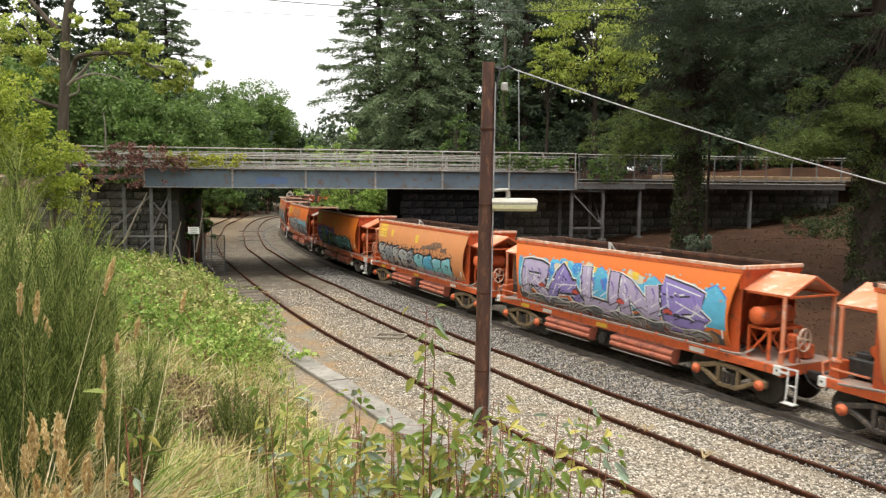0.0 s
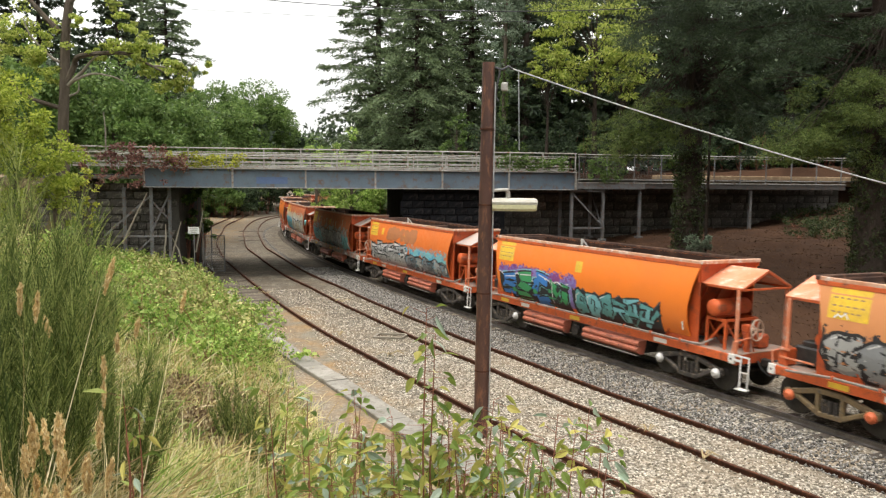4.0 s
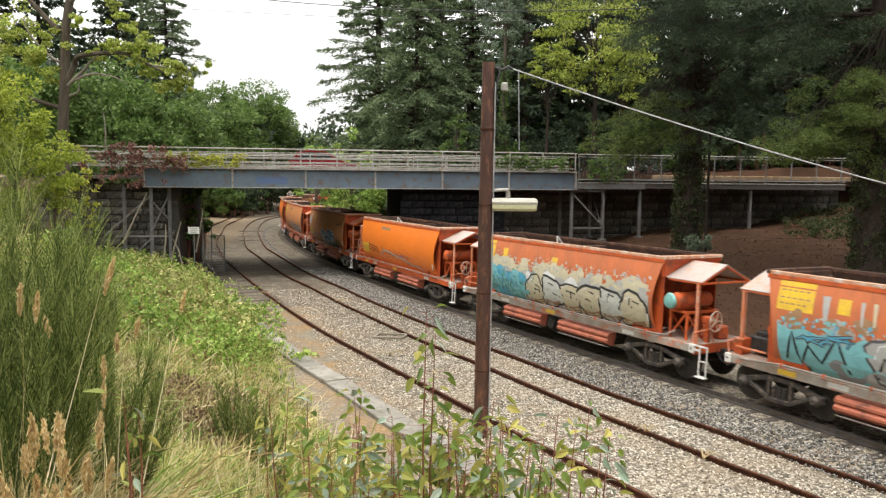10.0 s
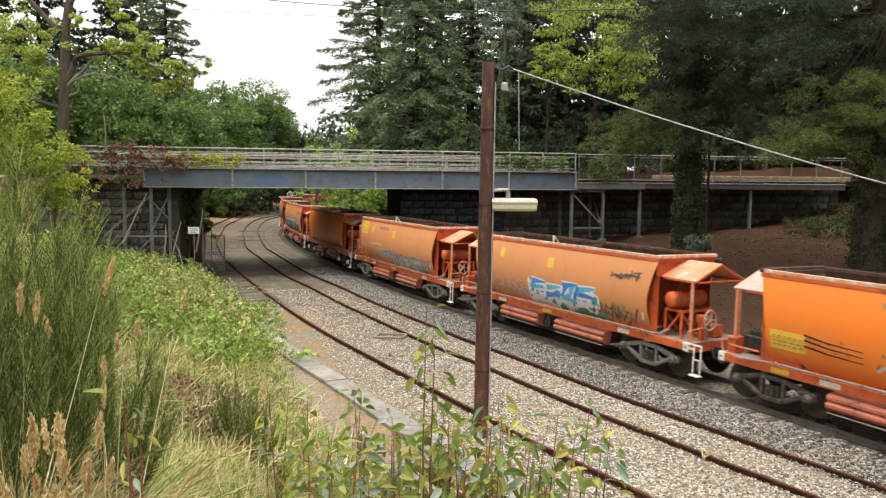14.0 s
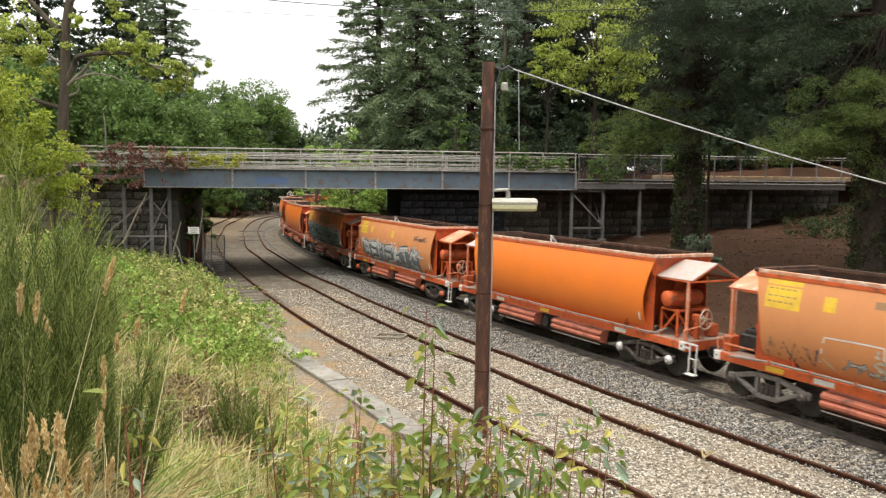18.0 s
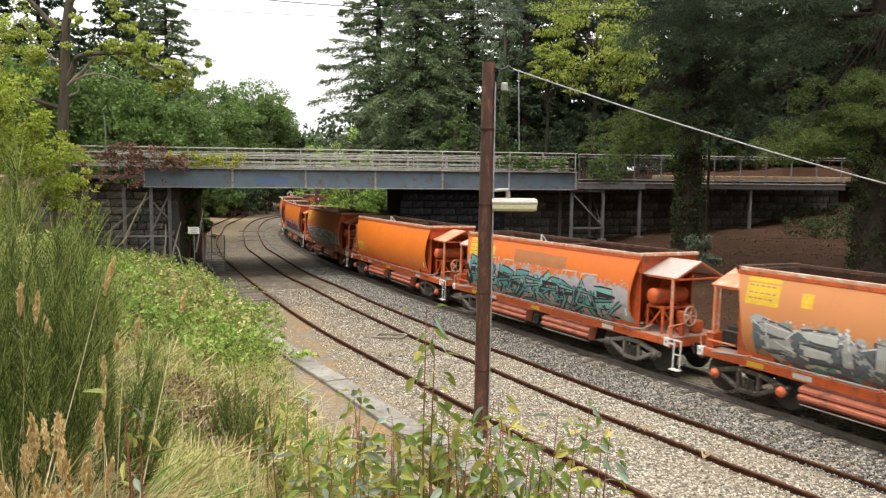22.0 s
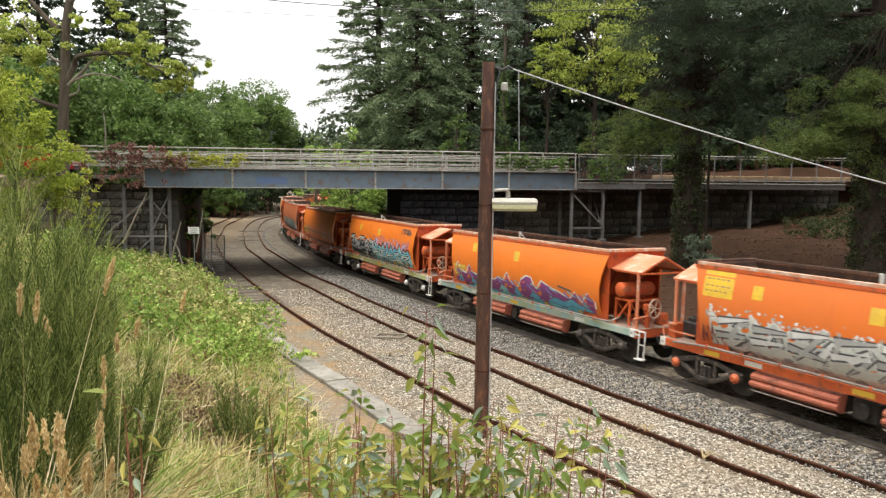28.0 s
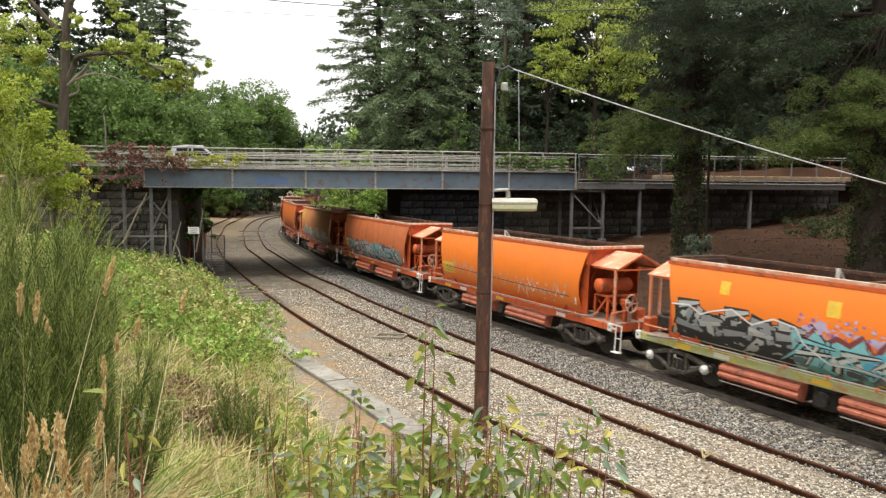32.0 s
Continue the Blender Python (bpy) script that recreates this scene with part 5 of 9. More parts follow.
    stub = Shape().box((0, -1.27, 3.47), (0.09, 0.04, 0.26), 0.006).bar((0, -1.25, 3.58), (0.0, -0.9, 3.24), 0.05)
    part("rim_bracket", stub, MAT["hub_white"], wg, "pale upright bracket on the rim")
    ft = Shape().box((0, 0, 1.42), (7.6, 1.2, 0.04), 0)
    part("hopper_floor", ft, MAT["interior"], wg)
    chute = Shape()
    for u in (-1.9, 1.5):
        chute.box((u, 0, 0.75), (2.2, 1.7, 0.7), 0.05)
    chute.box((-0.25, 0, 0.62), (0.6, 2.2, 0.5), 0.06).box((0, 0, 0.9), (11.6, 0.4, 0.3), 0.02)
    part("underframe", chute, MAT["black_steel"], wg)
    cyl = Shape().tube([(-0.25, -1.22, 0.62), (-0.25, -0.6, 0.62)], 0.17, 12)
    part("brake_cylinder", cyl, MAT["black_steel"], wg, smooth=True)
    # leading end: air reservoir on a braced stand, hand brake
    tank = Shape().tube([(5.28, -1.2, 2.2), (5.28, -1.17, 2.2), (5.28, -1.12, 2.2), (5.28, 0.3, 2.2), (5.28, 0.38, 2.2), (5.28, 0.4, 2.2)], [0.06, 0.17, 0.22, 0.22, 0.17, 0.06], 18)
    part("air_tank", tank, MAT["orange_part"], wg, "orange air reservoir cylinder", smooth=True)
    stand = Shape()
    for y in (-0.95, 0.45):
        for x in (4.98, 5.58):
            stand.bar((x, y, 1.14), (x, y, 1.9), 0.07, 0.07, 0.006)
        stand.bar((4.98, y, 1.89), (5.58, y, 1.89), 0.07, 0.07, 0.006)
    for x in (4.98, 5.58):
        stand.bar((x, -0.95, 1.89), (x, 0.45, 1.89), 0.07, 0.07, 0.006).bar((x, -0.95, 1.84), (x, -0.25, 1.16), 0.05).bar((x, 0.45, 1.84), (x, -0.25, 1.16), 0.05)
    stand.bar((4.98, -0.95, 1.2), (5.55, -0.95, 1.86), 0.05)
    part("tank_stand_frame", stand, MAT["orange_part"], wg)
    brk = Shape()
    ring = [(6.28, -0.55 + 0.27 * math.cos(a), 1.75 + 0.27 * math.sin(a)) for a in np.linspace(0, 2 * math.pi, 25)]
    brk.tube(ring, 0.022, 6, False)
    for a in range(5):
        brk.bar((6.28, -0.55, 1.75), (6.28, -0.55 + 0.26 * math.cos(a * 1.2566), 1.75 + 0.26 * math.sin(a * 1.2566)), 0.028)
    brk.tube([(6.1, -0.55, 1.75), (6.3, -0.55, 1.75)], 0.04, 8)
    part("brake_wheel", brk, MAT["wheel_pale"], wg, "faded spoked hand-brake wheel", smooth=True)
    col = Shape().box((6.0, -0.55, 1.42), (0.12, 0.14, 0.6), 0.02).box((5.95, -0.55, 1.74), (0.22, 0.2, 0.22), 0.04).bar((5.98, -0.5, 1.2), (5.7, -0.35, 1.62), 0.05).box((5.8, 0.35, 1.34), (0.28, 0.4, 0.36), 0.04).tube([(5.9, -0.55, 1.2), (5.55, 0.1, 1.3), (5.2, 0.2, 1.25)], 0.03, 7)
    part("brake_column", col, MAT["orange_part"], wg)
    # trailing end: small engine and fuel tank
    eng = Shape().box((-5.45, -0.35, 1.42), (0.7, 0.85, 0.42), 0.04).box((-5.45, -0.5, 1.68), (0.4, 0.4, 0.16), 0.03).tube([(-5.2, -0.2, 1.7), (-5.2, -0.2, 2.1), (-5.1, -0.2, 2.16)], 0.035, 8)
    part("engine", eng, MAT["engine"], wg, "greasy black donkey engine", smooth=False)
    fuel = Shape().tube([(-5.15, -0.75, 1.85), (-5.15, -0.72, 1.85), (-5.15, -0.2, 1.85), (-5.15, -0.17, 1.85)], [0.08, 0.15, 0.15, 0.08], 12)
    part("fuel_tank", fuel, MAT["orange_part"], wg, smooth=True)
    bat = Shape().box((-5.86, -0.95, 1.36), (0.26, 0.4, 0.4), 0.02)
    part("battery_box", bat, MAT["orange_part"], wg)
    gr = Shape().bar((-5.65, -1.18, 1.55), (-5.9, -1.18, 1.55), 0.05).bar((-5.0, -1.18, 1.35), (-5.9, -1.18, 1.35), 0.04)
    part("side_guard", gr, MAT["orange_pale"], wg)
    for x in (PIVOT, -PIVOT):
        build_bogie(wg, x, MAT["hub_orange"])
    for o in wg.children_recursive:
        if o.type == "MESH":
            o.data.transform(Matrix.Diagonal((1, BOGIE_WIDTH if o.parent is not wg else BODY_WIDTH, 1, 1)))
    return wg


# ---- spray-painted pieces on the wagon sides ----
STROKES = [  # angular letter skeletons in a unit box
    [[(0.1, 0), (0.1, 1)], [(0.1, 1), (0.8, 0.85), (0.75, 0.6), (0.1, 0.5)], [(0.3, 0.5), (0.9, 0.3), (0.8, 0.05), (0.1, 0)]],
    [[(0.9, 0.9), (0.3, 1.0), (0.1, 0.5), (0.3, 0.0), (0.95, 0.1)]],
    [[(0.05, 0), (0.45, 1), (0.95, 0)], [(0.25, 0.4), (0.8, 0.45)]],
    [[(0.9, 0.95), (0.2, 0.9), (0.15, 0.6), (0.85, 0.45), (0.8, 0.1), (0.05, 0.05)]],
    [[(0.1, 1), (0.15, 0.1), (0.85, 0.0), (0.9, 1)]],
    [[(0.1, 0), (0.1, 1), (0.85, 0.1), (0.9, 1)]],
    [[(0.9, 1), (0.15, 0.95), (0.1, 0), (0.95, 0.05)], [(0.15, 0.5), (0.75, 0.52)]],
    [[(0.5, 0), (0.5, 0.95)], [(0.0, 0.9), (1.0, 1.0)]],
    [[(0.1, 0), (0.12, 1), (0.85, 0.9), (0.8, 0.55), (0.15, 0.5)], [(0.4, 0.5), (0.95, 0)]],
    [[(0.5, 1), (0.1, 0.6), (0.3, 0.05), (0.8, 0.1), (0.95, 0.6), (0.5, 1)]],
    [[(0.1, 1), (0.1, 0)], [(0.9, 1), (0.15, 0.5), (0.95, 0)]],
    [[(0.0, 1), (0.5, 0.0), (1.0, 1)]],
]


class SprayPiece:
    """Strokes and blots laid on the curved side, each layer a hair above the last."""

    def __init__(self, seed):
        self.lift, self.r, self.sets = 0.004, random.Random(seed), []
        self.begin("paint_haze")

    def begin(self, name):
        """Start a new piece of the painting."""
        self.sh, self.mats = Shape(), []
        self.sets.append((name, self.sh, self.mats))

    def slot(self, colour):
        if colour not in self.mats:
            self.mats.append(colour)
        return self.mats.index(colour)

    def stroke(self, pts, w, colour, taper=1.0):
        """A broad line through (u, v) points; w in metres."""
        self.lift += 0.00012
        k = self.slot(colour)
        H = ARC[-1]
        fine = []
        for (a, b), (c, d) in zip(pts[:-1], pts[1:]):
            n = max(1, int(math.hypot(c - a, (d - b) * H) / 0.22))
            fine += [(a + (c - a) * i / n, b + (d - b) * i / n) for i in range(n)]
        fine.append(pts[-1])
        n = len(fine)
        left, right = [], []
        for i, (u, v) in enumerate(fine):
            u0, v0 = fine[max(i - 1, 0)]
            u1, v1 = fine[min(i + 1, n - 1)]
            du, dv = u1 - u0, (v1 - v0) * H
            L = math.hypot(du, dv) or 1
            ww = w * (1 + (taper - 1) * i / max(1, n - 1)) / 2
            ox, oy = -dv / L * ww, du / L * ww
            e = 0.3 * ww if i in (0, n - 1) else 0
            sg = -1 if i == 0 else 1
            u, v = u + sg * du / L * e, v + sg * dv / L * e / H
            left.append((u + ox, v + oy / H))
            right.append((u - ox, v - oy / H))
        rows = [[on_side(a[0], min(max(a[1], 0.01), 0.985), self.lift), on_side((a[0] + b[0]) / 2, min(max((a[1] + b[1]) / 2, 0.01), 0.985), self.lift), on_side(b[0], min(max(b[1], 0.01), 0.985), self.lift)] for a, b in zip(left, right)]
        self.sh.sweep(rows, mi=k)

    def blot(self, u, v, ru, rv, colour, n=11):
        self.lift += 0.00008
        k = self.slot(colour)
        H = ARC[-1]
        ring, mid = [], []
        for i in range(n):
            a = 2 * math.pi * i / n
            f = self.r.uniform(0.8, 1.2)
            for lst, g in ((ring, f), (mid, 0.55)):
                lst.append(on_side(u + ru * g * math.cos(a), min(max(v + rv / H * g * math.sin(a), 0.006), 0.985), self.lift))
        self.sh.add([on_side(u, min(max(v, 0.006), 0.985), self.lift)] + mid + ring, [(0, 1 + i, 1 + (i + 1) % n) for i in range(n)] + [(1 + i, 1 + n + i, 1 + n + (i + 1) % n, 1 + (i + 1) % n) for i in range(n)], k)

    def haze(self, u0, u1, v0, v1, colours, count, size=0.3):
        self.begin("paint_haze")
        for _ in range(count):
            s = size * self.r.uniform(0.6, 1.25)
            self.blot(self.r.uniform(u0, u1), self.r.uniform(v0, v1), s * 1.3, s, self.r.choice(colours))

    def letters(self, u0, u1, v0, v1, count, fills, line, edge=None, wild=0.12, fat=0.27, gleam=None, picks=None):
        """A row of fat letters: edge colour outermost, then line, then fill, then a thin gleam."""
        wd = (u1 - u0) / count
        r = self.r
        sets = []
        for i in range(count):
            base = STROKES[picks[i % len(picks)]] if picks else r.choice(STROKES)
            lean = r.uniform(-0.15, 0.25)
            hi = v1 + r.uniform(-0.06, 0.05) * (v1 > 0.3)
            out = []
            for st in base:
                out.append([(u0 + wd * (i + 0.04 + 0.92 * (x + lean * (y - 0.5) * 0.5 + r.uniform(-wild, wild))), v0 + (hi - v0) * min(1.08, max(-0.02, y + r.uniform(-wild, wild)))) for x, y in st])
            sets.append(out)
        base = self.lift
        for i, out in enumerate(sets):
            self.begin("letter")
            f = fills[i % len(fills)]
            if edge:
                self.lift = base + 0.00005 * i
                for st in out:
                    self.stroke(st, fat + 0.19, edge)
            self.lift = base + 0.001 + 0.00005 * i
            for st in out:
                self.stroke(st, fat + 0.1, line)
            self.lift = base + 0.002 + 0.00005 * i
            for st in out:
                self.stroke(st, fat, f, r.uniform(0.65, 1.15))
                if r.random() < 0.5:
                    m = st[len(st) // 2]
                    self.blot(m[0], m[1] - 0.04, fat * 0.35, fat * 0.3, fills[(i + 1) % len(fills)], 8)
            if gleam:
                self.lift = base + 0.003 + 0.00005 * i
                for st in out:
                    self.stroke([(a + 0.05, b + 0.03) for a, b in st[:2]], 0.035, gleam)
        self.lift = base + 0.004

    def mass(self, u0, u1, v0, tops, colour, line=None, w=0.06, under=None):
        """A filled shape from v0 up to a jagged top, with its top line drawn over it."""
        self.lift += 0.0002
        k = self.slot(colour)
        n = len(tops)
        us = [u0 + (u1 - u0) * i / (n - 1) for i in range(n)]
        lows = under or [v0] * n
        self.sh.sweep([[on_side(u, a + (b - a) * f / 14, self.lift) for f in range(15)] for u, a, b in zip(us, lows, tops)], mi=k)
        if line:
            self.stroke(list(zip(us, tops)), w, line)

    def peaks(self, n, lo, hi):
        """A ragged row of heights that swings between lo and hi."""
        return [self.r.uniform(lo, lo + (hi - lo) * 0.45) if i % 2 else self.r.uniform(lo + (hi - lo) * 0.55, hi) for i in range(n)]

    def bubbles(self, u0, u1, v0, v1, count, fills, line, w=0.06, gleam=None, shade=None):
        """Swollen letters: rounded outlines with a few inner hooks."""
        r, H = self.r, ARC[-1]
        wd = (u1 - u0) / count
        base = self.lift
        for i in range(count):
            self.begin("letter")
            self.lift = base + 0.0016 * (i % 2)
            cu, cv = u0 + wd * (i + 0.5), (v0 + v1) / 2 + r.uniform(-0.02, 0.02)
            hu, hv = wd * r.uniform(0.52, 0.62), (v1 - v0) / 2 * r.uniform(0.9, 1.1)
            n = 18
            ph = r.uniform(0, 6.28)
            rim = []
            for j in range(n):
                a = 2 * math.pi * j / n
                f = 1 + 0.13 * math.sin(3 * a + ph) + 0.08 * math.sin(5 * a + 2 * ph)
                rim.append((cu + hu * f * math.copysign(abs(math.cos(a)) ** 0.7, math.cos(a)) + 0.12 * hv * math.sin(a), min(0.97, max(0.015, cv + hv * f * math.copysign(abs(math.sin(a)) ** 0.75, math.sin(a))))))
            rows = [[on_side(cu + (p[0] - cu) * g, cv + (p[1] - cv) * g, self.lift) for g in (0.0, 0.35, 0.7, 1.0)] for p in rim + rim[:1]]
            self.sh.sweep(rows, mi=self.slot(fills[i % len(fills)]))
            self.lift += 0.0004
            if shade:
                self.stroke([(cu - hu * 0.7, cv - hv * 0.62), (cu, cv - hv * 0.75), (cu + hu * 0.7, cv - hv * 0.55)], 0.16, shade)
            self.stroke(rim + rim[:2], w * r.uniform(0.8, 1.3), line)
            for _ in range(2):
                x, y = cu + hu * r.uniform(-0.4, 0.3), cv + hv * r.uniform(-0.5, 0.4)
                self.stroke([(x, y), (x + 0.05, y + hv * 0.4), (x + hu * 0.5, y + hv * 0.3), (x + hu * 0.45, y - hv * 0.1)][: r.choice((2, 3, 4))], w * 0.75, line)
            if gleam:
                self.stroke([(cu - hu * 0.75, cv + hv * 0.1), (cu - hu * 0.6, cv + hv * 0.62), (cu - hu * 0.1, cv + hv * 0.82)], 0.03, gleam)
        self.lift = base + 0.004

    def wild(self, u0, u1, v0, v1, count, fills, line, w=0.2, edge=0.09, tilt=0.25, name="letter"):
        """Spiky interlocked letters: tapered slashes with hooks, each ringed by its line."""
        r = self.r
        wd = (u1 - u0) / count
        base = self.lift
        for i in range(count):
            self.begin(name)
            c = u0 + wd * i
            top = v1 + r.uniform(-0.08, 0.04)
            sl = []
            for q in range(3):
                x = c + wd * (0.1 + 0.38 * q) + r.uniform(-0.06, 0.06)
                sl.append(([(x + tilt * r.uniform(-0.4, 1), v0 + (top - v0) * r.uniform(0.75, 1)), (x, v0 + (top - v0) * 0.5), (x + tilt * r.uniform(-1, 0.6), v0 + (top - v0) * r.uniform(0, 0.18))], r.choice((0.35, 0.5, 1.5))))
            y = v0 + (top - v0) * r.uniform(0.35, 0.8)
            sl.append(([(c + wd * 0.1, y), (c + wd * 0.95, y + r.uniform(-0.06, 0.05))], 0.6))
            sl.append(([(c + wd * 0.2, top - 0.03), (c + wd * 1.05, top - 0.02 + r.uniform(-0.05, 0.05))], 0.4))
            self.lift = base + 0.00003 * i
            for st, tp in sl:
                self.stroke(st, w + edge, line, tp)
            self.lift = base + 0.0022 + 0.00003 * i
            for q, (st, tp) in enumerate(sl):
                self.stroke(st, w * 0.75, fills[(i + q) % len(fills)], tp * 0.8)
        self.lift = base + 0.0045

    def mist(self, u0, u1, v0, v1, colours, count):
        """Fine overspray: many small flecks."""
        self.begin("paint_haze")
        for _ in range(count):
            s = self.r.uniform(0.012, 0.05)
            self.blot(self.r.uniform(u0, u1), self.r.triangular(v0, v1, (v0 + v1) / 2), s * 1.2, s, self.r.choice(colours), 5)
            self.lift -= 0.00008
        self.lift += 0.0002

    def scrawl(self, u0, u1, v0, v1, count, colour, w=0.05):
        r = self.r
        self.begin("scrawl")
        u = u0
        pts = []
        for i in range(count):
            pts.append((u, v0 + (v1 - v0) * (r.uniform(0.6, 1) if i % 2 else r.uniform(0, 0.4))))
            u += (u1 - u0) / count * r.uniform(0.6, 1.4)
        self.stroke(pts, w, colour)

    def apply(self, wagon):
        for name, sh, mats in self.sets:
            if sh.f:
                ob = part(name, sh.mesh(name, [SPRAY[m] for m in mats]), None, wagon)
                if name == "paint_haze":
                    tagged(ob, "blots of spray paint", kind="stuff")
                elif name == "inner_line":
                    tagged(ob, "fine lines inside the lettering", kind="stuff")


def yellow_panels(wagon, spec):
    for u, v, w, h in spec:
        s = Shape()
        rows = [[on_side(u + a, v + b, 0.003) for b in np.linspace(0, h / ARC[-1], 4)] for a in (0, w)]
        s.sweep(rows)
        pn = part("data_panel", s, MAT["yellow"], wagon, "yellow data panel")
        if w > 0.4:
            t = Shape()
            for row in (0.66, 0.4, 0.2):
                x = 0.08
                while x < w - 0.16:
                    L = random.Random(int(1000 * (u + x + row))).uniform(0.06, 0.14)
                    t.sweep([[on_side(u + a, v + (row * h + b) / ARC[-1], 0.0038) for b in (0, 0.034)] for a in (x, x + L)])
                    x += L + 0.05
            tagged(part("stencil_bar", t, SPRAY["tan"], pn), kind="stuff")


def repaint(wagon, name, material):
    for o in wagon.children:
        if o.name.split(".")[0] == name:
            o.material_slots[0].link = "OBJECT"
            o.material_slots[0].material = material


BIG = [(-4.58, 0.655, 0.95, 0.68)]
SMALL = [(-3.05, 0.7, 0.3, 0.34), (-0.1, 0.66, 0.33, 0.36)]
LOW = [(-4.52, 0.24, 0.95, 0.46)]


def piece_purple(p):
    p.begin("background")
    p.mass(-4.55, 4.6, 0.3, p.peaks(26, 0.64, 0.8), "sky", "blue", 0.05)
    p.haze(-4.5, 4.6, 0.56, 0.74, ["sky", "blue", "cyan", "sky"], 60, 0.17)
    p.mist(-4.6, 4.6, 0.6, 0.85, ["sky", "cyan"], 160)
    for u in (-2.2, -0.6, 1.2):
        p.haze(u - 0.3, u + 0.3, 0.68, 0.76, ["yellow", "cream"], 4, 0.13)
    p.begin("background")
    p.mass(-4.55, 4.5, 0.01, p.peaks(28, 0.2, 0.3), "dark", None)
    p.haze(-4.4, 4.4, 0.02, 0.2, ["maroon", "grey", "dark", "tan"], 60, 0.16)
    p.letters(-4.4, 4.1, 0.24, 0.68, 5, ["lilac", "violet", "lilac"], "black", "white", 0.06, 0.42, "white", [8, 2, 4, 5, 0])
    for u in (-3.3, -1.5, 0.6, 2.5):
        p.begin("accent")
        p.mass(u, u + 0.34, 0.36, [0.4, 0.43, 0.39], "red", "black", 0.03)
    for i in range(16):
        p.begin("inner_line")
        u = -4.25 + 0.52 * i + p.r.uniform(-0.12, 0.12)
        p.stroke([(u, 0.62), (u + 0.12, 0.54), (u + 0.05, 0.46)], 0.07, "purple", 0.3)
        p.stroke([(u - 0.1, 0.3), (u + 0.25, 0.37), (u + 0.5, 0.33)], 0.03, "black", 0.4)
        p.stroke([(u, 0.4), (u + 0.3, 0.48)], 0.035, "white", 0.4)
    p.letters(-4.2, 4.2, 0.04, 0.2, 10, ["grey", "slate", "grey"], "dark", "silver", 0.12, 0.12)
    p.begin("outline")
    p.stroke([(-4.4 + 0.5 * i, v) for i, v in enumerate(p.peaks(18, 0.2, 0.26))], 0.035, "white")


def piece_faces(p):
    p.begin("background")
    p.mass(-4.65, -0.1, 0.02, p.peaks(16, 0.42, 0.6), "black", None)
    p.mass(-0.1, 3.7, 0.02, p.peaks(14, 0.3, 0.5), "black", None)
    p.mist(-4.6, 3.8, 0.4, 0.62, ["black", "dark"], 200)
    p.bubbles(-4.6, -0.15, 0.05, 0.53, 5, ["silver", "grey", "silver"], "black", 0.08, "white", "grey")
    p.bubbles(-0.1, 3.6, 0.06, 0.46, 4, ["cyan", "sky", "cyan"], "black", 0.08, "white", "silver")
    p.haze(-0.2, 4.2, 0.02, 0.14, ["silver", "lilac", "grey"], 40, 0.16)
    p.begin("background")
    p.stroke([(-4.6, 0.03), (4.0, 0.03)], 0.1, "grey")
    p.wild(0.7, 3.2, 0.56, 0.7, 5, ["tan"], "dark", 0.05, 0.05, 0.1)
    p.scrawl(-4.4, -4.0, 0.66, 0.72, 5, "white", 0.04)


def piece_bluegreen(p):
    p.begin("background")
    p.mass(-4.45, -0.2, 0.1, p.peaks(18, 0.5, 0.58), "violet", None)
    p.haze(-4.4, -0.1, 0.44, 0.56, ["purple", "plum", "violet"], 50, 0.15)
    p.mist(-4.5, 0.0, 0.46, 0.64, ["purple", "plum"], 200)
    p.begin("background")
    p.mass(-4.45, -0.4, 0.02, p.peaks(15, 0.4, 0.5), "black", "white", 0.05)
    p.mass(-0.2, 3.7, 0.02, p.peaks(15, 0.34, 0.5), "black", "dark", 0.05)
    p.letters(-4.35, -0.5, 0.1, 0.46, 4, ["blue", "leaf", "blue", "leaf"], "black", "cyan", 0.04, 0.36, "white", [3, 3, 1, 5])
    p.bubbles(-0.1, 1.7, 0.05, 0.44, 3, ["teal", "cyan"], "black", 0.07, "white")
    p.wild(1.7, 3.4, 0.05, 0.44, 3, ["teal", "cyan"], "black", 0.2, 0.09, 0.3)


def piece_silver(p):
    p.haze(-2.2, 1.2, 0.66, 0.84, ["scuff"], 70, 0.16)
    p.haze(-0.6, 4.6, 0.36, 0.5, ["cyan", "sky"], 34, 0.15)
    p.mist(-1.0, 4.6, 0.4, 0.62, ["cyan", "sky", "silver"], 260)
    p.begin("background")
    p.mass(-4.5, 0.3, 0.02, p.peaks(18, 0.4, 0.56), "silver", "black", 0.06)
    p.wild(-4.4, 0.2, 0.06, 0.54, 6, ["white", "silver"], "black", 0.2, 0.13, 0.5)
    p.begin("background")
    p.mass(0.0, 4.6, 0.02, p.peaks(12, 0.34, 0.42), "grey", "black", 0.06)
    p.bubbles(0.1, 4.5, 0.06, 0.38, 7, ["grey", "slate", "silver"], "black", 0.05, "sky", "dark")
    for i in range(9):
        p.begin("ring")
        u, v = 0.4 + 0.48 * i, p.r.uniform(0.12, 0.26)
        p.stroke([(u + 0.2 * math.cos(a), v + 0.07 * math.sin(a)) for a in np.linspace(0, 6.28, 13)], 0.025, p.r.choice(["sky", "black", "white"]))


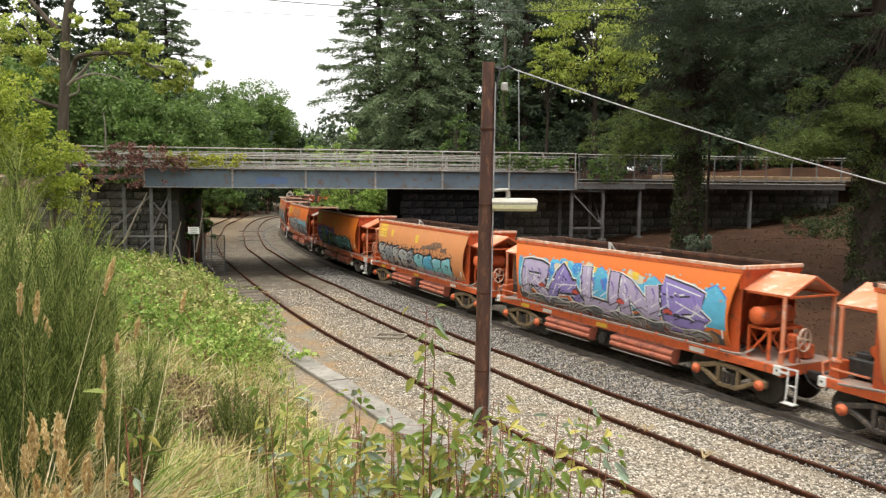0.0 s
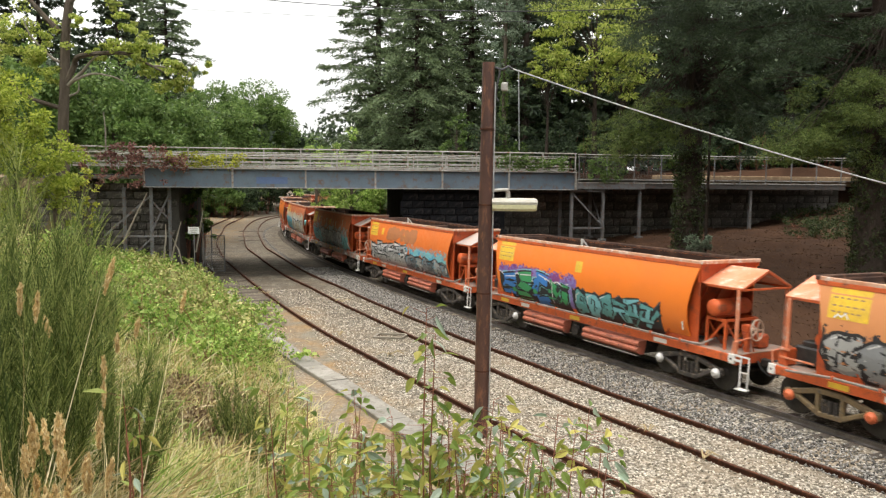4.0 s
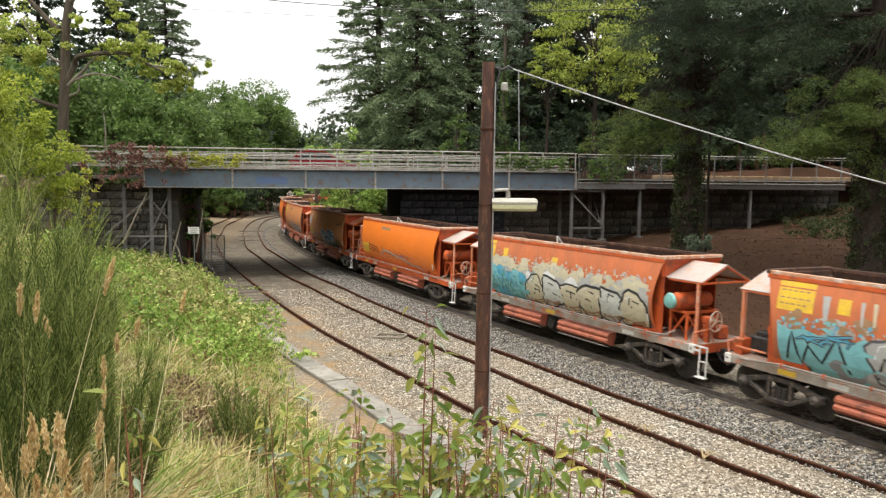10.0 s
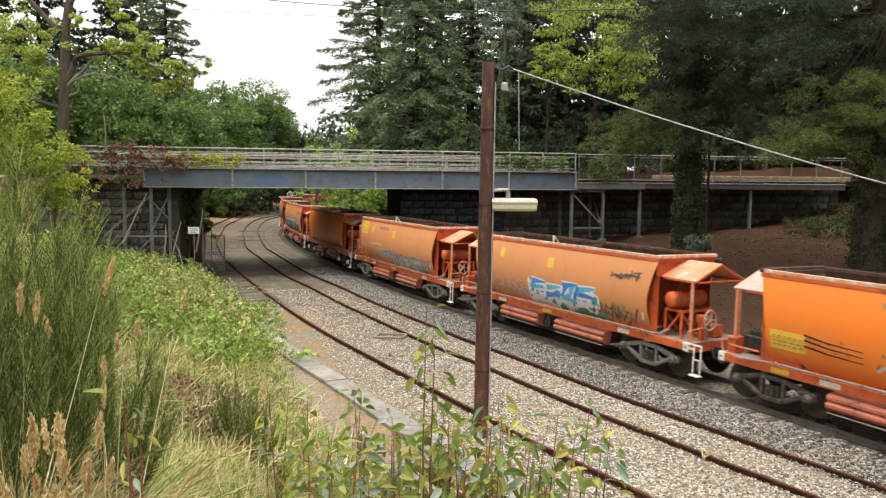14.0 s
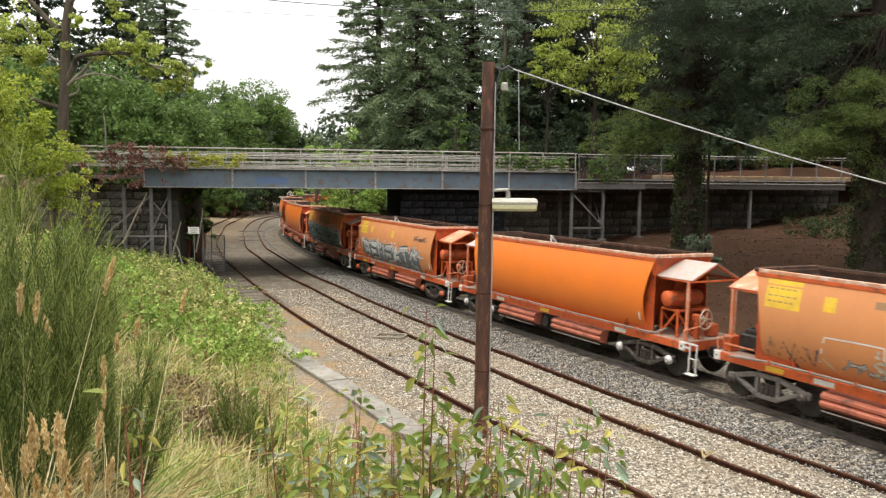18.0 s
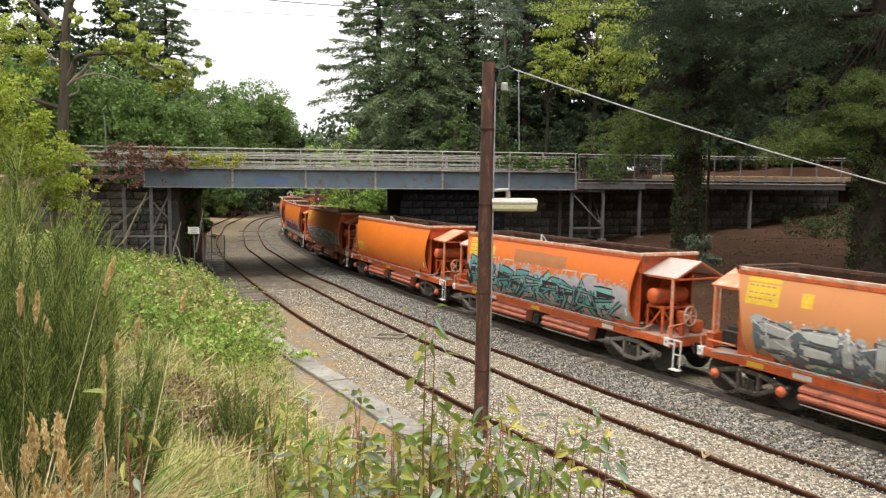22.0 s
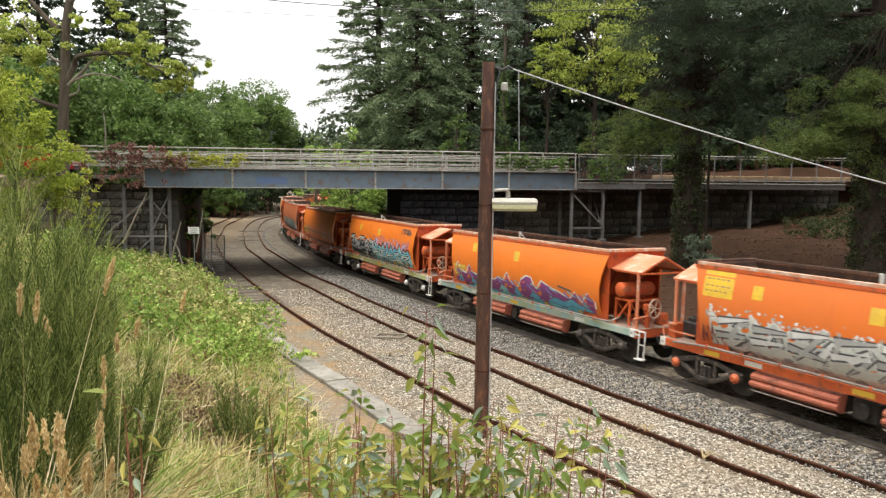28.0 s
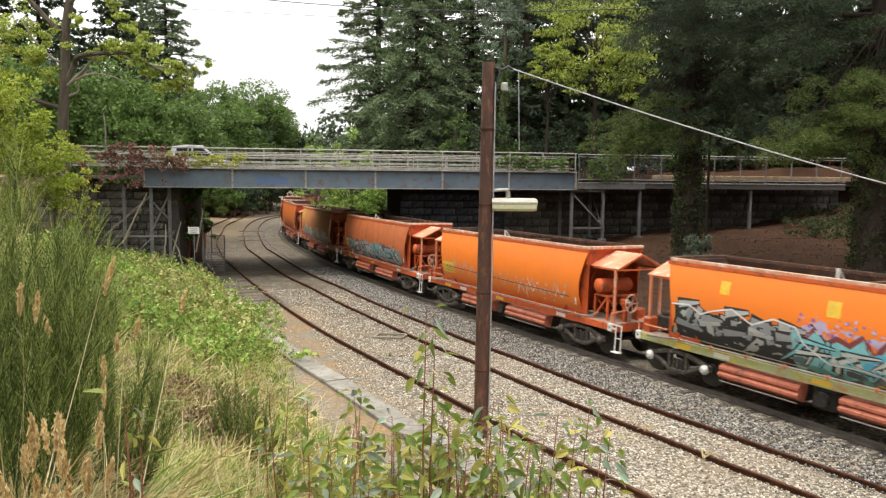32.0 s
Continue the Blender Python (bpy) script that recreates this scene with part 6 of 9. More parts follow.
def piece_cyangrey(p):
    p.haze(-4.2, 4.2, 0.5, 0.64, ["silver", "tan"], 40, 0.16)
    for i in range(14):
        u = -3.2 + i * 0.53 + p.r.uniform(-0.2, 0.2)
        p.begin("drip")
        p.stroke([(u, 0.86 - 0.1 * p.r.random()), (u + 0.03, 0.6 + 0.1 * p.r.random())], p.r.uniform(0.06, 0.2), p.r.choice(["cream", "tan", "cream", "silver"]), 0.5)
    p.begin("background")
    p.mass(-4.5, -2.0, 0.01, p.peaks(8, 0.42, 0.54), "cyan", None)
    p.mass(-2.0, 2.6, 0.01, p.peaks(12, 0.42, 0.56), "silver", None)
    p.mass(2.6, 4.55, 0.01, p.peaks(8, 0.38, 0.5), "cyan", None)
    p.mist(-4.5, 4.5, 0.4, 0.66, ["cyan", "silver", "sky"], 320)
    p.haze(-3.0, 3.0, 0.05, 0.4, ["grey", "silver", "cyan"], 60, 0.2)
    p.bubbles(-2.2, 3.0, 0.1, 0.54, 5, ["silver", "grey"], "dark", 0.06, "white", "grey")
    for k in range(4):
        p.scrawl(-4.3 + 2.2 * k, -2.2 + 2.2 * k, 0.08, 0.5, 7, "black", 0.06)
    p.wild(-3.9, -2.6, 0.38, 0.52, 2, ["sky"], "dark", 0.06, 0.05, 0.2)


def piece_cream(p):
    p.haze(-4.4, 4.5, 0.5, 0.66, ["cream", "silver", "cream"], 90, 0.18)
    p.mist(-4.5, 4.6, 0.55, 0.8, ["cream", "silver"], 320)
    p.begin("background")
    p.mass(-4.6, 4.55, 0.01, p.peaks(30, 0.5, 0.58), "silver", None)
    p.haze(-1.4, 4.5, 0.04, 0.5, ["silver", "cream", "white"], 70, 0.22)
    p.haze(-4.5, -1.6, 0.05, 0.5, ["sky", "cyan", "teal", "cyan"], 80, 0.2)
    p.mist(-4.4, -1.0, 0.1, 0.6, ["sky", "teal", "green"], 200)
    p.bubbles(-1.5, 4.4, 0.05, 0.5, 6, ["cream", "pale", "cream"], "black", 0.07, "white", "tan")
    for k in range(4):
        p.scrawl(-4.3 + 0.6 * k, -2.6 + 0.4 * k, 0.12, 0.46, 9, "teal" if k % 2 else "dark", 0.04)


def piece_scribble(p):
    p.begin("background")
    p.mass(-1.9, -0.7, 0.81, [0.87, 0.875, 0.865, 0.87], "tan", None)
    for v in (0.3, 0.36, 0.41):
        p.begin("scrawl")
        p.stroke([(-3.6, v + 0.03), (-3.0, v - 0.005), (-2.2, v - 0.02)], 0.05, "black", 0.4)
    p.scrawl(-3.6, -2.4, 0.28, 0.46, 9, "black", 0.02)
    for k in range(3):
        p.scrawl(-1.9, 1.8 + 0.4 * k, 0.2, 0.42, 26, ("maroon", "dark", "purple")[k], 0.03)
    p.scrawl(1.4, 3.4, 0.08, 0.22, 14, "dark", 0.03)
    p.begin("scrawl")
    p.stroke([(-1.9, 0.24), (-1.5, 0.36), (-0.8, 0.36), (0.2, 0.28), (1.2, 0.25), (2.0, 0.16), (2.8, 0.15), (3.3, 0.1)], 0.07, "silver")


def piece_blue(p):
    for k in range(3):
        p.scrawl(-4.65, -3.9, 0.45, 0.92, 14, "white", 0.03)
    p.mist(-4.6, -1.0, 0.06, 0.4, ["lilac", "tan", "silver"], 200)
    for k in range(3):
        p.scrawl(-4.4, -1.2, 0.08, 0.36, 18, ("lilac", "tan", "dark")[k], 0.04)
    p.begin("background")
    p.mass(-1.2, 2.6, 0.03, p.peaks(12, 0.34, 0.48), "white", None)
    p.wild(-1.1, 2.4, 0.08, 0.46, 4, ["blue", "sky"], "white", 0.26, 0.06, 0.4)
    p.haze(0.6, 3.0, 0.02, 0.12, ["green", "teal"], 20, 0.14)
    for k in range(3):
        p.scrawl(2.2, 4.4, 0.05, 0.36, 12, ("maroon", "green", "dark")[k], 0.07)
    p.wild(3.2, 4.4, 0.68, 0.8, 3, ["dark"], "dark", 0.04, 0.01, 0.2)


def piece_smear(p):
    p.begin("background")
    p.mass(-1.9, -0.7, 0.8, [0.87, 0.875, 0.865, 0.87], "tan", None)
    for k in range(3):
        p.scrawl(-4.5, -3.0, 0.1, 0.36, 10, ("maroon", "dark", "tan")[k], 0.05)
    p.begin("scrawl")
    p.stroke([(-3.1, 0.2), (-2.95, 0.46), (-2.2, 0.47), (-1.6, 0.47), (-1.6, 0.36)], 0.035, "white")
    p.stroke([(-3.0, 0.24), (-2.7, 0.1), (-2.5, 0.26)], 0.04, "cream")
    p.wild(-2.4, -1.2, 0.16, 0.28, 3, ["silver"], "dark", 0.05, 0.03, 0.2)
    p.wild(-1.4, -0.6, 0.24, 0.36, 2, ["sky", "cyan"], "blue", 0.08, 0.04, 0.2)
    p.mist(-1.8, 0.6, 0.05, 0.46, ["silver", "cream"], 240)
    p.begin("background")
    p.mass(-0.2, 4.1, 0.01, p.peaks(22, 0.24, 0.36), "silver", None)
    p.haze(0.0, 4.0, 0.02, 0.26, ["grey", "silver", "pale"], 60, 0.13)
    p.mist(-0.4, 4.4, 0.2, 0.42, ["silver", "tan", "grey"], 260)
    for k in range(3):
        p.scrawl(-0.3, 4.3, 0.08, 0.36, 18, ("dark", "maroon", "grey")[k], 0.03)
    p.begin("scrawl")
    p.stroke([(0.2, 0.14), (0.4, 0.3), (0.7, 0.24), (1.1, 0.36), (1.0, 0.18), (1.3, 0.1)], 0.045, "black")


def piece_greyteal(p):
    p.haze(-4.2, 3.3, 0.3, 0.5, ["silver", "grey"], 50, 0.15)
    p.mist(-4.3, 3.6, 0.35, 0.6, ["silver", "white"], 220)
    p.begin("background")
    p.mass(-4.3, 3.4, 0.02, p.peaks(26, 0.36, 0.5), "slate", "white", 0.035)
    p.letters(-4.1, 3.2, 0.1, 0.48, 7, ["silver", "pale", "silver"], "dark", None, 0.06, 0.26, "white", [0, 6, 5, 6, 2, 7, 9])
    p.haze(-4.2, 3.0, 0.02, 0.14, ["teal", "slate", "tan"], 40, 0.13)
    p.scrawl(-4.0, 3.3, 0.06, 0.3, 24, "dark", 0.025)
    p.wild(2.8, 4.2, 0.68, 0.8, 3, ["dark"], "dark", 0.03, 0.01, 0.2)
    p.wild(2.7, 3.9, 0.36, 0.46, 3, ["white"], "silver", 0.04, 0.01, 0.2)


def piece_tealblack(p):
    p.begin("background")
    p.mass(-1.4, 1.6, 0.66, [0.86, 0.85, 0.86, 0.84, 0.85], "scuff", None)
    p.mass(-4.7, 4.6, 0.01, p.peaks(24, 0.5, 0.6), "mauve", None)
    p.haze(-4.6, 4.5, 0.05, 0.56, ["mauve", "silver", "mauve"], 60, 0.2)
    p.mist(-4.7, 4.7, 0.48, 0.68, ["silver", "mauve"], 260)
    p.letters(-4.5, 4.1, 0.05, 0.54, 8, ["teal", "mint", "teal"], "black", None, 0.1, 0.2, None, [8, 2, 0, 6, 10, 8, 2, 6])
    p.wild(-4.5, 4.0, 0.04, 0.5, 9, ["black", "mint", "teal"], "black", 0.1, 0.08, 0.6, "inner_line")
    for u in (-3.4, -2.2, 1.4, 2.4):
        p.begin("outline")
        p.stroke([(u, 0.56), (u + 0.1, 0.66), (u + 0.8, 0.67), (u + 0.8, 0.58)], 0.045, "cream")


def piece_greywhite(p):
    p.begin("background")
    p.mass(-4.3, 4.4, 0.02, p.peaks(28, 0.38, 0.54), "pale", "white", 0.05)
    p.mist(-4.4, 4.5, 0.36, 0.6, ["silver", "white"], 260)
    p.wild(-4.2, 4.3, 0.06, 0.46, 8, ["white", "silver"], "dark", 0.2, 0.05, 0.5)
    p.haze(-4.3, 4.3, 0.02, 0.1, ["silver", "grey"], 40, 0.12)
    p.scrawl(-4.6, -3.8, 0.06, 0.36, 10, "maroon", 0.06)


def piece_violet(p):
    crown = [0.3, 0.48, 0.34, 0.3, 0.46, 0.34, 0.32, 0.42, 0.5, 0.33, 0.3, 0.36, 0.32, 0.46, 0.3, 0.24, 0.4, 0.47, 0.46, 0.3, 0.44, 0.4, 0.36, 0.34, 0.3, 0.26, 0.38, 0.24, 0.4, 0.3]
    p.begin("background")
    p.mass(-4.5, 4.4, 0.01, crown, "plum", "white", 0.055)
    p.stroke([(-4.5, 0.04), (4.4, 0.04)], 0.16, "sky")
    for u in (-4.3, -3.3, -2.2, -1.2, -0.2, 0.8, 1.9, 2.9, 3.7):
        p.begin("letter")
        w = p.r.uniform(0.5, 0.8)
        p.mass(u, u + w, 0.05, [0.14, 0.26, 0.2, 0.1], p.r.choice(["sky", "cyan", "sky"]), None)
        p.stroke([(u, 0.34), (u + w * 0.5, 0.24), (u + w * 0.4, 0.1)], 0.09, "violet", 0.4)
        p.stroke([(u + 0.2, 0.36), (u + w, 0.3)], 0.05, "cyan", 0.4)
    p.begin("letter")
    p.mass(1.9, 4.2, 0.1, [0.16, 0.24, 0.2, 0.27, 0.2, 0.16], "sky", "plum", 0.05)
    p.haze(-3.2, 3.6, 0.01, 0.07, ["cyan", "sky", "yellow"], 50, 0.09)
    p.begin("outline")
    p.stroke([(-4.4 + 0.45 * i, 0.24 + 0.03 * math.sin(i * 1.9)) for i in range(20)], 0.025, "dark")
    p.stroke([(-4.4 + 0.45 * i, 0.12 + 0.03 * math.sin(i * 2.3)) for i in range(20)], 0.02, "dark")
    p.stroke([(2.6, 0.42), (3.3, 0.38)], 0.06, "dark")


def piece_greycyan(p):
    p.haze(-0.6, 3.8, 0.44, 0.56, ["lilac"], 22, 0.1)
    p.mist(-0.8, 4.2, 0.42, 0.68, ["lilac", "purple"], 160)
    p.begin("background")
    p.mass(-4.5, -0.5, 0.01, p.peaks(18, 0.4, 0.52), "black", None)
    p.wild(-4.5, -0.6, 0.04, 0.5, 5, ["silver", "grey"], "black", 0.27, 0.1, 0.5)
    p.begin("background")
    p.mass(-0.9, 4.4, 0.01, p.peaks(20, 0.36, 0.54), "cyan", "maroon", 0.13)
    p.mass(-0.7, 4.3, 0.01, p.peaks(22, 0.08, 0.2), "slate", None)
    p.haze(-0.8, 4.3, 0.01, 0.16, ["teal", "dark", "yellow", "slate"], 60, 0.12)
    p.haze(0.2, 4.2, 0.22, 0.38, ["cyan", "sky", "pale"], 40, 0.14)
    p.wild(-0.9, 4.2, 0.12, 0.44, 5, ["cyan", "pale"], "black", 0.13, 0.06, 0.6)
    p.begin("outline")
    p.stroke([(-4.6, 0.5), (-4.0, 0.52), (-3.6, 0.44), (-3.2, 0.5), (-2.6, 0.56), (-2.0, 0.44), (-1.4, 0.54), (-0.8, 0.5), (-0.6, 0.36), (0.0, 0.2), (0.8, 0.22), (1.6, 0.16), (2.6, 0.2), (3.6, 0.1), (4.3, 0.12)], 0.04, "white")
    p.stroke([(-4.4, 0.1), (-0.6, 0.08)], 0.04, "white")
    p.wild(3.3, 4.4, 0.78, 0.9, 3, ["dark"], "dark", 0.05, 0.01, 0.2)


def piece_white_scrawl(p):
    p.scrawl(-4.3, 4.2, 0.2, 0.5, 34, "silver", 0.05)
    p.scrawl(1.0, 4.2, 0.1, 0.5, 12, "white", 0.04)
    p.stroke([(-4.2, 0.36), (4.2, 0.3)], 0.03, "dark")


def piece_dark(p):
    p.haze(-4.2, 4.0, 0.04, 0.4, ["dark", "grey", "teal"], 90, 0.24)
    p.letters(-4.0, 3.8, 0.08, 0.4, 8, ["grey", "silver"], "black", None, 0.2, 0.22)


def piece_pale(p):
    p.haze(-4.3, 4.3, 0.04, 0.36, ["silver", "white", "cream"], 110, 0.26)
    p.scrawl(-4.2, 4.0, 0.06, 0.4, 26, "grey", 0.06)


WAGONS = [  # paint, spray piece, panels, hub caps, label
    ("faded", piece_smear, BIG, "hub_orange", "faded orange hopper wagon with grey smeared lettering"),
    ("orange", piece_purple, [], "hub_orange", "orange hopper wagon covered in purple and blue lettering"),
    ("faded", piece_faces, BIG + SMALL, "hub_orange", "tan-orange hopper wagon with grey and teal lettering"),
    ("bright", piece_bluegreen, BIG + SMALL[1:], "hub_white", "bright orange hopper wagon with blue and green lettering"),
    ("orange", piece_silver, BIG + SMALL, "cast", "orange hopper wagon with silver lettering along its foot"),
    ("rusty", piece_cyangrey, BIG + SMALL, "cast", "rusty orange hopper wagon with grey and cyan lettering"),
    ("rusty", piece_cream, BIG + SMALL, "cast", "rust-brown hopper wagon with cream and cyan lettering"),
    ("bright", piece_scribble, LOW, "cast", "bright orange hopper wagon with dark scribbles"),
    ("faded", piece_blue, LOW + SMALL, "cast", "faded orange hopper wagon with a blue tag"),
    ("faded", piece_smear, BIG + SMALL, "cast", "faded tan hopper wagon with grey smeared lettering"),
    ("bright", None, LOW, "hub_white", "clean bright orange hopper wagon with white axle caps"),
    ("faded", piece_greyteal, BIG + SMALL, "hub_orange", "faded orange hopper wagon with grey block lettering"),
    ("orange", piece_tealblack, BIG + SMALL, "cast", "orange hopper wagon with spiky teal and black lettering"),
    ("bright", None, LOW, "hub_orange", "clean orange hopper wagon"),
    ("orange", piece_greywhite, BIG + SMALL, "hub_orange", "orange hopper wagon with grey and white lettering"),
    ("bright", piece_violet, LOW + SMALL, "cast", "bright orange hopper wagon with violet and white lettering"),
    ("bright", piece_greycyan, LOW + SMALL, "hub_white", "bright orange hopper wagon with grey and cyan lettering"),
    ("bright", piece_white_scrawl, LOW, "cast", "bright orange hopper wagon with white scrawl"),
    ("sooty", piece_dark, LOW, "cast", "sooty orange hopper wagon with dark lettering"),
    ("faded", piece_pale, BIG, "cast", "faded orange hopper wagon with pale lettering"),
    ("orange", None, LOW, "cast", "plain orange steel hopper wagon without lettering"),
    ("orange", piece_dark, BIG, "cast", "orange hopper wagon with dark lettering"),
    ("faded", piece_pale, BIG, "cast", "faded hopper wagon with pale lettering"),
]
SILLS = {5: "sill_pale", 6: "sill_pale", 15: "sill_cyan", 16: "sill_lime"}  # sills that were painted over
FRAMES = {1: "ochre_cast", 2: "ochre_cast", 8: "pale_cast", 9: "pale_cast", 12: "pale_cast"}
master = build_wagon()
train = []
for k in range(len(WAGONS)):
    place = wagon_frame((k - 10) * PITCH_WAGON - travelled(0.0))
    train.append(copy_thing(master, place) if k else master)
    train[-1].matrix_basis = place
for k, (wagon, (coat, piece, panels, hub, label)) in enumerate(zip(train, WAGONS)):
    tagged(wagon, label)
    repaint(wagon, "side_sheet", WAGON_PAINT[coat])
    if k in (4, 5, 6, 7, 10, 12):
        repaint(wagon, "shelter_roof", MAT["grey_roof"])
    if k == 6:
        repaint(wagon, "air_tank", MAT["orange_part"])
        part("tank_end", Shape().tube([(5.28, -1.23, 2.2), (5.28, -1.2, 2.2), (5.28, -1.13, 2.2)], [0.06, 0.185, 0.225], 18), MAT["teal"], wagon, "teal-painted tank end", smooth=True)
    if k in SILLS:
        repaint(wagon, "side_sill", MAT[SILLS[k]])
    for bg in wagon.children:
        if bg.name.startswith("bogie"):
            if k in FRAMES:
                repaint(bg, "side_frame", MAT[FRAMES[k]])
            for o in bg.children:
                if o.name.startswith("axle_cap"):
                    o.material_slots[0].link = "OBJECT"
                    o.material_slots[0].material = MAT[hub]
    if piece:
        sp = SprayPiece(40 + k)
        piece(sp)
        sp.apply(wagon)
    yellow_panels(wagon, panels)


# ---- motion ----
TIMES = [i * 0.5 for i in range(65)]


def motions():
    spin = {}
    steps = [i / 10 for i in range(321)]
    turns = [(t, pose(0, 0, 0) @ Matrix.Rotation((travelled(t) - travelled(0)) / 0.46, 4, "Y")) for t in steps]
    for k, wagon in enumerate(train):
        centre = [(k - 10) * PITCH_WAGON - travelled(t) for t in TIMES]
        frames = [wagon_frame(s) for s in centre]
        walk(wagon, list(zip(TIMES, frames)))
        for bg in wagon.children:
            if not bg.name.startswith("bogie"):
                continue
            x = bg.matrix_basis.translation.x
            rows = []
            for t, s, fr in zip(TIMES, centre, frames):
                d = fr.to_3x3() @ Vector((1, 0, 0))
                turn = line_heading(s - x) - math.atan2(d.y, d.x)
                turn = (turn + math.pi) % (2 * math.pi) - math.pi
                rows.append((t, Matrix.Translation((x, 0, 0)) @ Matrix.Rotation(turn, 4, "Z")))
            walk(bg, rows)
            for ws in bg.children:
                if ws.name.startswith("wheelset"):
                    base = Matrix.Translation(ws.matrix_basis.translation)
                    walk(ws, [(t, base @ m) for t, m in turns])
    for car, keys in CARS:
        walk(car, [(t, Matrix.Translation(br(a, 4.4, Z_TOP - 0.34)) @ BR_TURN) for t, a in keys])



# ---- plants ----
def unit(v):
    return v / np.maximum(np.linalg.norm(v, axis=1, keepdims=True), 1e-6)


def leaf_cloud(name, at, way, length, width, mat, seed, spread=0.6, fold=0.0):
    """Pointed four-cornered leaves at places `at`, lying roughly along `way`."""
    r = np.random.RandomState(seed)
    n = len(at)
    d = unit(way + spread * r.normal(size=(n, 3)))
    side = unit(np.cross(d, r.normal(size=(n, 3))))
    L = (length * r.uniform(0.6, 1.3, (n, 1)))
    W = (width * r.uniform(0.7, 1.25, (n, 1)))
    v = np.stack([at - d * L / 2, at + side * W / 2 - d * L * 0.08, at + d * L / 2, at - side * W / 2 - d * L * 0.08], 1)
    f = np.arange(4 * n).reshape(n, 4)
    return cloud_mesh(name, v.reshape(-1, 3), f, mat)


def clump_points(centres, radii, per, seed, flat=0.7):
    r = np.random.RandomState(seed)
    c, q = np.repeat(centres, per, 0), np.repeat(radii, per)[:, None]
    o = unit(r.normal(size=(len(c), 3))) * r.uniform(0.25, 1.0, (len(c), 1)) ** 0.6
    o[:, 2] *= flat
    return c + o * q, o


def broadleaf(x, y, height, radius, low, leaf, seed, label, leaves=9000, size=0.22, bark="bark", trunk=None, clumps=90, category="tree", name="tree", lean=(0, 0), flat=0.7):
    """Tapered trunk, forking limbs and a ragged crown of leaf clumps at the limb ends."""
    rr = random.Random(seed)
    z0 = ground_z(x, y) - 0.15
    tr = thing(name, (x, y, z0), label, category)
    tr_r = trunk or height * 0.018
    wood = Shape()
    top = Vector((lean[0], lean[1], height * 0.82))
    spine = [Vector((lean[0] * t + rr.uniform(-0.12, 0.12) * (t > 0), lean[1] * t + rr.uniform(-0.12, 0.12) * (t > 0), height * 0.82 * t)) for t in (0, 0.15, 0.3, 0.5, 0.7, 0.85, 1.0)]
    wood.tube(spine, [tr_r * f for f in (1.35, 1.0, 0.9, 0.72, 0.5, 0.32, 0.12)], 9)
    cents, rads = [], []
    mid = Vector((lean[0] * 0.8, lean[1] * 0.8, (low + height) / 2))
    half = (height - low) / 2
    for i in range(clumps):
        a, b = rr.uniform(0, 2 * math.pi), math.acos(rr.uniform(-0.9, 1))
        f = rr.uniform(0.45, 1.0) * rr.choice((0.8, 1.0, 1.0, 1.12))
        cents.append(mid + Vector((radius * f * math.sin(b) * math.cos(a), radius * f * math.sin(b) * math.sin(a), half * f * math.cos(b))))
        rads.append(radius * rr.uniform(0.14, 0.3))
    for c in cents[:: max(1, clumps // 22)]:
        k = min(0.95, max(0.35, (c.z / height) * 0.85))
        s = spine[0].lerp(top, k)
        s = Vector((lean[0] * k, lean[1] * k, height * 0.82 * k))
        m = s.lerp(c, 0.5) + Vector((rr.uniform(-0.3, 0.3), rr.uniform(-0.3, 0.3), rr.uniform(0.0, 0.5)))
        wood.tube([s, m, c], [tr_r * 0.18, tr_r * 0.12, tr_r * 0.04], 6)
    part("trunk", wood, MAT[bark], tr, smooth=True)
    at, o = clump_points(np.array([tuple(c) for c in cents]), np.array(rads), max(4, leaves // clumps), seed, flat)
    part("crown", leaf_cloud("crown", at, o * 0.5 + np.array([0, 0, -0.25]), size, size * 0.55, MAT[leaf], seed, 0.8), None, tr)
    return tr


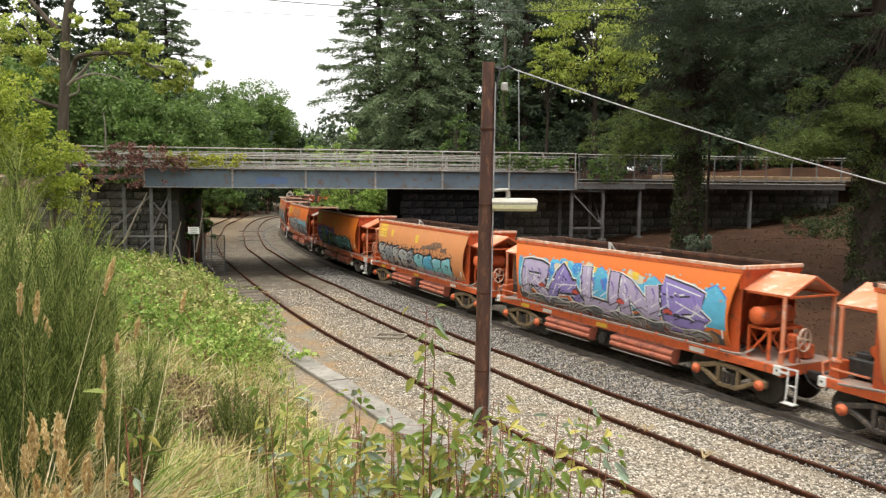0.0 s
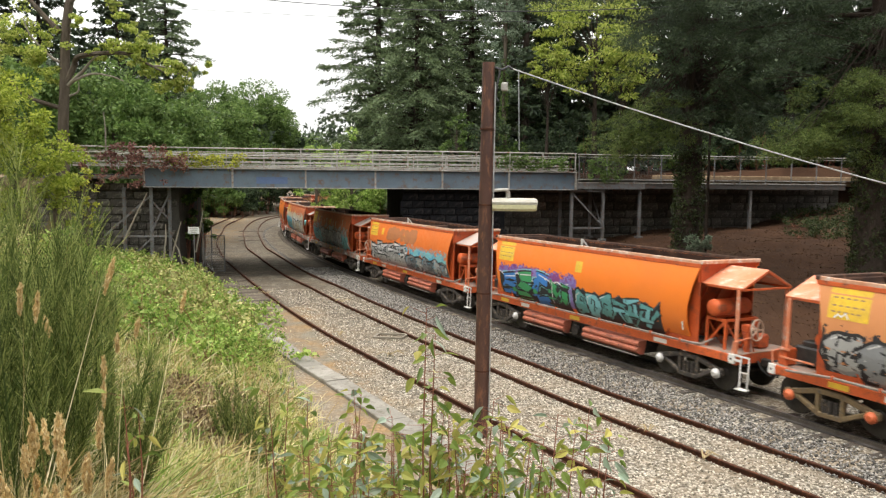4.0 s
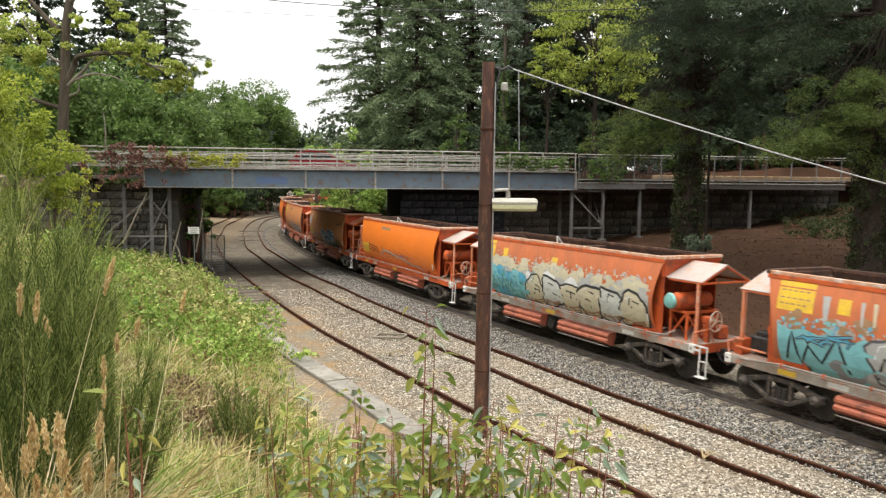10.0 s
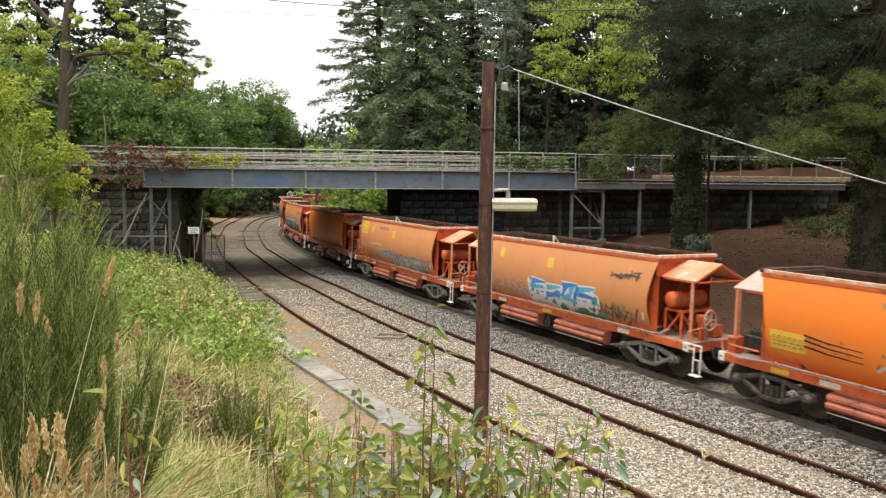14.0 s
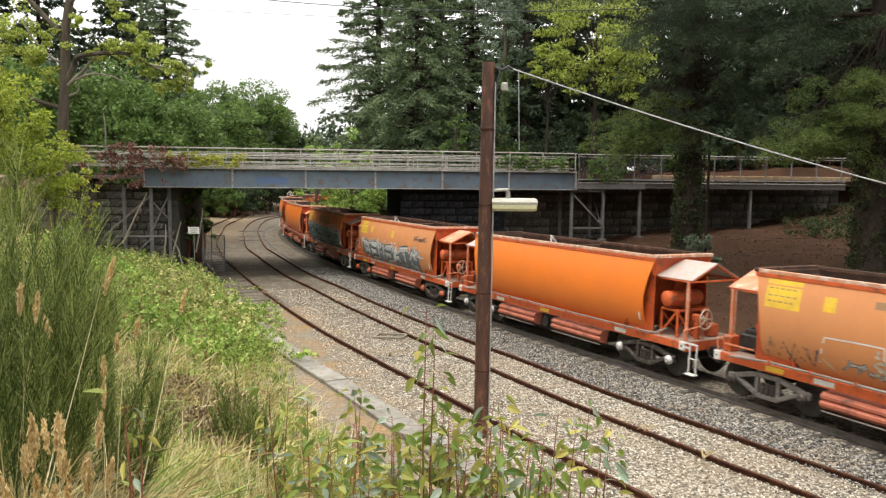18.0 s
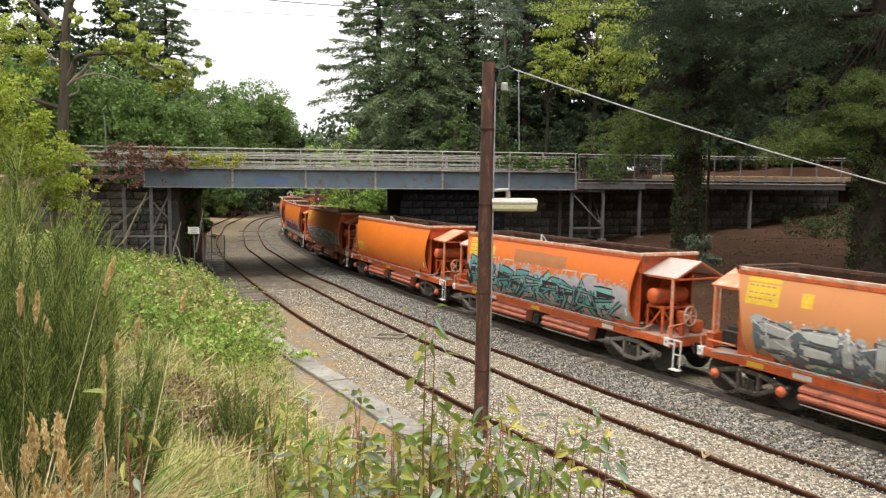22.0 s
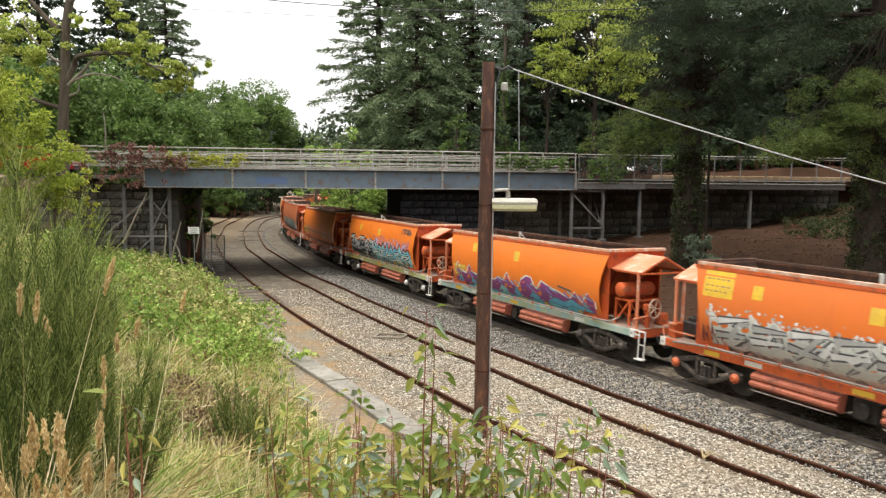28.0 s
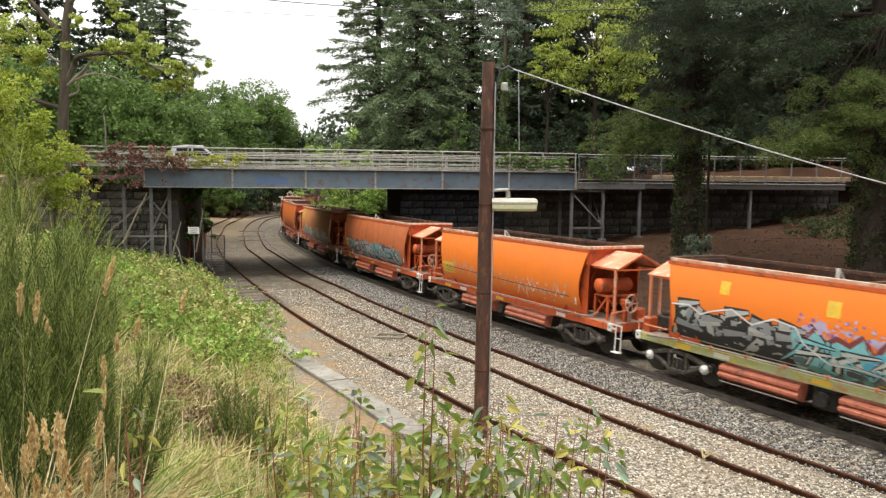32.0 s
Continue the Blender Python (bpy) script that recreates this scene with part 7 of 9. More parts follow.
def conifer(x, y, height, radius, low, leaf, seed, label, size=0.3, per=34, whorls=26, droop=0.25, lift=0.1, bark="bark_dark", thin=0.32, name="conifer"):
    """Straight trunk, whorls of boughs that shorten upwards, each with a flat fan of twigs set with needles."""
    rr, r = random.Random(seed), np.random.RandomState(seed)
    z0 = ground_z(x, y) - 0.15
    tr = thing(name, (x, y, z0), label, "tree")
    wood = Shape().tube([(0, 0, 0), (0, 0, height * 0.3), (0.05, 0, height * 0.7), (0, 0.05, height)], [height * 0.017, height * 0.013, height * 0.007, 0.02], 9)
    boughs = Shape()
    at, way = [], []
    row = np.linspace(0.1, 1.0, 8)
    for w in range(whorls):
        f = (w + rr.uniform(-0.3, 0.3)) / whorls
        reach = radius * (1 - f) ** 0.72 * rr.uniform(0.72, 1.15) + 0.25
        n = rr.randint(5, 7)
        a0 = rr.uniform(0, 6.28)
        for i in range(n):
            a = a0 + i * 2 * math.pi / n + rr.uniform(-0.25, 0.25)
            L = reach * rr.choice((0.5, 0.8, 0.95, 1.0, 1.18)) * rr.uniform(0.85, 1.1)
            z = low + (height - low) * min(0.99, f + rr.uniform(-0.6, 0.6) / whorls)
            dr = droop * rr.uniform(0.6, 1.5)
            pts = [Vector((math.cos(a) * L * t, math.sin(a) * L * t, z + L * (lift * t - dr * t * t))) for t in (0, 0.35, 0.7, 1.0)]
            boughs.tube(pts, [0.045 * height / 20 + 0.01 * L, 0.03 * height / 20, 0.018, 0.006], 5, False)
            m = max(3, int(per * (0.35 + 0.65 * L / radius) / 8))
            t = r.uniform(0.12, 1.0, m) ** 0.75
            yaw = a + np.where(r.rand(m) < 0.5, -1, 1) * r.uniform(0.35, 1.15, m)
            ln = 0.3 * L * (1.12 - t) * r.uniform(0.7, 1.25, m) + 0.3
            dirs = np.stack([np.cos(yaw), np.sin(yaw), r.uniform(-0.55, 0.2, m) - 0.4 * droop], 1)
            root = np.stack([math.cos(a) * L * t, math.sin(a) * L * t, z + L * (lift * t - dr * t * t) + r.normal(size=m) * 0.05], 1)
            q = root[:, None] + dirs[:, None] * (ln[:, None] * row)[..., None]
            q[..., 2] -= 0.25 * droop * (ln[:, None] * row) ** 2
            at.append(q.reshape(-1, 3) + r.normal(size=(m * 8, 3)) * 0.05 * size / 0.3)
            way.append(np.repeat(dirs, 8, 0))
    part("trunk", wood, MAT[bark], tr, smooth=True)
    tagged(part("branchwork", boughs, MAT[bark], tr, smooth=True), kind="stuff")
    part("crown", leaf_cloud("crown", np.concatenate(at), np.concatenate(way), size, size * thin, MAT[leaf], seed, 0.5), None, tr)
    return tr


def smooth_way(pts, n=6):
    """A smooth curve through points of three numbers."""
    p = [Vector(q) for q in pts]
    out = []
    for i in range(len(p) - 1):
        p0, p1, p2, p3 = p[max(i - 1, 0)], p[i], p[i + 1], p[min(i + 2, len(p) - 1)]
        for k in range(n):
            t = k / n
            out.append(0.5 * ((2 * p1) + (p2 - p0) * t + (2 * p0 - 5 * p1 + 4 * p2 - p3) * t * t + (3 * p1 - p0 - 3 * p2 + p3) * t ** 3))
    return out + [p[-1]]


def at_px(px, d):
    return (px - 784) / 1340 * d


def top_z(py, d):
    return 5.55 + (317 - py) / 1340 * d


# left of the line, behind and beside the bridge
lx0 = at_px(117, 39)
lt = thing("tree", (lx0, 39, ground_z(lx0, 39) - 0.15), "tall broadleaf tree with bare grey limbs and lime leaves", "tree")
lz = lt.location


def in_tree(a, b, n=0.0):
    return Vector((at_px(a, 39) - lz.x, n, top_z(b, 39) - lz.z))


trunk_way = smooth_way([(0, 0, 0), in_tree(116, 260), in_tree(122, 160), in_tree(127, 70), in_tree(138, 0), in_tree(146, -90), in_tree(150, -180)], 4)
part("trunk", Shape().tube(trunk_way, [0.27 * (1 - 0.5 * i / (len(trunk_way) - 1)) + 0.02 for i in range(len(trunk_way))], 12), MAT["bark"], lt, smooth=True)
rr = random.Random(8)
for pts, r_ in (([(124, 158), (140, 128), (155, 112), (207, 106), (249, 110), (275, 124), (311, 142)], 0.17), ([(128, 160), (155, 137), (176, 117), (190, 110)], 0.11), ([(130, 156), (171, 141), (205, 144), (233, 154)], 0.08), ([(118, 70), (88, 36), (62, 0), (50, -40)], 0.17), ([(116, 120), (104, 113), (73, 78), (64, 50)], 0.09), ([(116, 200), (60, 180), (26, 145), (8, 109)], 0.12), ([(130, 178), (148, 171), (151, 154)], 0.07), ([(280, 125), (300, 128), (332, 140), (357, 117)], 0.06), ([(138, 20), (175, -10), (230, -30)], 0.12), ([(140, -20), (90, -70), (60, -120)], 0.12), ([(140, -40), (190, -90), (220, -140)], 0.1)):
    pp = smooth_way([in_tree(a, b, -0.15 * i + rr.uniform(-0.1, 0.1)) for i, (a, b) in enumerate(pts)], 5)
    part("limb", Shape().tube(pp, [r_ * (1 - 0.75 * i / (len(pp) - 1)) for i in range(len(pp))], 8), MAT["bark_pale"] if r_ < 0.12 else MAT["bark"], lt, "bare arching limb", smooth=True)
extra = []
# clumps at negative heights are out of view, added for the shade they cast
for cpx, cpy, cr in ((165, 104, 0.55), (205, 96, 0.6), (235, 92, 0.7), (262, 100, 0.7), (290, 118, 0.8), (318, 134, 0.7), (338, 118, 0.5), (270, 132, 0.7), (300, 152, 0.7), (322, 160, 0.5), (240, 70, 0.6), (215, 22, 0.5), (222, 50, 0.5), (60, 62, 1.0), (22, 48, 1.2), (78, 92, 0.8), (84, 120, 0.8), (40, 98, 1.0), (10, 88, 1.0), (96, 140, 0.7), (52, 130, 0.9), (148, 50, 0.4), (60, -60, 1.6), (150, -120, 1.8), (220, -140, 1.4), (100, -180, 1.8), (170, -190, 1.8), (230, -40, 0.9), (20, -40, 1.2)):
    for _ in range(7):
        extra.append((at_px(cpx, 38.5) - lz.x + rr.gauss(0, 0.6) * cr, rr.uniform(-1.2, 1.0), top_z(cpy, 38.5) - lz.z + rr.gauss(0, 0.42) * cr, cr * rr.uniform(0.25, 0.55)))
ex = np.array(extra)
at, o = clump_points(ex[:, :3], ex[:, 3], 48, 5, 0.6)
part("crown", leaf_cloud("crown", at, o * 0.4 + np.array([0, 0, -0.3]), 0.2, 0.12, MAT["l_maple"], 6, 0.8), None, lt)
for px, d, ty, r_, low, leaf, sd, lab in ((30, 30, 150, 2.3, 0.6, "l_lime", 12, "lime-green shrubby tree on the bank"), (-40, 26, 90, 2.2, 0.6, "l_lime", 13, "lime-green shrubby tree on the bank"), (98, 33, 196, 1.5, 0.5, "l_lime", 14, "yellow-green young tree beside the bridge"), (150, 35, 268, 0.8, 0.4, "l_yellow", 15, "slim yellowing young tree beside the bridge")):
    broadleaf(at_px(px, d), d, top_z(ty, d) - ground_z(at_px(px, d), d), r_, low, leaf, sd, lab, int(1500 * r_ * r_), 0.15, trunk=0.08, clumps=46)
for px, d, ty, r_, leaf, sd in ((205, 58, 120, 5.0, "l_green", 21), (285, 64, 150, 5.0, "l_green", 22), (370, 114, 150, 7.6, "l_green", 23), (448, 128, 142, 7.8, "l_green", 24), (400, 122, 168, 7.0, "l_green", 25), (505, 140, 222, 4.2, "l_green", 26), (548, 152, 238, 4.5, "l_bright", 27), (318, 67, 190, 3.8, "l_green", 28), (250, 54, 190, 3.4, "l_green", 29), (130, 62, 100, 5.0, "l_dark", 30), (478, 134, 180, 6.0, "l_green", 31), (60, 55, 90, 5.0, "l_green", 32), (330, 90, 160, 5.5, "l_green", 33)):
    gx0, gy0 = at_px(px, d), d
    hh = top_z(ty, d) - ground_z(gx0, gy0)
    broadleaf(gx0, gy0, hh, r_, max(1.0, hh * 0.16), leaf, sd, "dense dark green broadleaf tree behind the bridge" if leaf != "l_bright" else "small bright green tree far behind the bridge", 16000 if d < 100 else 30000, 0.34 if d < 100 else 0.4, clumps=150 if d < 100 else 110)
conifer(at_px(300, 80), 80, 27, 6.2, 6, "l_conifer", 41, "tall layered conifer behind the broadleaf trees", 0.42, 200, 30, 0.12, 0.05, thin=0.3)
conifer(at_px(258, 84), 84, 29, 6.5, 6, "l_conifer", 45, "tall layered conifer behind the broadleaf trees", 0.5, 130, 26, 0.12, 0.05)
conifer(at_px(215, 74), 74, 26, 6.0, 6, "l_dark", 42, "tall dark conifer behind the broadleaf trees", 0.55, 150, 26, 0.15, 0.05)
conifer(at_px(80, 70), 70, 26, 6.0, 6, "l_dark", 43, "tall dark conifer on the wooded bank", 0.6, 140, 24, 0.15, 0.05)
conifer(at_px(-20, 66), 66, 24, 6.0, 5, "l_dark", 44, "tall dark conifer on the wooded bank", 0.6, 140, 24, 0.15, 0.05)

# middle: big conifers, a poplar, a maple
conifer(at_px(668, 74), 74, 28, 7.0, 2.0, "l_conifer", 51, "tall blue-green conifer with layered boughs behind the bridge", 0.36, 420, 36, 0.12, 0.08, thin=0.26)
conifer(at_px(735, 64), 64, 22, 6.2, 1.0, "l_conifer", 52, "broad blue-green conifer with drooping sprays", 0.32, 460, 38, 0.42, 0.15, thin=0.26)
conifer(at_px(830, 70), 70, 26, 5.6, 1.0, "l_conifer", 53, "tall blue-green conifer behind the bridge", 0.36, 360, 34, 0.25, 0.1, thin=0.26)
conifer(at_px(775, 82), 82, 30, 6.0, 3.0, "l_dark", 54, "tall dark conifer in the wood behind", 0.7, 90, 28, 0.2, 0.1)
broadleaf(at_px(622, 57), 57, top_z(212, 57) - ground_z(at_px(622, 57), 57), 1.9, 1.0, "l_bright", 55, "bright green shrub behind the railing", 3500, 0.2, clumps=45)
broadleaf(at_px(560, 60), 60, top_z(236, 60) - ground_z(at_px(560, 60), 60), 1.6, 0.5, "l_bright", 56, "bright green shrub behind the railing", 2500, 0.2, clumps=35)
broadleaf(at_px(805, 57), 57, top_z(190, 57) - ground_z(at_px(805, 57), 57), 1.5, 0.5, "l_green", 57, "slim green shrub behind the railing", 2500, 0.2, clumps=35)
pop = broadleaf(at_px(890, 56), 56, 25, 2.0, 6.0, "l_grey", 58, "slender grey-green poplar column", 20000, 0.17, clumps=220, trunk=0.16)
ivy_c = np.array([(rr.uniform(-0.25, 0.25), rr.uniform(-0.25, 0.25), z) for z in np.arange(0.5, 9, 0.14)])
at, o = clump_points(ivy_c, np.full(len(ivy_c), 0.34), 40, 3, 1.0)
part("ivy", leaf_cloud("ivy", at, o, 0.13, 0.1, MAT["l_green"], 4), None, pop)
broadleaf(at_px(1045, 55), 55, top_z(-60, 55) - ground_z(at_px(1045, 55), 55), 4.9, 5.6, "l_maple", 59, "maple with lime-green leaves among dark pines", 9500, 0.24, "bark_dark", 0.2, 70, flat=0.4)
broadleaf(at_px(1092, 54), 54, top_z(70, 54) - ground_z(at_px(1092, 54), 54), 2.4, 5.6, "l_maple", 60, "young maple with lime-green leaves", 2600, 0.24, "bark_dark", 0.12, 30, flat=0.4)
broadleaf(at_px(965, 54), 54, top_z(70, 54) - ground_z(at_px(965, 54), 54), 1.9, 6.2, "l_maple", 61, "young maple with lime-green leaves", 1900, 0.24, "bark_dark", 0.12, 26, flat=0.4)

# right: dark pine wood
for i, (px, d, r_) in enumerate(((925, 66, 4.5), (985, 72, 5.0), (1065, 70, 5.0), (1130, 66, 5.0), (1190, 74, 5.5), (1255, 64, 5.0), (1320, 70, 5.5), (1385, 62, 5.0), (1450, 68, 5.5), (1520, 62, 5.0), (1590, 60, 5.0), (1660, 58, 5.0), (1000, 88, 6.0), (1100, 90, 6.0), (1200, 92, 6.0), (1300, 88, 6.0), (1400, 86, 6.0), (1500, 84, 6.0), (1610, 80, 6.0), (900, 92, 6.0))):
    conifer(at_px(px, d), d, 25 + (i * 7 % 5), r_, 0.5 if d > 80 else 1.5 + i % 3, "l_dark", 70 + i, "tall dark pine in the wood beside the road", 0.75, 85, 26, 0.22, 0.1)


def pine(x, y, height, trunk, low, seed, label, boughs, clump, leaf="l_dark", ivy=0.0, reach=6.0, per=420):
    """A big near pine: bare straight trunk, heavy crooked boughs and tufts of long needles."""
    rr = random.Random(seed)
    z0 = ground_z(x, y) - 0.2
    tr = thing("pine_tree", (x, y, z0), label, "tree")
    wood = Shape().tube([(0, 0, 0), (0.03, 0, 0.6), (0.05, 0.05, height * 0.3), (-0.05, 0, height * 0.65), (0, 0, height)], [trunk * 1.35, trunk, trunk * 0.85, trunk * 0.55, 0.05], 14)
    cents = []
    for i in range(boughs):
        f = i / boughs
        z = low + (height - low) * f * 0.95
        a = rr.uniform(0, 6.28)
        L = reach * (1 - 0.6 * f) * rr.uniform(0.6, 1.1)
        p = [Vector((0, 0, z))]
        for t in (0.25, 0.5, 0.75, 1.0):
            p.append(Vector((math.cos(a) * L * t + rr.uniform(-0.2, 0.2), math.sin(a) * L * t + rr.uniform(-0.2, 0.2), z + 0.5 * t - L * 0.16 * t * t + rr.uniform(-0.15, 0.15))))
        wood.tube(p, [0.11, 0.085, 0.06, 0.04, 0.015], 6)
        for k in range(2, 5):
            for _ in range(3):
                c = p[k] + Vector((rr.uniform(-0.9, 0.9), rr.uniform(-0.9, 0.9), rr.uniform(-0.5, 0.25)))
                cents.append(c[:])
                wood.tube([p[k], p[k].lerp(c, 0.6), c], [0.025, 0.015, 0.006], 4, False)
    part("trunk", wood, MAT["bark_dark"], tr, smooth=True)
    at, o = clump_points(np.array(cents), np.full(len(cents), clump), per, seed, 0.5)
    part("crown", leaf_cloud("crown", at, o + np.array([0, 0, -0.2]), 0.16, 0.03, MAT[leaf], seed, 1.0), None, tr)
    if ivy:
        c = np.array([(trunk * 0.95 * math.cos(b), trunk * 0.95 * math.sin(b), z) for z in np.arange(0.2, ivy, 0.12) for b in [rr.uniform(0, 6.28) for _ in range(8)]])
        at, o = clump_points(c, np.full(len(c), 0.24), 16, seed + 1, 1.0)
        part("ivy", leaf_cloud("ivy", at, o, 0.11, 0.09, MAT["l_ivy"], seed), None, tr)
    return tr


pine(at_px(1216, 36), 36, 21, 0.62, 12.0, 91, "large pine with an ivy-clad trunk on the earth bank", 34, 1.0, "l_dark", 6.5, 8.0, 300)
pine(at_px(1548, 29), 29, 20, 0.8, 10.5, 92, "massive dark pine trunk with thin ivy on the earth bank", 30, 0.8, "l_dark", 7.0, 7.5, 460)


def hanging_bough(px, py, d, seed, label, spread=(1.6, 1.0, 0.55), count=34, leaf="l_olive", root=None):
    """A leafy pine bough that reaches in from the trunk beside it."""
    rr = random.Random(seed)
    x, z = at_px(px, d), top_z(py, d)
    b = thing("pine_bough", (x, d, z), label, "branch")
    cents, wood = [], Shape()
    start = Vector(root) - Vector((x, d, z))
    for i in range(count):
        c = Vector((rr.gauss(0, spread[0] * 0.5), rr.gauss(0, spread[1] * 0.5), rr.gauss(0, spread[2] * 0.5)))
        cents.append(c[:])
        if i % 3 == 0:
            start = Vector(root) - Vector((x, d, z)) + Vector((0, 0, rr.uniform(-1.2, 3.5)))
            wood.tube([start, start.lerp(c, 0.5) + Vector((0, 0, 0.25)), c], [0.05, 0.03, 0.006], 5)
    part("branch", wood, MAT["bark_dark"], b, smooth=True)
    at, o = clump_points(np.array(cents), np.full(count, 0.46), 340, seed, 0.6)
    part("needles", leaf_cloud("needles", at, o + np.array([0, 0, 0.15]), 0.12, 0.024, MAT[leaf], seed, 0.9), None, b)


r2 = (at_px(1548, 29), 29, top_z(150, 29))
hanging_bough(1455, 215, 27.5, 101, "olive-green pine bough beside the massive trunk", (2.2, 1.4, 1.3), 46, root=r2)
hanging_bough(1530, 165, 27, 102, "olive-green pine bough beside the massive trunk", (1.6, 1.4, 1.2), 34, root=r2)
hanging_bough(1420, 255, 27.5, 103, "olive-green pine bough beside the massive trunk", (1.6, 1.2, 0.6), 26, root=r2)
r1 = (at_px(1216, 36), 36, top_z(170, 36))
hanging_bough(1145, 215, 35, 104, "olive-green pine bough beside the ivy-clad trunk", (2.0, 1.4, 1.3), 44, root=r1)
hanging_bough(1100, 245, 35, 105, "olive-green pine bough beside the ivy-clad trunk", (1.4, 1.2, 0.7), 26, root=r1)
hanging_bough(1290, 190, 34, 106, "dark pine bough beside the ivy-clad trunk", (3.0, 1.6, 2.0), 50, "l_dark", r1)
hanging_bough(1215, 60, 34, 107, "dark pine bough high over the bank", (2.6, 1.6, 1.6), 50, "l_dark", r1)
hanging_bough(1330, 80, 32, 108, "dark pine bough high over the bank", (3.2, 1.6, 1.8), 60, "l_dark", r1)
hanging_bough(1440, 60, 28, 109, "dark pine bough high over the bank", (2.6, 1.6, 1.6), 50, "l_dark", r2)


def thicket(name, spots, leaf, seed, label, per=260, size=0.14, category="shrub", kind=""):
    """A low sprawling shrub: leaf clumps on thin arching canes. spots: x, y, height, radius."""
    rr = random.Random(seed)
    x0, y0 = spots[0][0], spots[0][1]
    base = Vector((x0, y0, ground_z(x0, y0)))
    b = thing(name, base, label, category, kind=kind)
    cents, rads, canes = [], [], Shape()
    for x, y, h, r_ in spots:
        z = ground_z(x, y)
        for i in range(7):
            c = Vector((x + rr.gauss(0, r_ * 0.5), y + rr.gauss(0, r_ * 0.5), 0))
            c.z = ground_z(c.x, c.y) + h * rr.uniform(0.25, 1.0)
            cents.append((c - base)[:])
            rads.append(r_ * rr.uniform(0.3, 0.5))
            f = Vector((x, y, z)) - base
            canes.tube([f, f.lerp(c - base, 0.5) + Vector((0, 0, 0.2 * h)), c - base], [0.014, 0.01, 0.004], 4)
    tagged(part("cane", canes, MAT["stem_red"], b), kind="stuff")
    at, o = clump_points(np.array(cents), np.array(rads), per // 7 + 1, seed, 0.75)
    part("leaves", leaf_cloud("leaves", at, o * 0.6 + np.array([0, 0, 0.1]), size, size * 0.7, MAT[leaf], seed, 0.7), None, b)


def patch(points, n, h, r_, seed):
    rr = random.Random(seed)
    out = []
    for _ in range(n):
        a, b = rr.choice(points), rr.choice(points)
        t = rr.random() * 0.5
        out.append((a[0] + (b[0] - a[0]) * t + rr.uniform(-0.6, 0.6), a[1] + (b[1] - a[1]) * t + rr.uniform(-0.6, 0.6), h * rr.uniform(0.6, 1.15), r_ * rr.uniform(0.7, 1.2)))
    return out


# brambles along the foot of the near bank
def bramble(x, y, seed, label):
    """A tangle of arching canes with leaves along them, over a low leafy heart."""
    rr, r = random.Random(seed), np.random.RandomState(seed)
    base = Vector((x, y, ground_z(x, y)))
    b = thing("bramble", base, label, "shrub")
    canes, at, way = Shape(), [], []
    tall = rr.choice((0.5, 0.65, 0.8, 1.0)) * (0.62 if y > 28 else 0.9)
    leaf, size = rr.choice(("l_bright", "l_bright", "l_bright", "l_nettle", "l_bright")), rr.choice((0.11, 0.13, 0.15))
    for i in range(60):
        fx, fy = rr.gauss(0, 0.75), rr.gauss(0, 0.75)
        a, L, hi = rr.uniform(0, 6.28), rr.uniform(0.5, 1.5), tall * rr.uniform(0.35, 1.25) * rr.choice((0.5, 0.8, 1.0, 1.4))
        pts = []
        for t in (0.0, 0.3, 0.6, 0.85, 1.0):
            qx, qy = x + fx + math.cos(a) * L * t, y + fy + math.sin(a) * L * t
            z = ground_z(qx, qy) + hi * math.sin(min(1.0, t * 1.25) * 2.1)
            pts.append(Vector((qx, qy, z)) - base)
        canes.tube(pts, [0.009, 0.008, 0.006, 0.004, 0.002], 4, False)
        for _ in range(34):
            t = rr.uniform(0.1, 1.0) * 4
            k = min(3, int(t))
            p = pts[k].lerp(pts[k + 1], t - k)
            at.append((p.x + rr.gauss(0, 0.07), p.y + rr.gauss(0, 0.07), p.z + rr.gauss(0, 0.06)))
            way.append((math.cos(a) * 0.5 + rr.gauss(0, 0.4), math.sin(a) * 0.5 + rr.gauss(0, 0.4), rr.uniform(-0.3, 0.3)))
    tagged(part("cane", canes, MAT["stem_red"], b), kind="stuff")
    part("leaves", leaf_cloud("leaves", np.array(at), np.array(way), size, size * 0.68, MAT[leaf], seed, 0.5), None, b)


for i, (x, y) in enumerate(((-8.6, 27.5), (-9.6, 30.0), (-11.0, 33.0), (-12.6, 36.0), (-14.4, 39.0), (-8.0, 24.8), (-9.9, 26.2), (-11.8, 29.5), (-7.0, 22.6), (-13.5, 33), (-16.2, 41.5), (-15.5, 36.5), (-6.6, 20.4), (-8.4, 21.6), (-17.8, 41.8), (-10.0, 22.5))):
    bramble(x, y, 200 + i, "tangled bright green bramble on the bank")
    bramble(x + 0.9 * math.sin(i * 2.4), y + 1.1 * math.cos(i * 1.7), 1200 + i, "tangled bright green bramble on the bank")
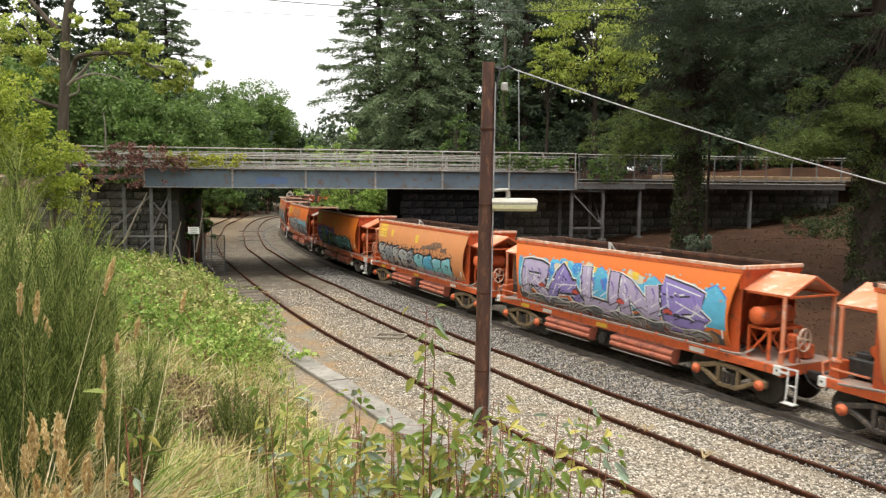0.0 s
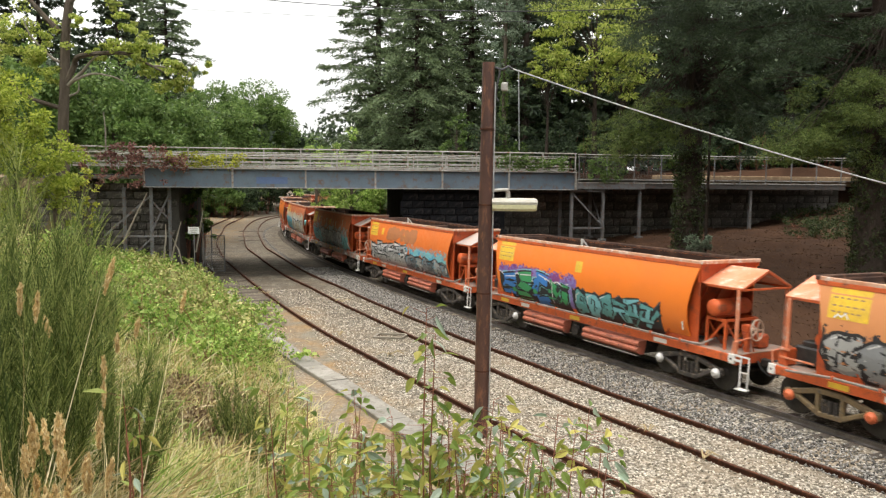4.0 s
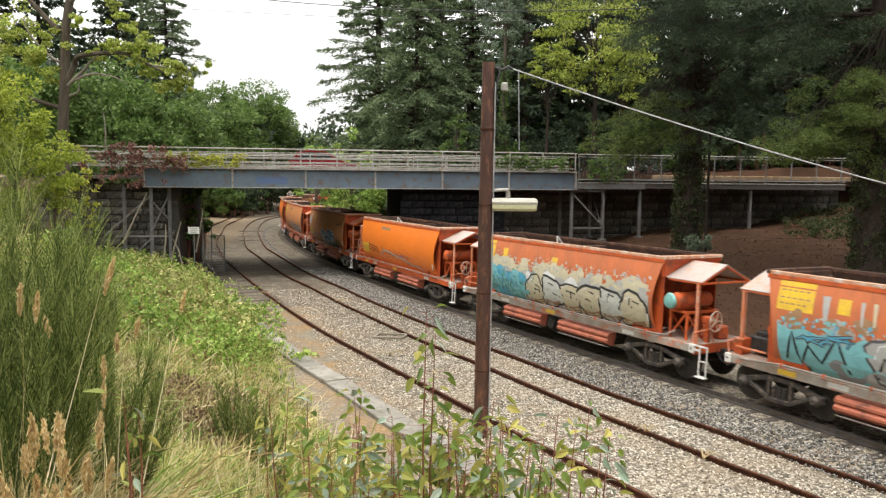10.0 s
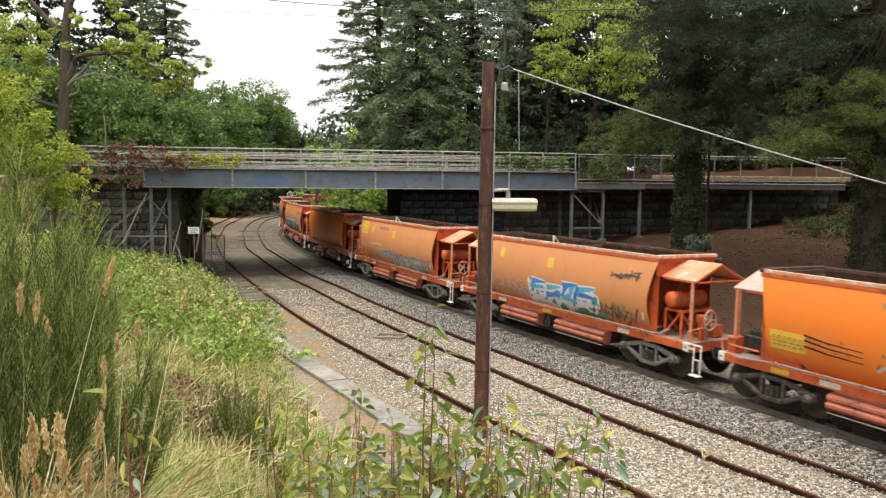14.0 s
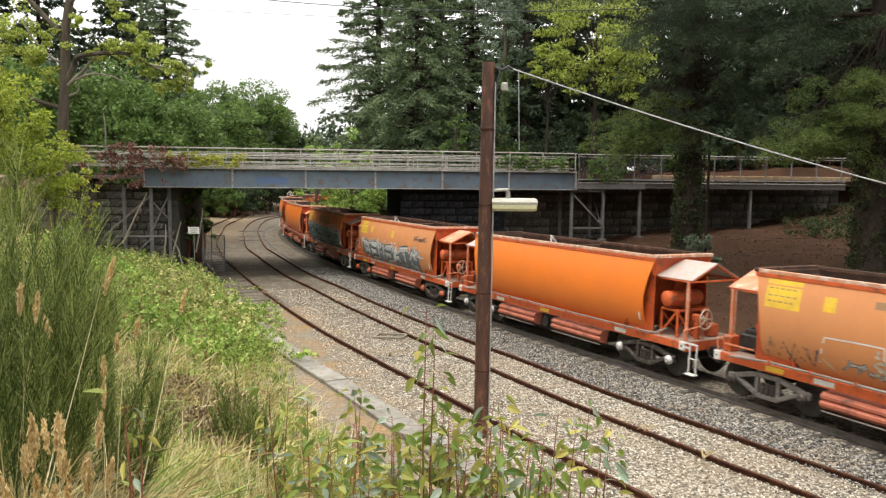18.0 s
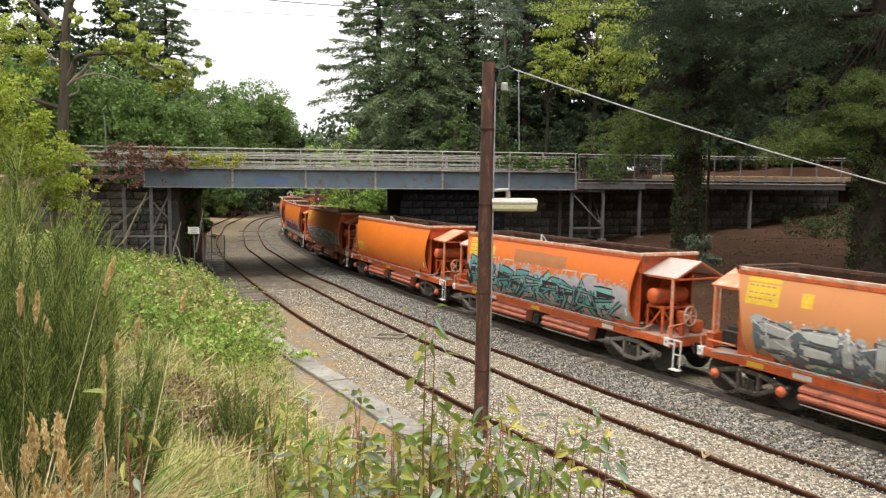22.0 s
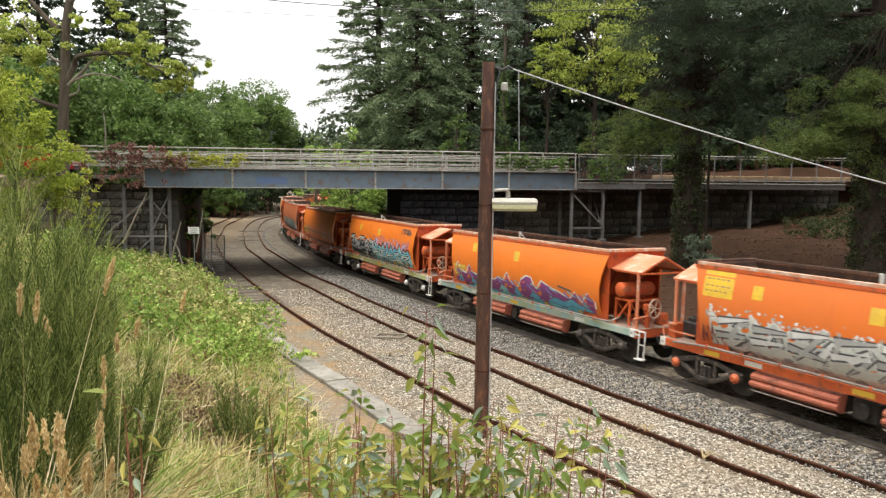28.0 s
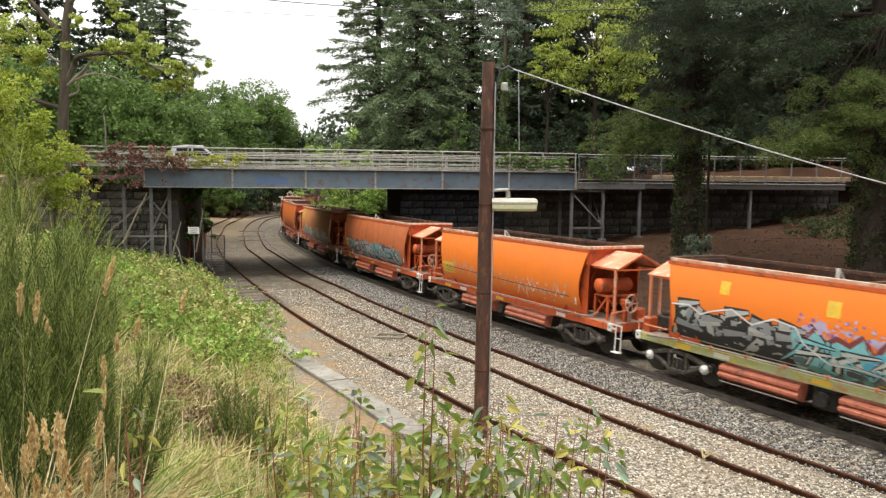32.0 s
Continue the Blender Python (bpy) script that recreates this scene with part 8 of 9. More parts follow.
# bushes seen under the bridge, and on the far cutting side
for i, (px, py, d) in enumerate(((312, 358, 43.6), (328, 352, 46), (345, 350, 55))):
    x = at_px(px, d)
    thicket("shrub", [(x + dx, d + dy, top_z(py - 18, d) - ground_z(x, d), 0.75) for dx, dy in ((0, 0), (0.5, 0.5), (-0.6, 0.3))], "l_green", 230 + i, "green shrub beyond the bridge", 700, 0.2)
for i in range(16):
    s = 28 + i * 3.2
    p, h = on_line(s), line_heading(s)
    side = -Vector((math.sin(h), -math.cos(h), 0))
    q = p + side * (4.4 + (i % 3) * 1.3)
    thicket("shrub", [(q.x + dx, q.y + dy, 2.4 + (i % 4) * 0.5, 1.3) for dx, dy in ((0, 0), (0.9, 0.7), (-0.8, 0.9), (0.5, -0.9))], "l_green" if i % 3 else "l_bright", 250 + i, "green shrub on the far side of the cutting", 900, 0.24)
for i in range(14):
    s = 56 + i * 4.5
    p, h = on_line(s), line_heading(s)
    side = -Vector((math.sin(h), -math.cos(h), 0))
    q = p + side * (8.5 + (i % 2) * 2)
    broadleaf(q.x, q.y, 8 + i % 3, 3.2, 0.8, "l_green", 280 + i, "green tree over the cutting", 4200, 0.32, clumps=55)
# dark wood that closes the view under the bridge
for i, (x, y) in enumerate(((-40, 112), (-34, 119), (-31, 126), (-46, 104), (-13, 133), (-37, 110), (-50, 96), (-22, 134), (-44, 92), (-40, 84), (-37, 78))):
    broadleaf(x, y, 13 + i % 3, 5.2, 0.4, "l_green" if i % 2 else "l_dark", 300 + i, "dense dark tree at the edge of the wood", 7000, 0.36, clumps=80)
# creepers and the red-leaved shrub on the bridge railing


def creeper(name, t0, t1, n, z0, z1, leaf, seed, label, count, size=0.12):
    r = np.random.RandomState(seed)
    base = br(t0, n, z0)
    b = thing(name, base, label, "creeper")
    c = np.array([(br(t0 + (t1 - t0) * r.rand(), n + r.normal() * 0.12, z0 + (z1 - z0) * r.rand() ** 0.8) - base)[:] for _ in range(count)])
    at, o = clump_points(c, np.full(count, 0.22), 26, seed, 0.8)
    vine = Shape()
    for k in range(0, count - 3, max(1, count // 12)):
        vine.tube([c[k], (c[k] + c[k + 1]) / 2 + np.array([0, 0, 0.1]), c[k + 1]], 0.012, 4)
    part("vine", vine, MAT["bark"], b)
    part("leaves", leaf_cloud("leaves", at, o, size, size * 0.75, MAT[leaf], seed, 0.7), None, b)


creeper("creeper", 1.2, 5.6, 0.1, Z_TOP + 0.1, Z_TOP + 0.85, "l_yellow", 401, "yellow-green creeper on the bridge railing", 60)
creeper("creeper", 21.0, 25.6, 0.15, Z_TOP + 0.1, Z_TOP + 0.95, "l_green", 402, "dark green creeper on the bridge railing", 70)
creeper("creeper", 26.8, 29.4, 0.12, 5.5, 6.9, "l_green", 403, "dark green creeper on the walkway's mesh", 70)
creeper("red_leaved_shrub", -4.2, 1.4, -0.45, 5.0, 7.4, "l_red", 404, "dull red-leaved shrub against the bridge's end", 75, 0.13)
creeper("red_leaved_shrub", -1.0, 2.4, -0.3, 5.9, 6.7, "l_red", 405, "dull red-leaved twigs over the girder's end", 30, 0.13)
broadleaf(at_px(1248, 33.5), 33.5, 2.3, 0.9, 0.3, "l_grey", 407, "pale grey-leaved shrub beside the ivy-clad pine", 2200, 0.13, trunk=0.03, clumps=36, category="shrub", name="shrub")


# dark undergrowth behind the road, and the far wood that closes the horizon
for i in range(26):
    t = 17 + i * 1.9
    p = br(t, 10.5 + (i % 3) * 1.6, 0)
    thicket("shrub", [(p.x + dx, p.y + dy, 2.2 + (i * 5 % 4) * 0.6, 1.5) for dx, dy in ((0, 0), (1.0, 0.8), (-1.0, 0.9))], "l_dark" if i % 4 else "l_green", 420 + i, "dark undergrowth behind the road", 620, 0.26)
fw_r = np.random.RandomState(12)
fw_c, fw_s = [], []
for i in range(420):
    px = fw_r.uniform(-350, 1950)
    d = fw_r.uniform(120, 165)
    gap = np.clip(1.5 - abs(px - 450) / 190, 0, 1)
    hi = (24 + 8 * fw_r.rand()) * (1 - gap) + gap * 13.5
    x = (px - 784) / 1340 * d
    for _ in range(9):
        fw_c.append((x + fw_r.normal() * 2.5, d + fw_r.normal() * 2, 3 + (hi - 3) * fw_r.rand()))
        fw_s.append(fw_r.uniform(1.4, 2.6))
at, o = clump_points(np.array(fw_c), np.array(fw_s), 16, 13, 0.8)
tagged(new("far_woods", leaf_cloud("far_woods", at, o * 0.5 + np.array([0, 0, -0.3]), 1.1, 0.6, MAT["l_dark"], 14, 0.7)), "dark woods in the distance behind the cutting", "woods", kind="stuff")

# unseen wood added round the cutting, behind and beside the viewpoint, to block low light
rw = random.Random(55)
for i in range(30):
    a = radians(150 + i * 8.3 + rw.uniform(-3, 3))
    R = rw.uniform(24, 40)
    x, y = R * math.cos(a), R * math.sin(a)
    if abs(float(seg_distance(np.array([x]), np.array([y]), LINE_COARSE)[0])) < 9:
        continue
    if i % 2:
        conifer(x, y, rw.uniform(17, 22), 5.5, 1.5, "l_dark", 800 + i, "dark pine added out of view behind the bank", 1.1, 26, 18, 0.2, 0.1)
    else:
        broadleaf(x, y, rw.uniform(13, 17), 5.5, 2.0, "l_green", 800 + i, "green tree added out of view behind the bank", 2600, 0.8, clumps=80)
for i in range(9):
    s = -18 - i * 9
    p, h = on_line(s), line_heading(s)
    q = p - Vector((math.sin(h), -math.cos(h), 0)) * (9.5 + (i % 2) * 3)
    conifer(q.x, q.y, 18 + i % 4, 5.0, 1.5, "l_dark", 840 + i, "dark pine added out of view beside the line", 1.0, 30, 18, 0.2, 0.1)

# more unseen trees, added to block sky light from the near side
for i, (x, y) in enumerate(((-12, 5), (-15, 12), (-19, 18), (-22.5, 24), (-26, 31), (-18, 3), (-24, 12), (-31, 24), (-8, -7))):
    broadleaf(x, y, 13 + i % 4, 4.2, 3.0, "l_lime" if i % 3 == 0 else "l_green", 860 + i, "green tree added out of view on the near bank", 5200, 0.42, clumps=90)
# unseen pines added to shade the earth bank
for i, (x, y) in enumerate(((24, 13), (27.5, 21), (31, 29), (35, 36), (22.5, 5), (29, 11), (38, 27), (-4, -15), (5, -17), (-14, -12), (12, -25), (34, 18), (25, 27))):
    conifer(x, y, 18 + i % 4, 5.0, 3.5, "l_dark", 880 + i, "dark pine added out of view to shade the earth bank", 0.8, 80, 22, 0.2, 0.1)
for i in range(16):
    px, d = 340 + i * 11, 106 + (i * 7 % 5) * 3
    x = at_px(px, d)
    if abs(float(seg_distance(np.array([x]), np.array([float(d)]), [(a, b) for a, b in RAIL_B])[0])) < 3:
        continue
    thicket("shrub", [(x + dx, d + dy, 4.2, 1.8) for dx, dy in ((0, 0), (1.4, 0.6), (-1.3, 0.9), (0.4, -1.0))], "l_green" if i % 2 else "l_dark", 900 + i, "dark undergrowth at the edge of the wood", 900, 0.34)

for i, (px, d) in enumerate(((1432, 46), (1462, 45), (1480, 42), (1446, 41), (1500, 45), (1530, 41), (1484, 48), (1410, 48.5))):
    x = at_px(px, d)
    thicket("shrub", [(x + dx, d + dy, 0.5, 0.7) for dx, dy in ((0, 0), (0.8, 0.3), (-0.7, 0.5))], "l_ivy", 930 + i, "low dark shrub on the earth bank", 220, 0.12)
lr = np.random.RandomState(21)
lx, ly = lr.uniform(4, 34, 36000), lr.uniform(22, 52, 36000)
ldr = -seg_distance(lx, ly, LINE_COARSE)
k_ = ldr > 3.4
lp = np.stack([lx[k_], ly[k_], land(lx[k_], ly[k_]) + 0.02], 1)
tagged(new("leaf_litter", leaf_cloud("leaf_litter", lp, np.tile([1.0, 0, 0], (len(lp), 1)) + lr.normal(size=(len(lp), 3)) * np.array([1, 1, 0.15]), 0.075, 0.05, MAT["litter"], 22, 0.3)), "brown fallen leaves on the earth bank", "leaves", kind="stuff")


# ---- the lamp pole and its wires ----
pole = thing("lamp_pole", (0.86, 16.2, 0.0), "rusty brown steel pole carrying a lamp and cables", "pole")
lean_ = Matrix.Rotation(radians(0.45), 4, "Y")
shaft = Shape().tube([(0, 0, -0.1), (0, 0, 3.0), (0, 0, 8.0)], [0.158, 0.15, 0.128], 14)
part("shaft", shaft, MAT["pole"], pole, smooth=True, place=lean_)
part("conduit", Shape().tube([(0.17, -0.04, 0.3), (0.165, -0.04, 4.0), (0.15, -0.04, 7.6)], 0.016, 6), MAT["wire"], pole, "pale cable conduit", place=lean_)
for z in (1.4, 3.1, 5.0, 6.6):
    part("strap", Shape().tube([(0, 0, z), (0, 0, z + 0.03)], 0.16, 14), MAT["rust"], pole, place=lean_)
part("junction_box", Shape().box((0.34, -0.05, 7.5), (0.14, 0.14, 0.17), 0.02), MAT["galv"], pole, "grey junction box", place=lean_)
part("bracket", Shape().tube([(0.12, 0, 7.9), (0.3, 0, 7.86), (0.42, 0, 7.93), (0.52, -0.02, 7.86)], 0.025, 7).tube([(0.25, 0, 7.86), (0.2, 0, 7.6), (0.17, 0, 7.3), (0.22, -0.02, 7.2)], 0.018, 6), MAT["wire_dark"], pole, place=lean_)
part("lamp_arm", Shape().tube([(0.13, 0, 5.32), (0.45, 0, 5.34), (0.5, 0, 5.33), (0.52, 0, 5.28), (0.52, 0, 5.16)], [0.035, 0.035, 0.045, 0.045, 0.05], 9), MAT["galv"], pole, "galvanised lamp arm", smooth=True)
lamp = Shape()
rows = []
for x, k in ((0.17, 0.92), (0.2, 1.0), (1.06, 1.0), (1.12, 0.93), (1.145, 0.7)):
    rows.append([Vector((x, a * k, 5.03 + b * k)) for a, b in ((-0.13, 0), (-0.14, 0.05), (-0.1, 0.11), (0, 0.135), (0.1, 0.11), (0.14, 0.05), (0.13, 0))])
part("lamp_shell", lamp.sweep(rows, True), MAT["lamp_shell"], pole, "weathered cream lamp housing", smooth=True)
rows = []
for x, k in ((0.18, 0.9), (0.2, 1.0), (1.06, 1.0), (1.11, 0.93), (1.13, 0.7)):
    rows.append([Vector((x, a * k, 5.025 - b * k)) for a, b in ((-0.135, 0), (-0.13, 0.09), (-0.06, 0.14), (0.06, 0.14), (0.13, 0.09), (0.135, 0))])
part("lamp_lens", Shape().sweep(rows, True), MAT["lamp_lens"], pole, "yellowed plastic lamp lens", smooth=True)


def cable(name, a, b, sag, r, mat, label, n=24):
    a, b = Vector(a), Vector(b)
    pts = [a.lerp(b, i / n) - Vector((0, 0, 4 * sag * (i / n) * (1 - i / n))) for i in range(n + 1)]
    c = part(name, Shape().tube(pts, r, 6), MAT[mat], smooth=True)
    tagged(c, label, "cable")


cable("overhead_cable", (0.86 + 0.55, 16.18, 7.88), (10.2, 14.2, 5.07), 0.12, 0.0135, "wire", "pale thick cable hung from the pole")
cable("overhead_wire", (at_px(200, 34), 34, top_z(-20, 34)), (at_px(1500, 34), 34, top_z(-18, 34)), 1.17, 0.02, "wire_dark", "thin dark overhead wire", 48)
cable("overhead_wire", (at_px(200, 38), 38, top_z(20, 38)), (at_px(1500, 38), 38, top_z(32, 38)), 0.5, 0.011, "wire_dark", "thin dark overhead wire", 48)
cable("overhead_wire", (at_px(916, 52), 52, top_z(265, 52)), (at_px(913, 52), 52, top_z(130, 52)), 0.0, 0.03, "wire", "pale stay wire beside the poplar")
sp_ = thing("street_pole", (at_px(1250, 38), 38, ground_z(at_px(1250, 38), 38)), "slim dark pole on the earth bank", "pole")
part("shaft", Shape().tube([(0, 0, -0.1), (0, 0, 7.6 - ground_z(at_px(1250, 38), 38) + 0.8)], [0.075, 0.06], 10), MAT["bark_dark"], sp_, smooth=True)

# ---- by the far track: notice, gate pipes, debris ----
nx0, ny0 = at_px(342, 40), 40.0
nz0 = ground_z(nx0, ny0)
notice = thing("notice_board", (nx0, ny0, nz0), "pale notice board on a thin post", "sign")
part("post", Shape().tube([(0, 0, 0), (0, 0, top_z(404, 40) - nz0)], 0.03, 8), MAT["trestle"], notice)
part("board", Shape().box((0, -0.04, top_z(411, 40) - nz0), (0.58, 0.02, 0.36), 0.006), MAT["sign"], notice)
for k in range(3):
    part("text_bar", Shape().box((0, -0.054, top_z(407 + 3.6 * k, 40) - nz0), (0.42 - 0.08 * k, 0.006, 0.045), 0), MAT["galv"], notice)
for px, d, y0 in ((358, 43, 398), (373, 44.5, 402), (396, 46, 430)):
    gp = thing("gate_post", (at_px(px, d), d, ground_z(at_px(px, d), d)), "rusty thin steel gate post", "post", "gate posts")
    part("pipe", Shape().tube([(0, 0, -0.05), (0, 0, top_z(y0, d) - ground_z(at_px(px, d), d))], 0.035, 8), MAT["trestle"], gp)
mesh_gate = thing("mesh_gate", (at_px(376, 44.2), 44.2, ground_z(at_px(376, 44.2), 44.2)), "grey steel gate filled with wire mesh", "gate")
m_ = Shape()
for i in range(11):
    m_.bar((-0.5 + 0.1 * i, 0.05 * i, 0.1), (-0.5 + 0.1 * i, 0.05 * i, 2.1), 0.012)
for i in range(14):
    m_.bar((-0.5, 0, 0.1 + 0.15 * i), (0.5, 0.5, 0.1 + 0.15 * i), 0.012)
part("mesh_infill", m_, MAT["galv"], mesh_gate)
f_ = Shape()
for a, b in (((-0.5, 0, 0), (-0.5, 0, 2.2)), ((0.5, 0.5, 0), (0.5, 0.5, 2.2)), ((-0.5, 0, 2.2), (0.5, 0.5, 2.2)), ((-0.5, 0, 0.1), (0.5, 0.5, 0.1))):
    f_.tube([a, b], 0.03, 7)
part("frame", f_, MAT["trestle"], mesh_gate)
gate = thing("pipe_gate", (at_px(360, 43), 43, 0.9), "bent grey pipe gate beside the siding", "gate")
g_ = Shape().tube([(0, 0, 0), (0.3, 0.2, 0.25), (0.7, 0.4, 0.2), (1.0, 0.9, -0.2), (1.15, 1.6, -0.35)], 0.028, 7)
part("frame", g_, MAT["trestle"], gate)
part("brace", Shape().tube([(0, 0, 0), (0.25, 0.2, -0.5), (0.5, 0.4, -0.85)], 0.022, 7), MAT["trestle"], gate)
for px, d, y0, y1, tilt in ((300, 39, 455, 395, 18), (322, 40, 470, 425, -22), (288, 38, 450, 400, 5), (345, 41, 440, 375, 12), (215, 36, 425, 345, 30), (190, 40, 262, 205, -2)):
    dead = thing("dead_branch", (at_px(px, d), d, top_z(y0, d)), "bare grey dead branch leaning by the abutment", "branch")
    L = (y0 - y1) / 1340 * d
    q = Shape().tube([(0, 0, -0.3), (L * math.tan(radians(tilt)) * 0.5 + 0.05, 0, L * 0.5), (L * math.tan(radians(tilt)), 0, L)], [0.045, 0.04, 0.02], 7)
    part("stick", q, MAT["bark_pale"], dead)
for px, py, ln, sd in ((470, 522, 0.55, 1), (474, 540, 0.4, 2), (605, 536, 0.5, 3), (600, 597, 0.3, 4), (690, 632, 0.7, 5), (420, 388, 0.3, 6), (1160, 776, 0.35, 7), (1262, 826, 0.4, 8)):
    d = 5.6 * 1340 / (py - 317 - (px - 784) * 0.0093)
    rr = random.Random(sd)
    w = thing("dry_weed", (at_px(px, d), d, -0.05), "pale dry weed lying by the rail", "weed")
    st = Shape()
    for k in range(7):
        a = rr.uniform(0, 6.28)
        st.tube([(0, 0, 0.02), (math.cos(a) * ln * 0.4, math.sin(a) * ln * 0.4, 0.16), (math.cos(a) * ln * 0.8, math.sin(a) * ln * 0.8, 0.1)], [0.014, 0.012, 0.005], 5)
    tagged(part("stalk", st, MAT["stem_tan"], w), kind="stuff")
d0 = 5.6 * 1340 / (600 - 317)
fr_ = thing("cover_frame", (at_px(690, d0), d0, -0.05), "pale timber frame of a pit between the rails", "frame")
for a, b in (((-0.55, -0.25, 0.04), (0.45, -0.35, 0.04)), ((0.45, -0.35, 0.04), (0.6, 0.3, 0.04)), ((0.6, 0.3, 0.04), (-0.4, 0.4, 0.04)), ((-0.4, 0.4, 0.04), (-0.55, -0.25, 0.04))):
    part("rail", Shape().bar(a, b, 0.07, 0.07, 0.008), MAT["bark_pale"], fr_)
log = thing("log", (at_px(165, 5.5), 5.5, ground_z(at_px(165, 5.5), 5.5) + 0.05), "dark weathered log lying in dry grass", "log")
part("trunk", Shape().tube([(-0.4, 0.1, 0), (-0.1, 0.02, 0.03), (0.2, -0.05, 0.0), (0.45, -0.12, -0.03)], [0.06, 0.065, 0.06, 0.045], 10), surface("weathered_log", (0.06, 0.058, 0.062), (0.12, 0.115, 0.115), 0.9, 0, 4.0, 25.0, 0.6, stretch=(0.4, 3, 3)), log, smooth=True)


# ---- near plants on the bank ----
def blades(name, base, tip, width, mat, seed, bend=0.25):
    """Grass blades or thin stems: three-joint ribbons from base to tip, bent over."""
    r = np.random.RandomState(seed)
    n = len(base)
    d = tip - base
    L = np.linalg.norm(d, axis=1, keepdims=True)
    side = unit(np.cross(d, r.normal(size=(n, 3))))
    out = unit(np.cross(side, d))
    w = width if np.ndim(width) else np.full((n, 1), width)
    rings = []
    for t, k in ((0.0, 1.0), (0.4, 0.9), (0.75, 0.6), (1.0, 0.08)):
        c = base + d * t + out * (bend * L * (t * t - t * 0.2)) - np.array([0, 0, 1.0]) * (bend * 0.5 * L * t ** 3)
        rings += [c - side * w * k / 2, c + side * w * k / 2]
    v = np.stack(rings, 1)
    q = np.array([(0, 1, 3, 2), (2, 3, 5, 4), (4, 5, 7, 6)])
    f = q[None] + 8 * np.arange(n)[:, None, None]
    return cloud_mesh(name, v.reshape(-1, 3), f.reshape(-1, 4), mat)


def bank_spots(n, seed, dmin, dmax, lo=-0.2, px=(-60, 1100)):
    """Places on the near bank inside the view."""
    r = np.random.RandomState(seed)
    d = dmin + (dmax - dmin) * r.rand(n) ** 1.35
    p = px[0] + (px[1] - px[0]) * r.rand(n)
    x = (p - 784) / 1340 * d
    dl = -seg_distance(x, d, BANK_FOOT)
    k = dl > lo
    x, d = x[k], d[k]
    return np.stack([x, d, land(x, d)], 1)


for nm, mat, cnt, per, sd, dmin, dmax, h, w, lab in (
        ("grass", "l_grass", 3000, 15, 501, 3.0, 24, 0.4, 0.019, "mixed green and straw grass on the bank"),
        ("dry_grass", "l_straw", 2700, 13, 502, 2.6, 20, 0.46, 0.015, "dry straw-coloured grass on the bank"),
        ("weeds", "l_bright", 900, 24, 503, 6.0, 30, 0.36, 0.022, "fresh green weeds on the bank"),
        ("green_shoots", "l_broom", 240, 16, 504, 5.0, 18, 0.5, 0.01, "dark green shoots among the grass")):
    r = np.random.RandomState(sd)
    c = bank_spots(cnt, sd, dmin, dmax)
    tuft = np.repeat(np.arange(len(c)), per)
    size = r.choice([0.45, 0.7, 1.0, 1.3], len(c))[tuft][:, None]
    sway = (r.normal(size=(len(c), 2)) * 0.35)[tuft]
    n = len(tuft)
    b = c[tuft] + np.concatenate([r.normal(size=(n, 2)) * 0.09, np.full((n, 1), -0.05)], 1)
    hh = h * size * r.uniform(0.4, 1.2, (n, 1))
    tip = b + np.concatenate([(sway * 1.3 + r.normal(size=(n, 2)) * 0.6) * hh, hh], 1)
    ob = new(nm, blades(nm, b, tip, w * (0.7 + b[:, 1:2] / 14) * r.uniform(0.6, 1.4, (n, 1)), MAT[mat], sd, 0.35))
    tagged(ob, lab, "grass", kind="stuff")
# broad-leaved weeds in clumps through the grass
for nm, mat, cnt, sd, sz, lab in (("leafy_weeds", "l_nettle", 620, 521, 0.05, "yellowing leafy weeds in the grass"), ("green_weeds", "l_bright", 420, 522, 0.06, "green leafy weeds in the grass")):
    r = np.random.RandomState(sd)
    c = bank_spots(cnt, sd, 3.2, 22, -0.6, (120, 900))
    at, o = clump_points(c + np.array([0, 0, 0.14]), r.uniform(0.1, 0.34, len(c)), 60, sd, 1.0)
    tagged(new(nm, leaf_cloud(nm, at, o, sz, sz * 0.5, MAT[mat], sd, 0.6)), lab, "weeds", kind="stuff")
r = np.random.RandomState(551)
c = bank_spots(760, 551, 2.8, 6.2, -0.6, (-60, 520))
tuft = np.repeat(np.arange(len(c)), 16)
n = len(tuft)
b = c[tuft] + np.concatenate([r.normal(size=(n, 2)) * 0.07, np.full((n, 1), -0.03)], 1)
hh = r.uniform(0.2, 0.72, (n, 1))
tip = b + np.concatenate([r.normal(size=(n, 2)) * 0.42 * hh, hh], 1)
tagged(new("straw", blades("straw", b, tip, 0.0065, MAT["l_straw"], 552, 0.4)), "bleached straw round the foot of the broom", "grass", kind="stuff")
r = np.random.RandomState(541)
c = bank_spots(170, 541, 11.5, 16.0, 0.2, (270, 440))
at, o = clump_points(c + np.array([0, 0, 0.25]), r.uniform(0.12, 0.34, len(c)), 70, 541, 0.9)
tagged(new("withered_weeds", leaf_cloud("withered_weeds", at, o, 0.09, 0.05, MAT["l_wither"], 541, 0.6)), "withered brown weeds in the grass", "weeds", kind="stuff")
r = np.random.RandomState(531)
c = bank_spots(420, 531, 3.0, 4.6, -0.6, (380, 1060))
tuft = np.repeat(np.arange(len(c)), 14)
n = len(tuft)
b = c[tuft] + np.concatenate([r.normal(size=(n, 2)) * 0.06, np.full((n, 1), -0.03)], 1)
hh = r.uniform(0.35, 0.95, (n, 1))
tip = b + np.concatenate([r.normal(size=(n, 2)) * 0.3 * hh, hh], 1)
tagged(new("near_grass", blades("near_grass", b, tip, 0.006, MAT["l_grass"], 532, 0.3)), "straw-tipped grass among the gum shoots", "grass", kind="stuff")
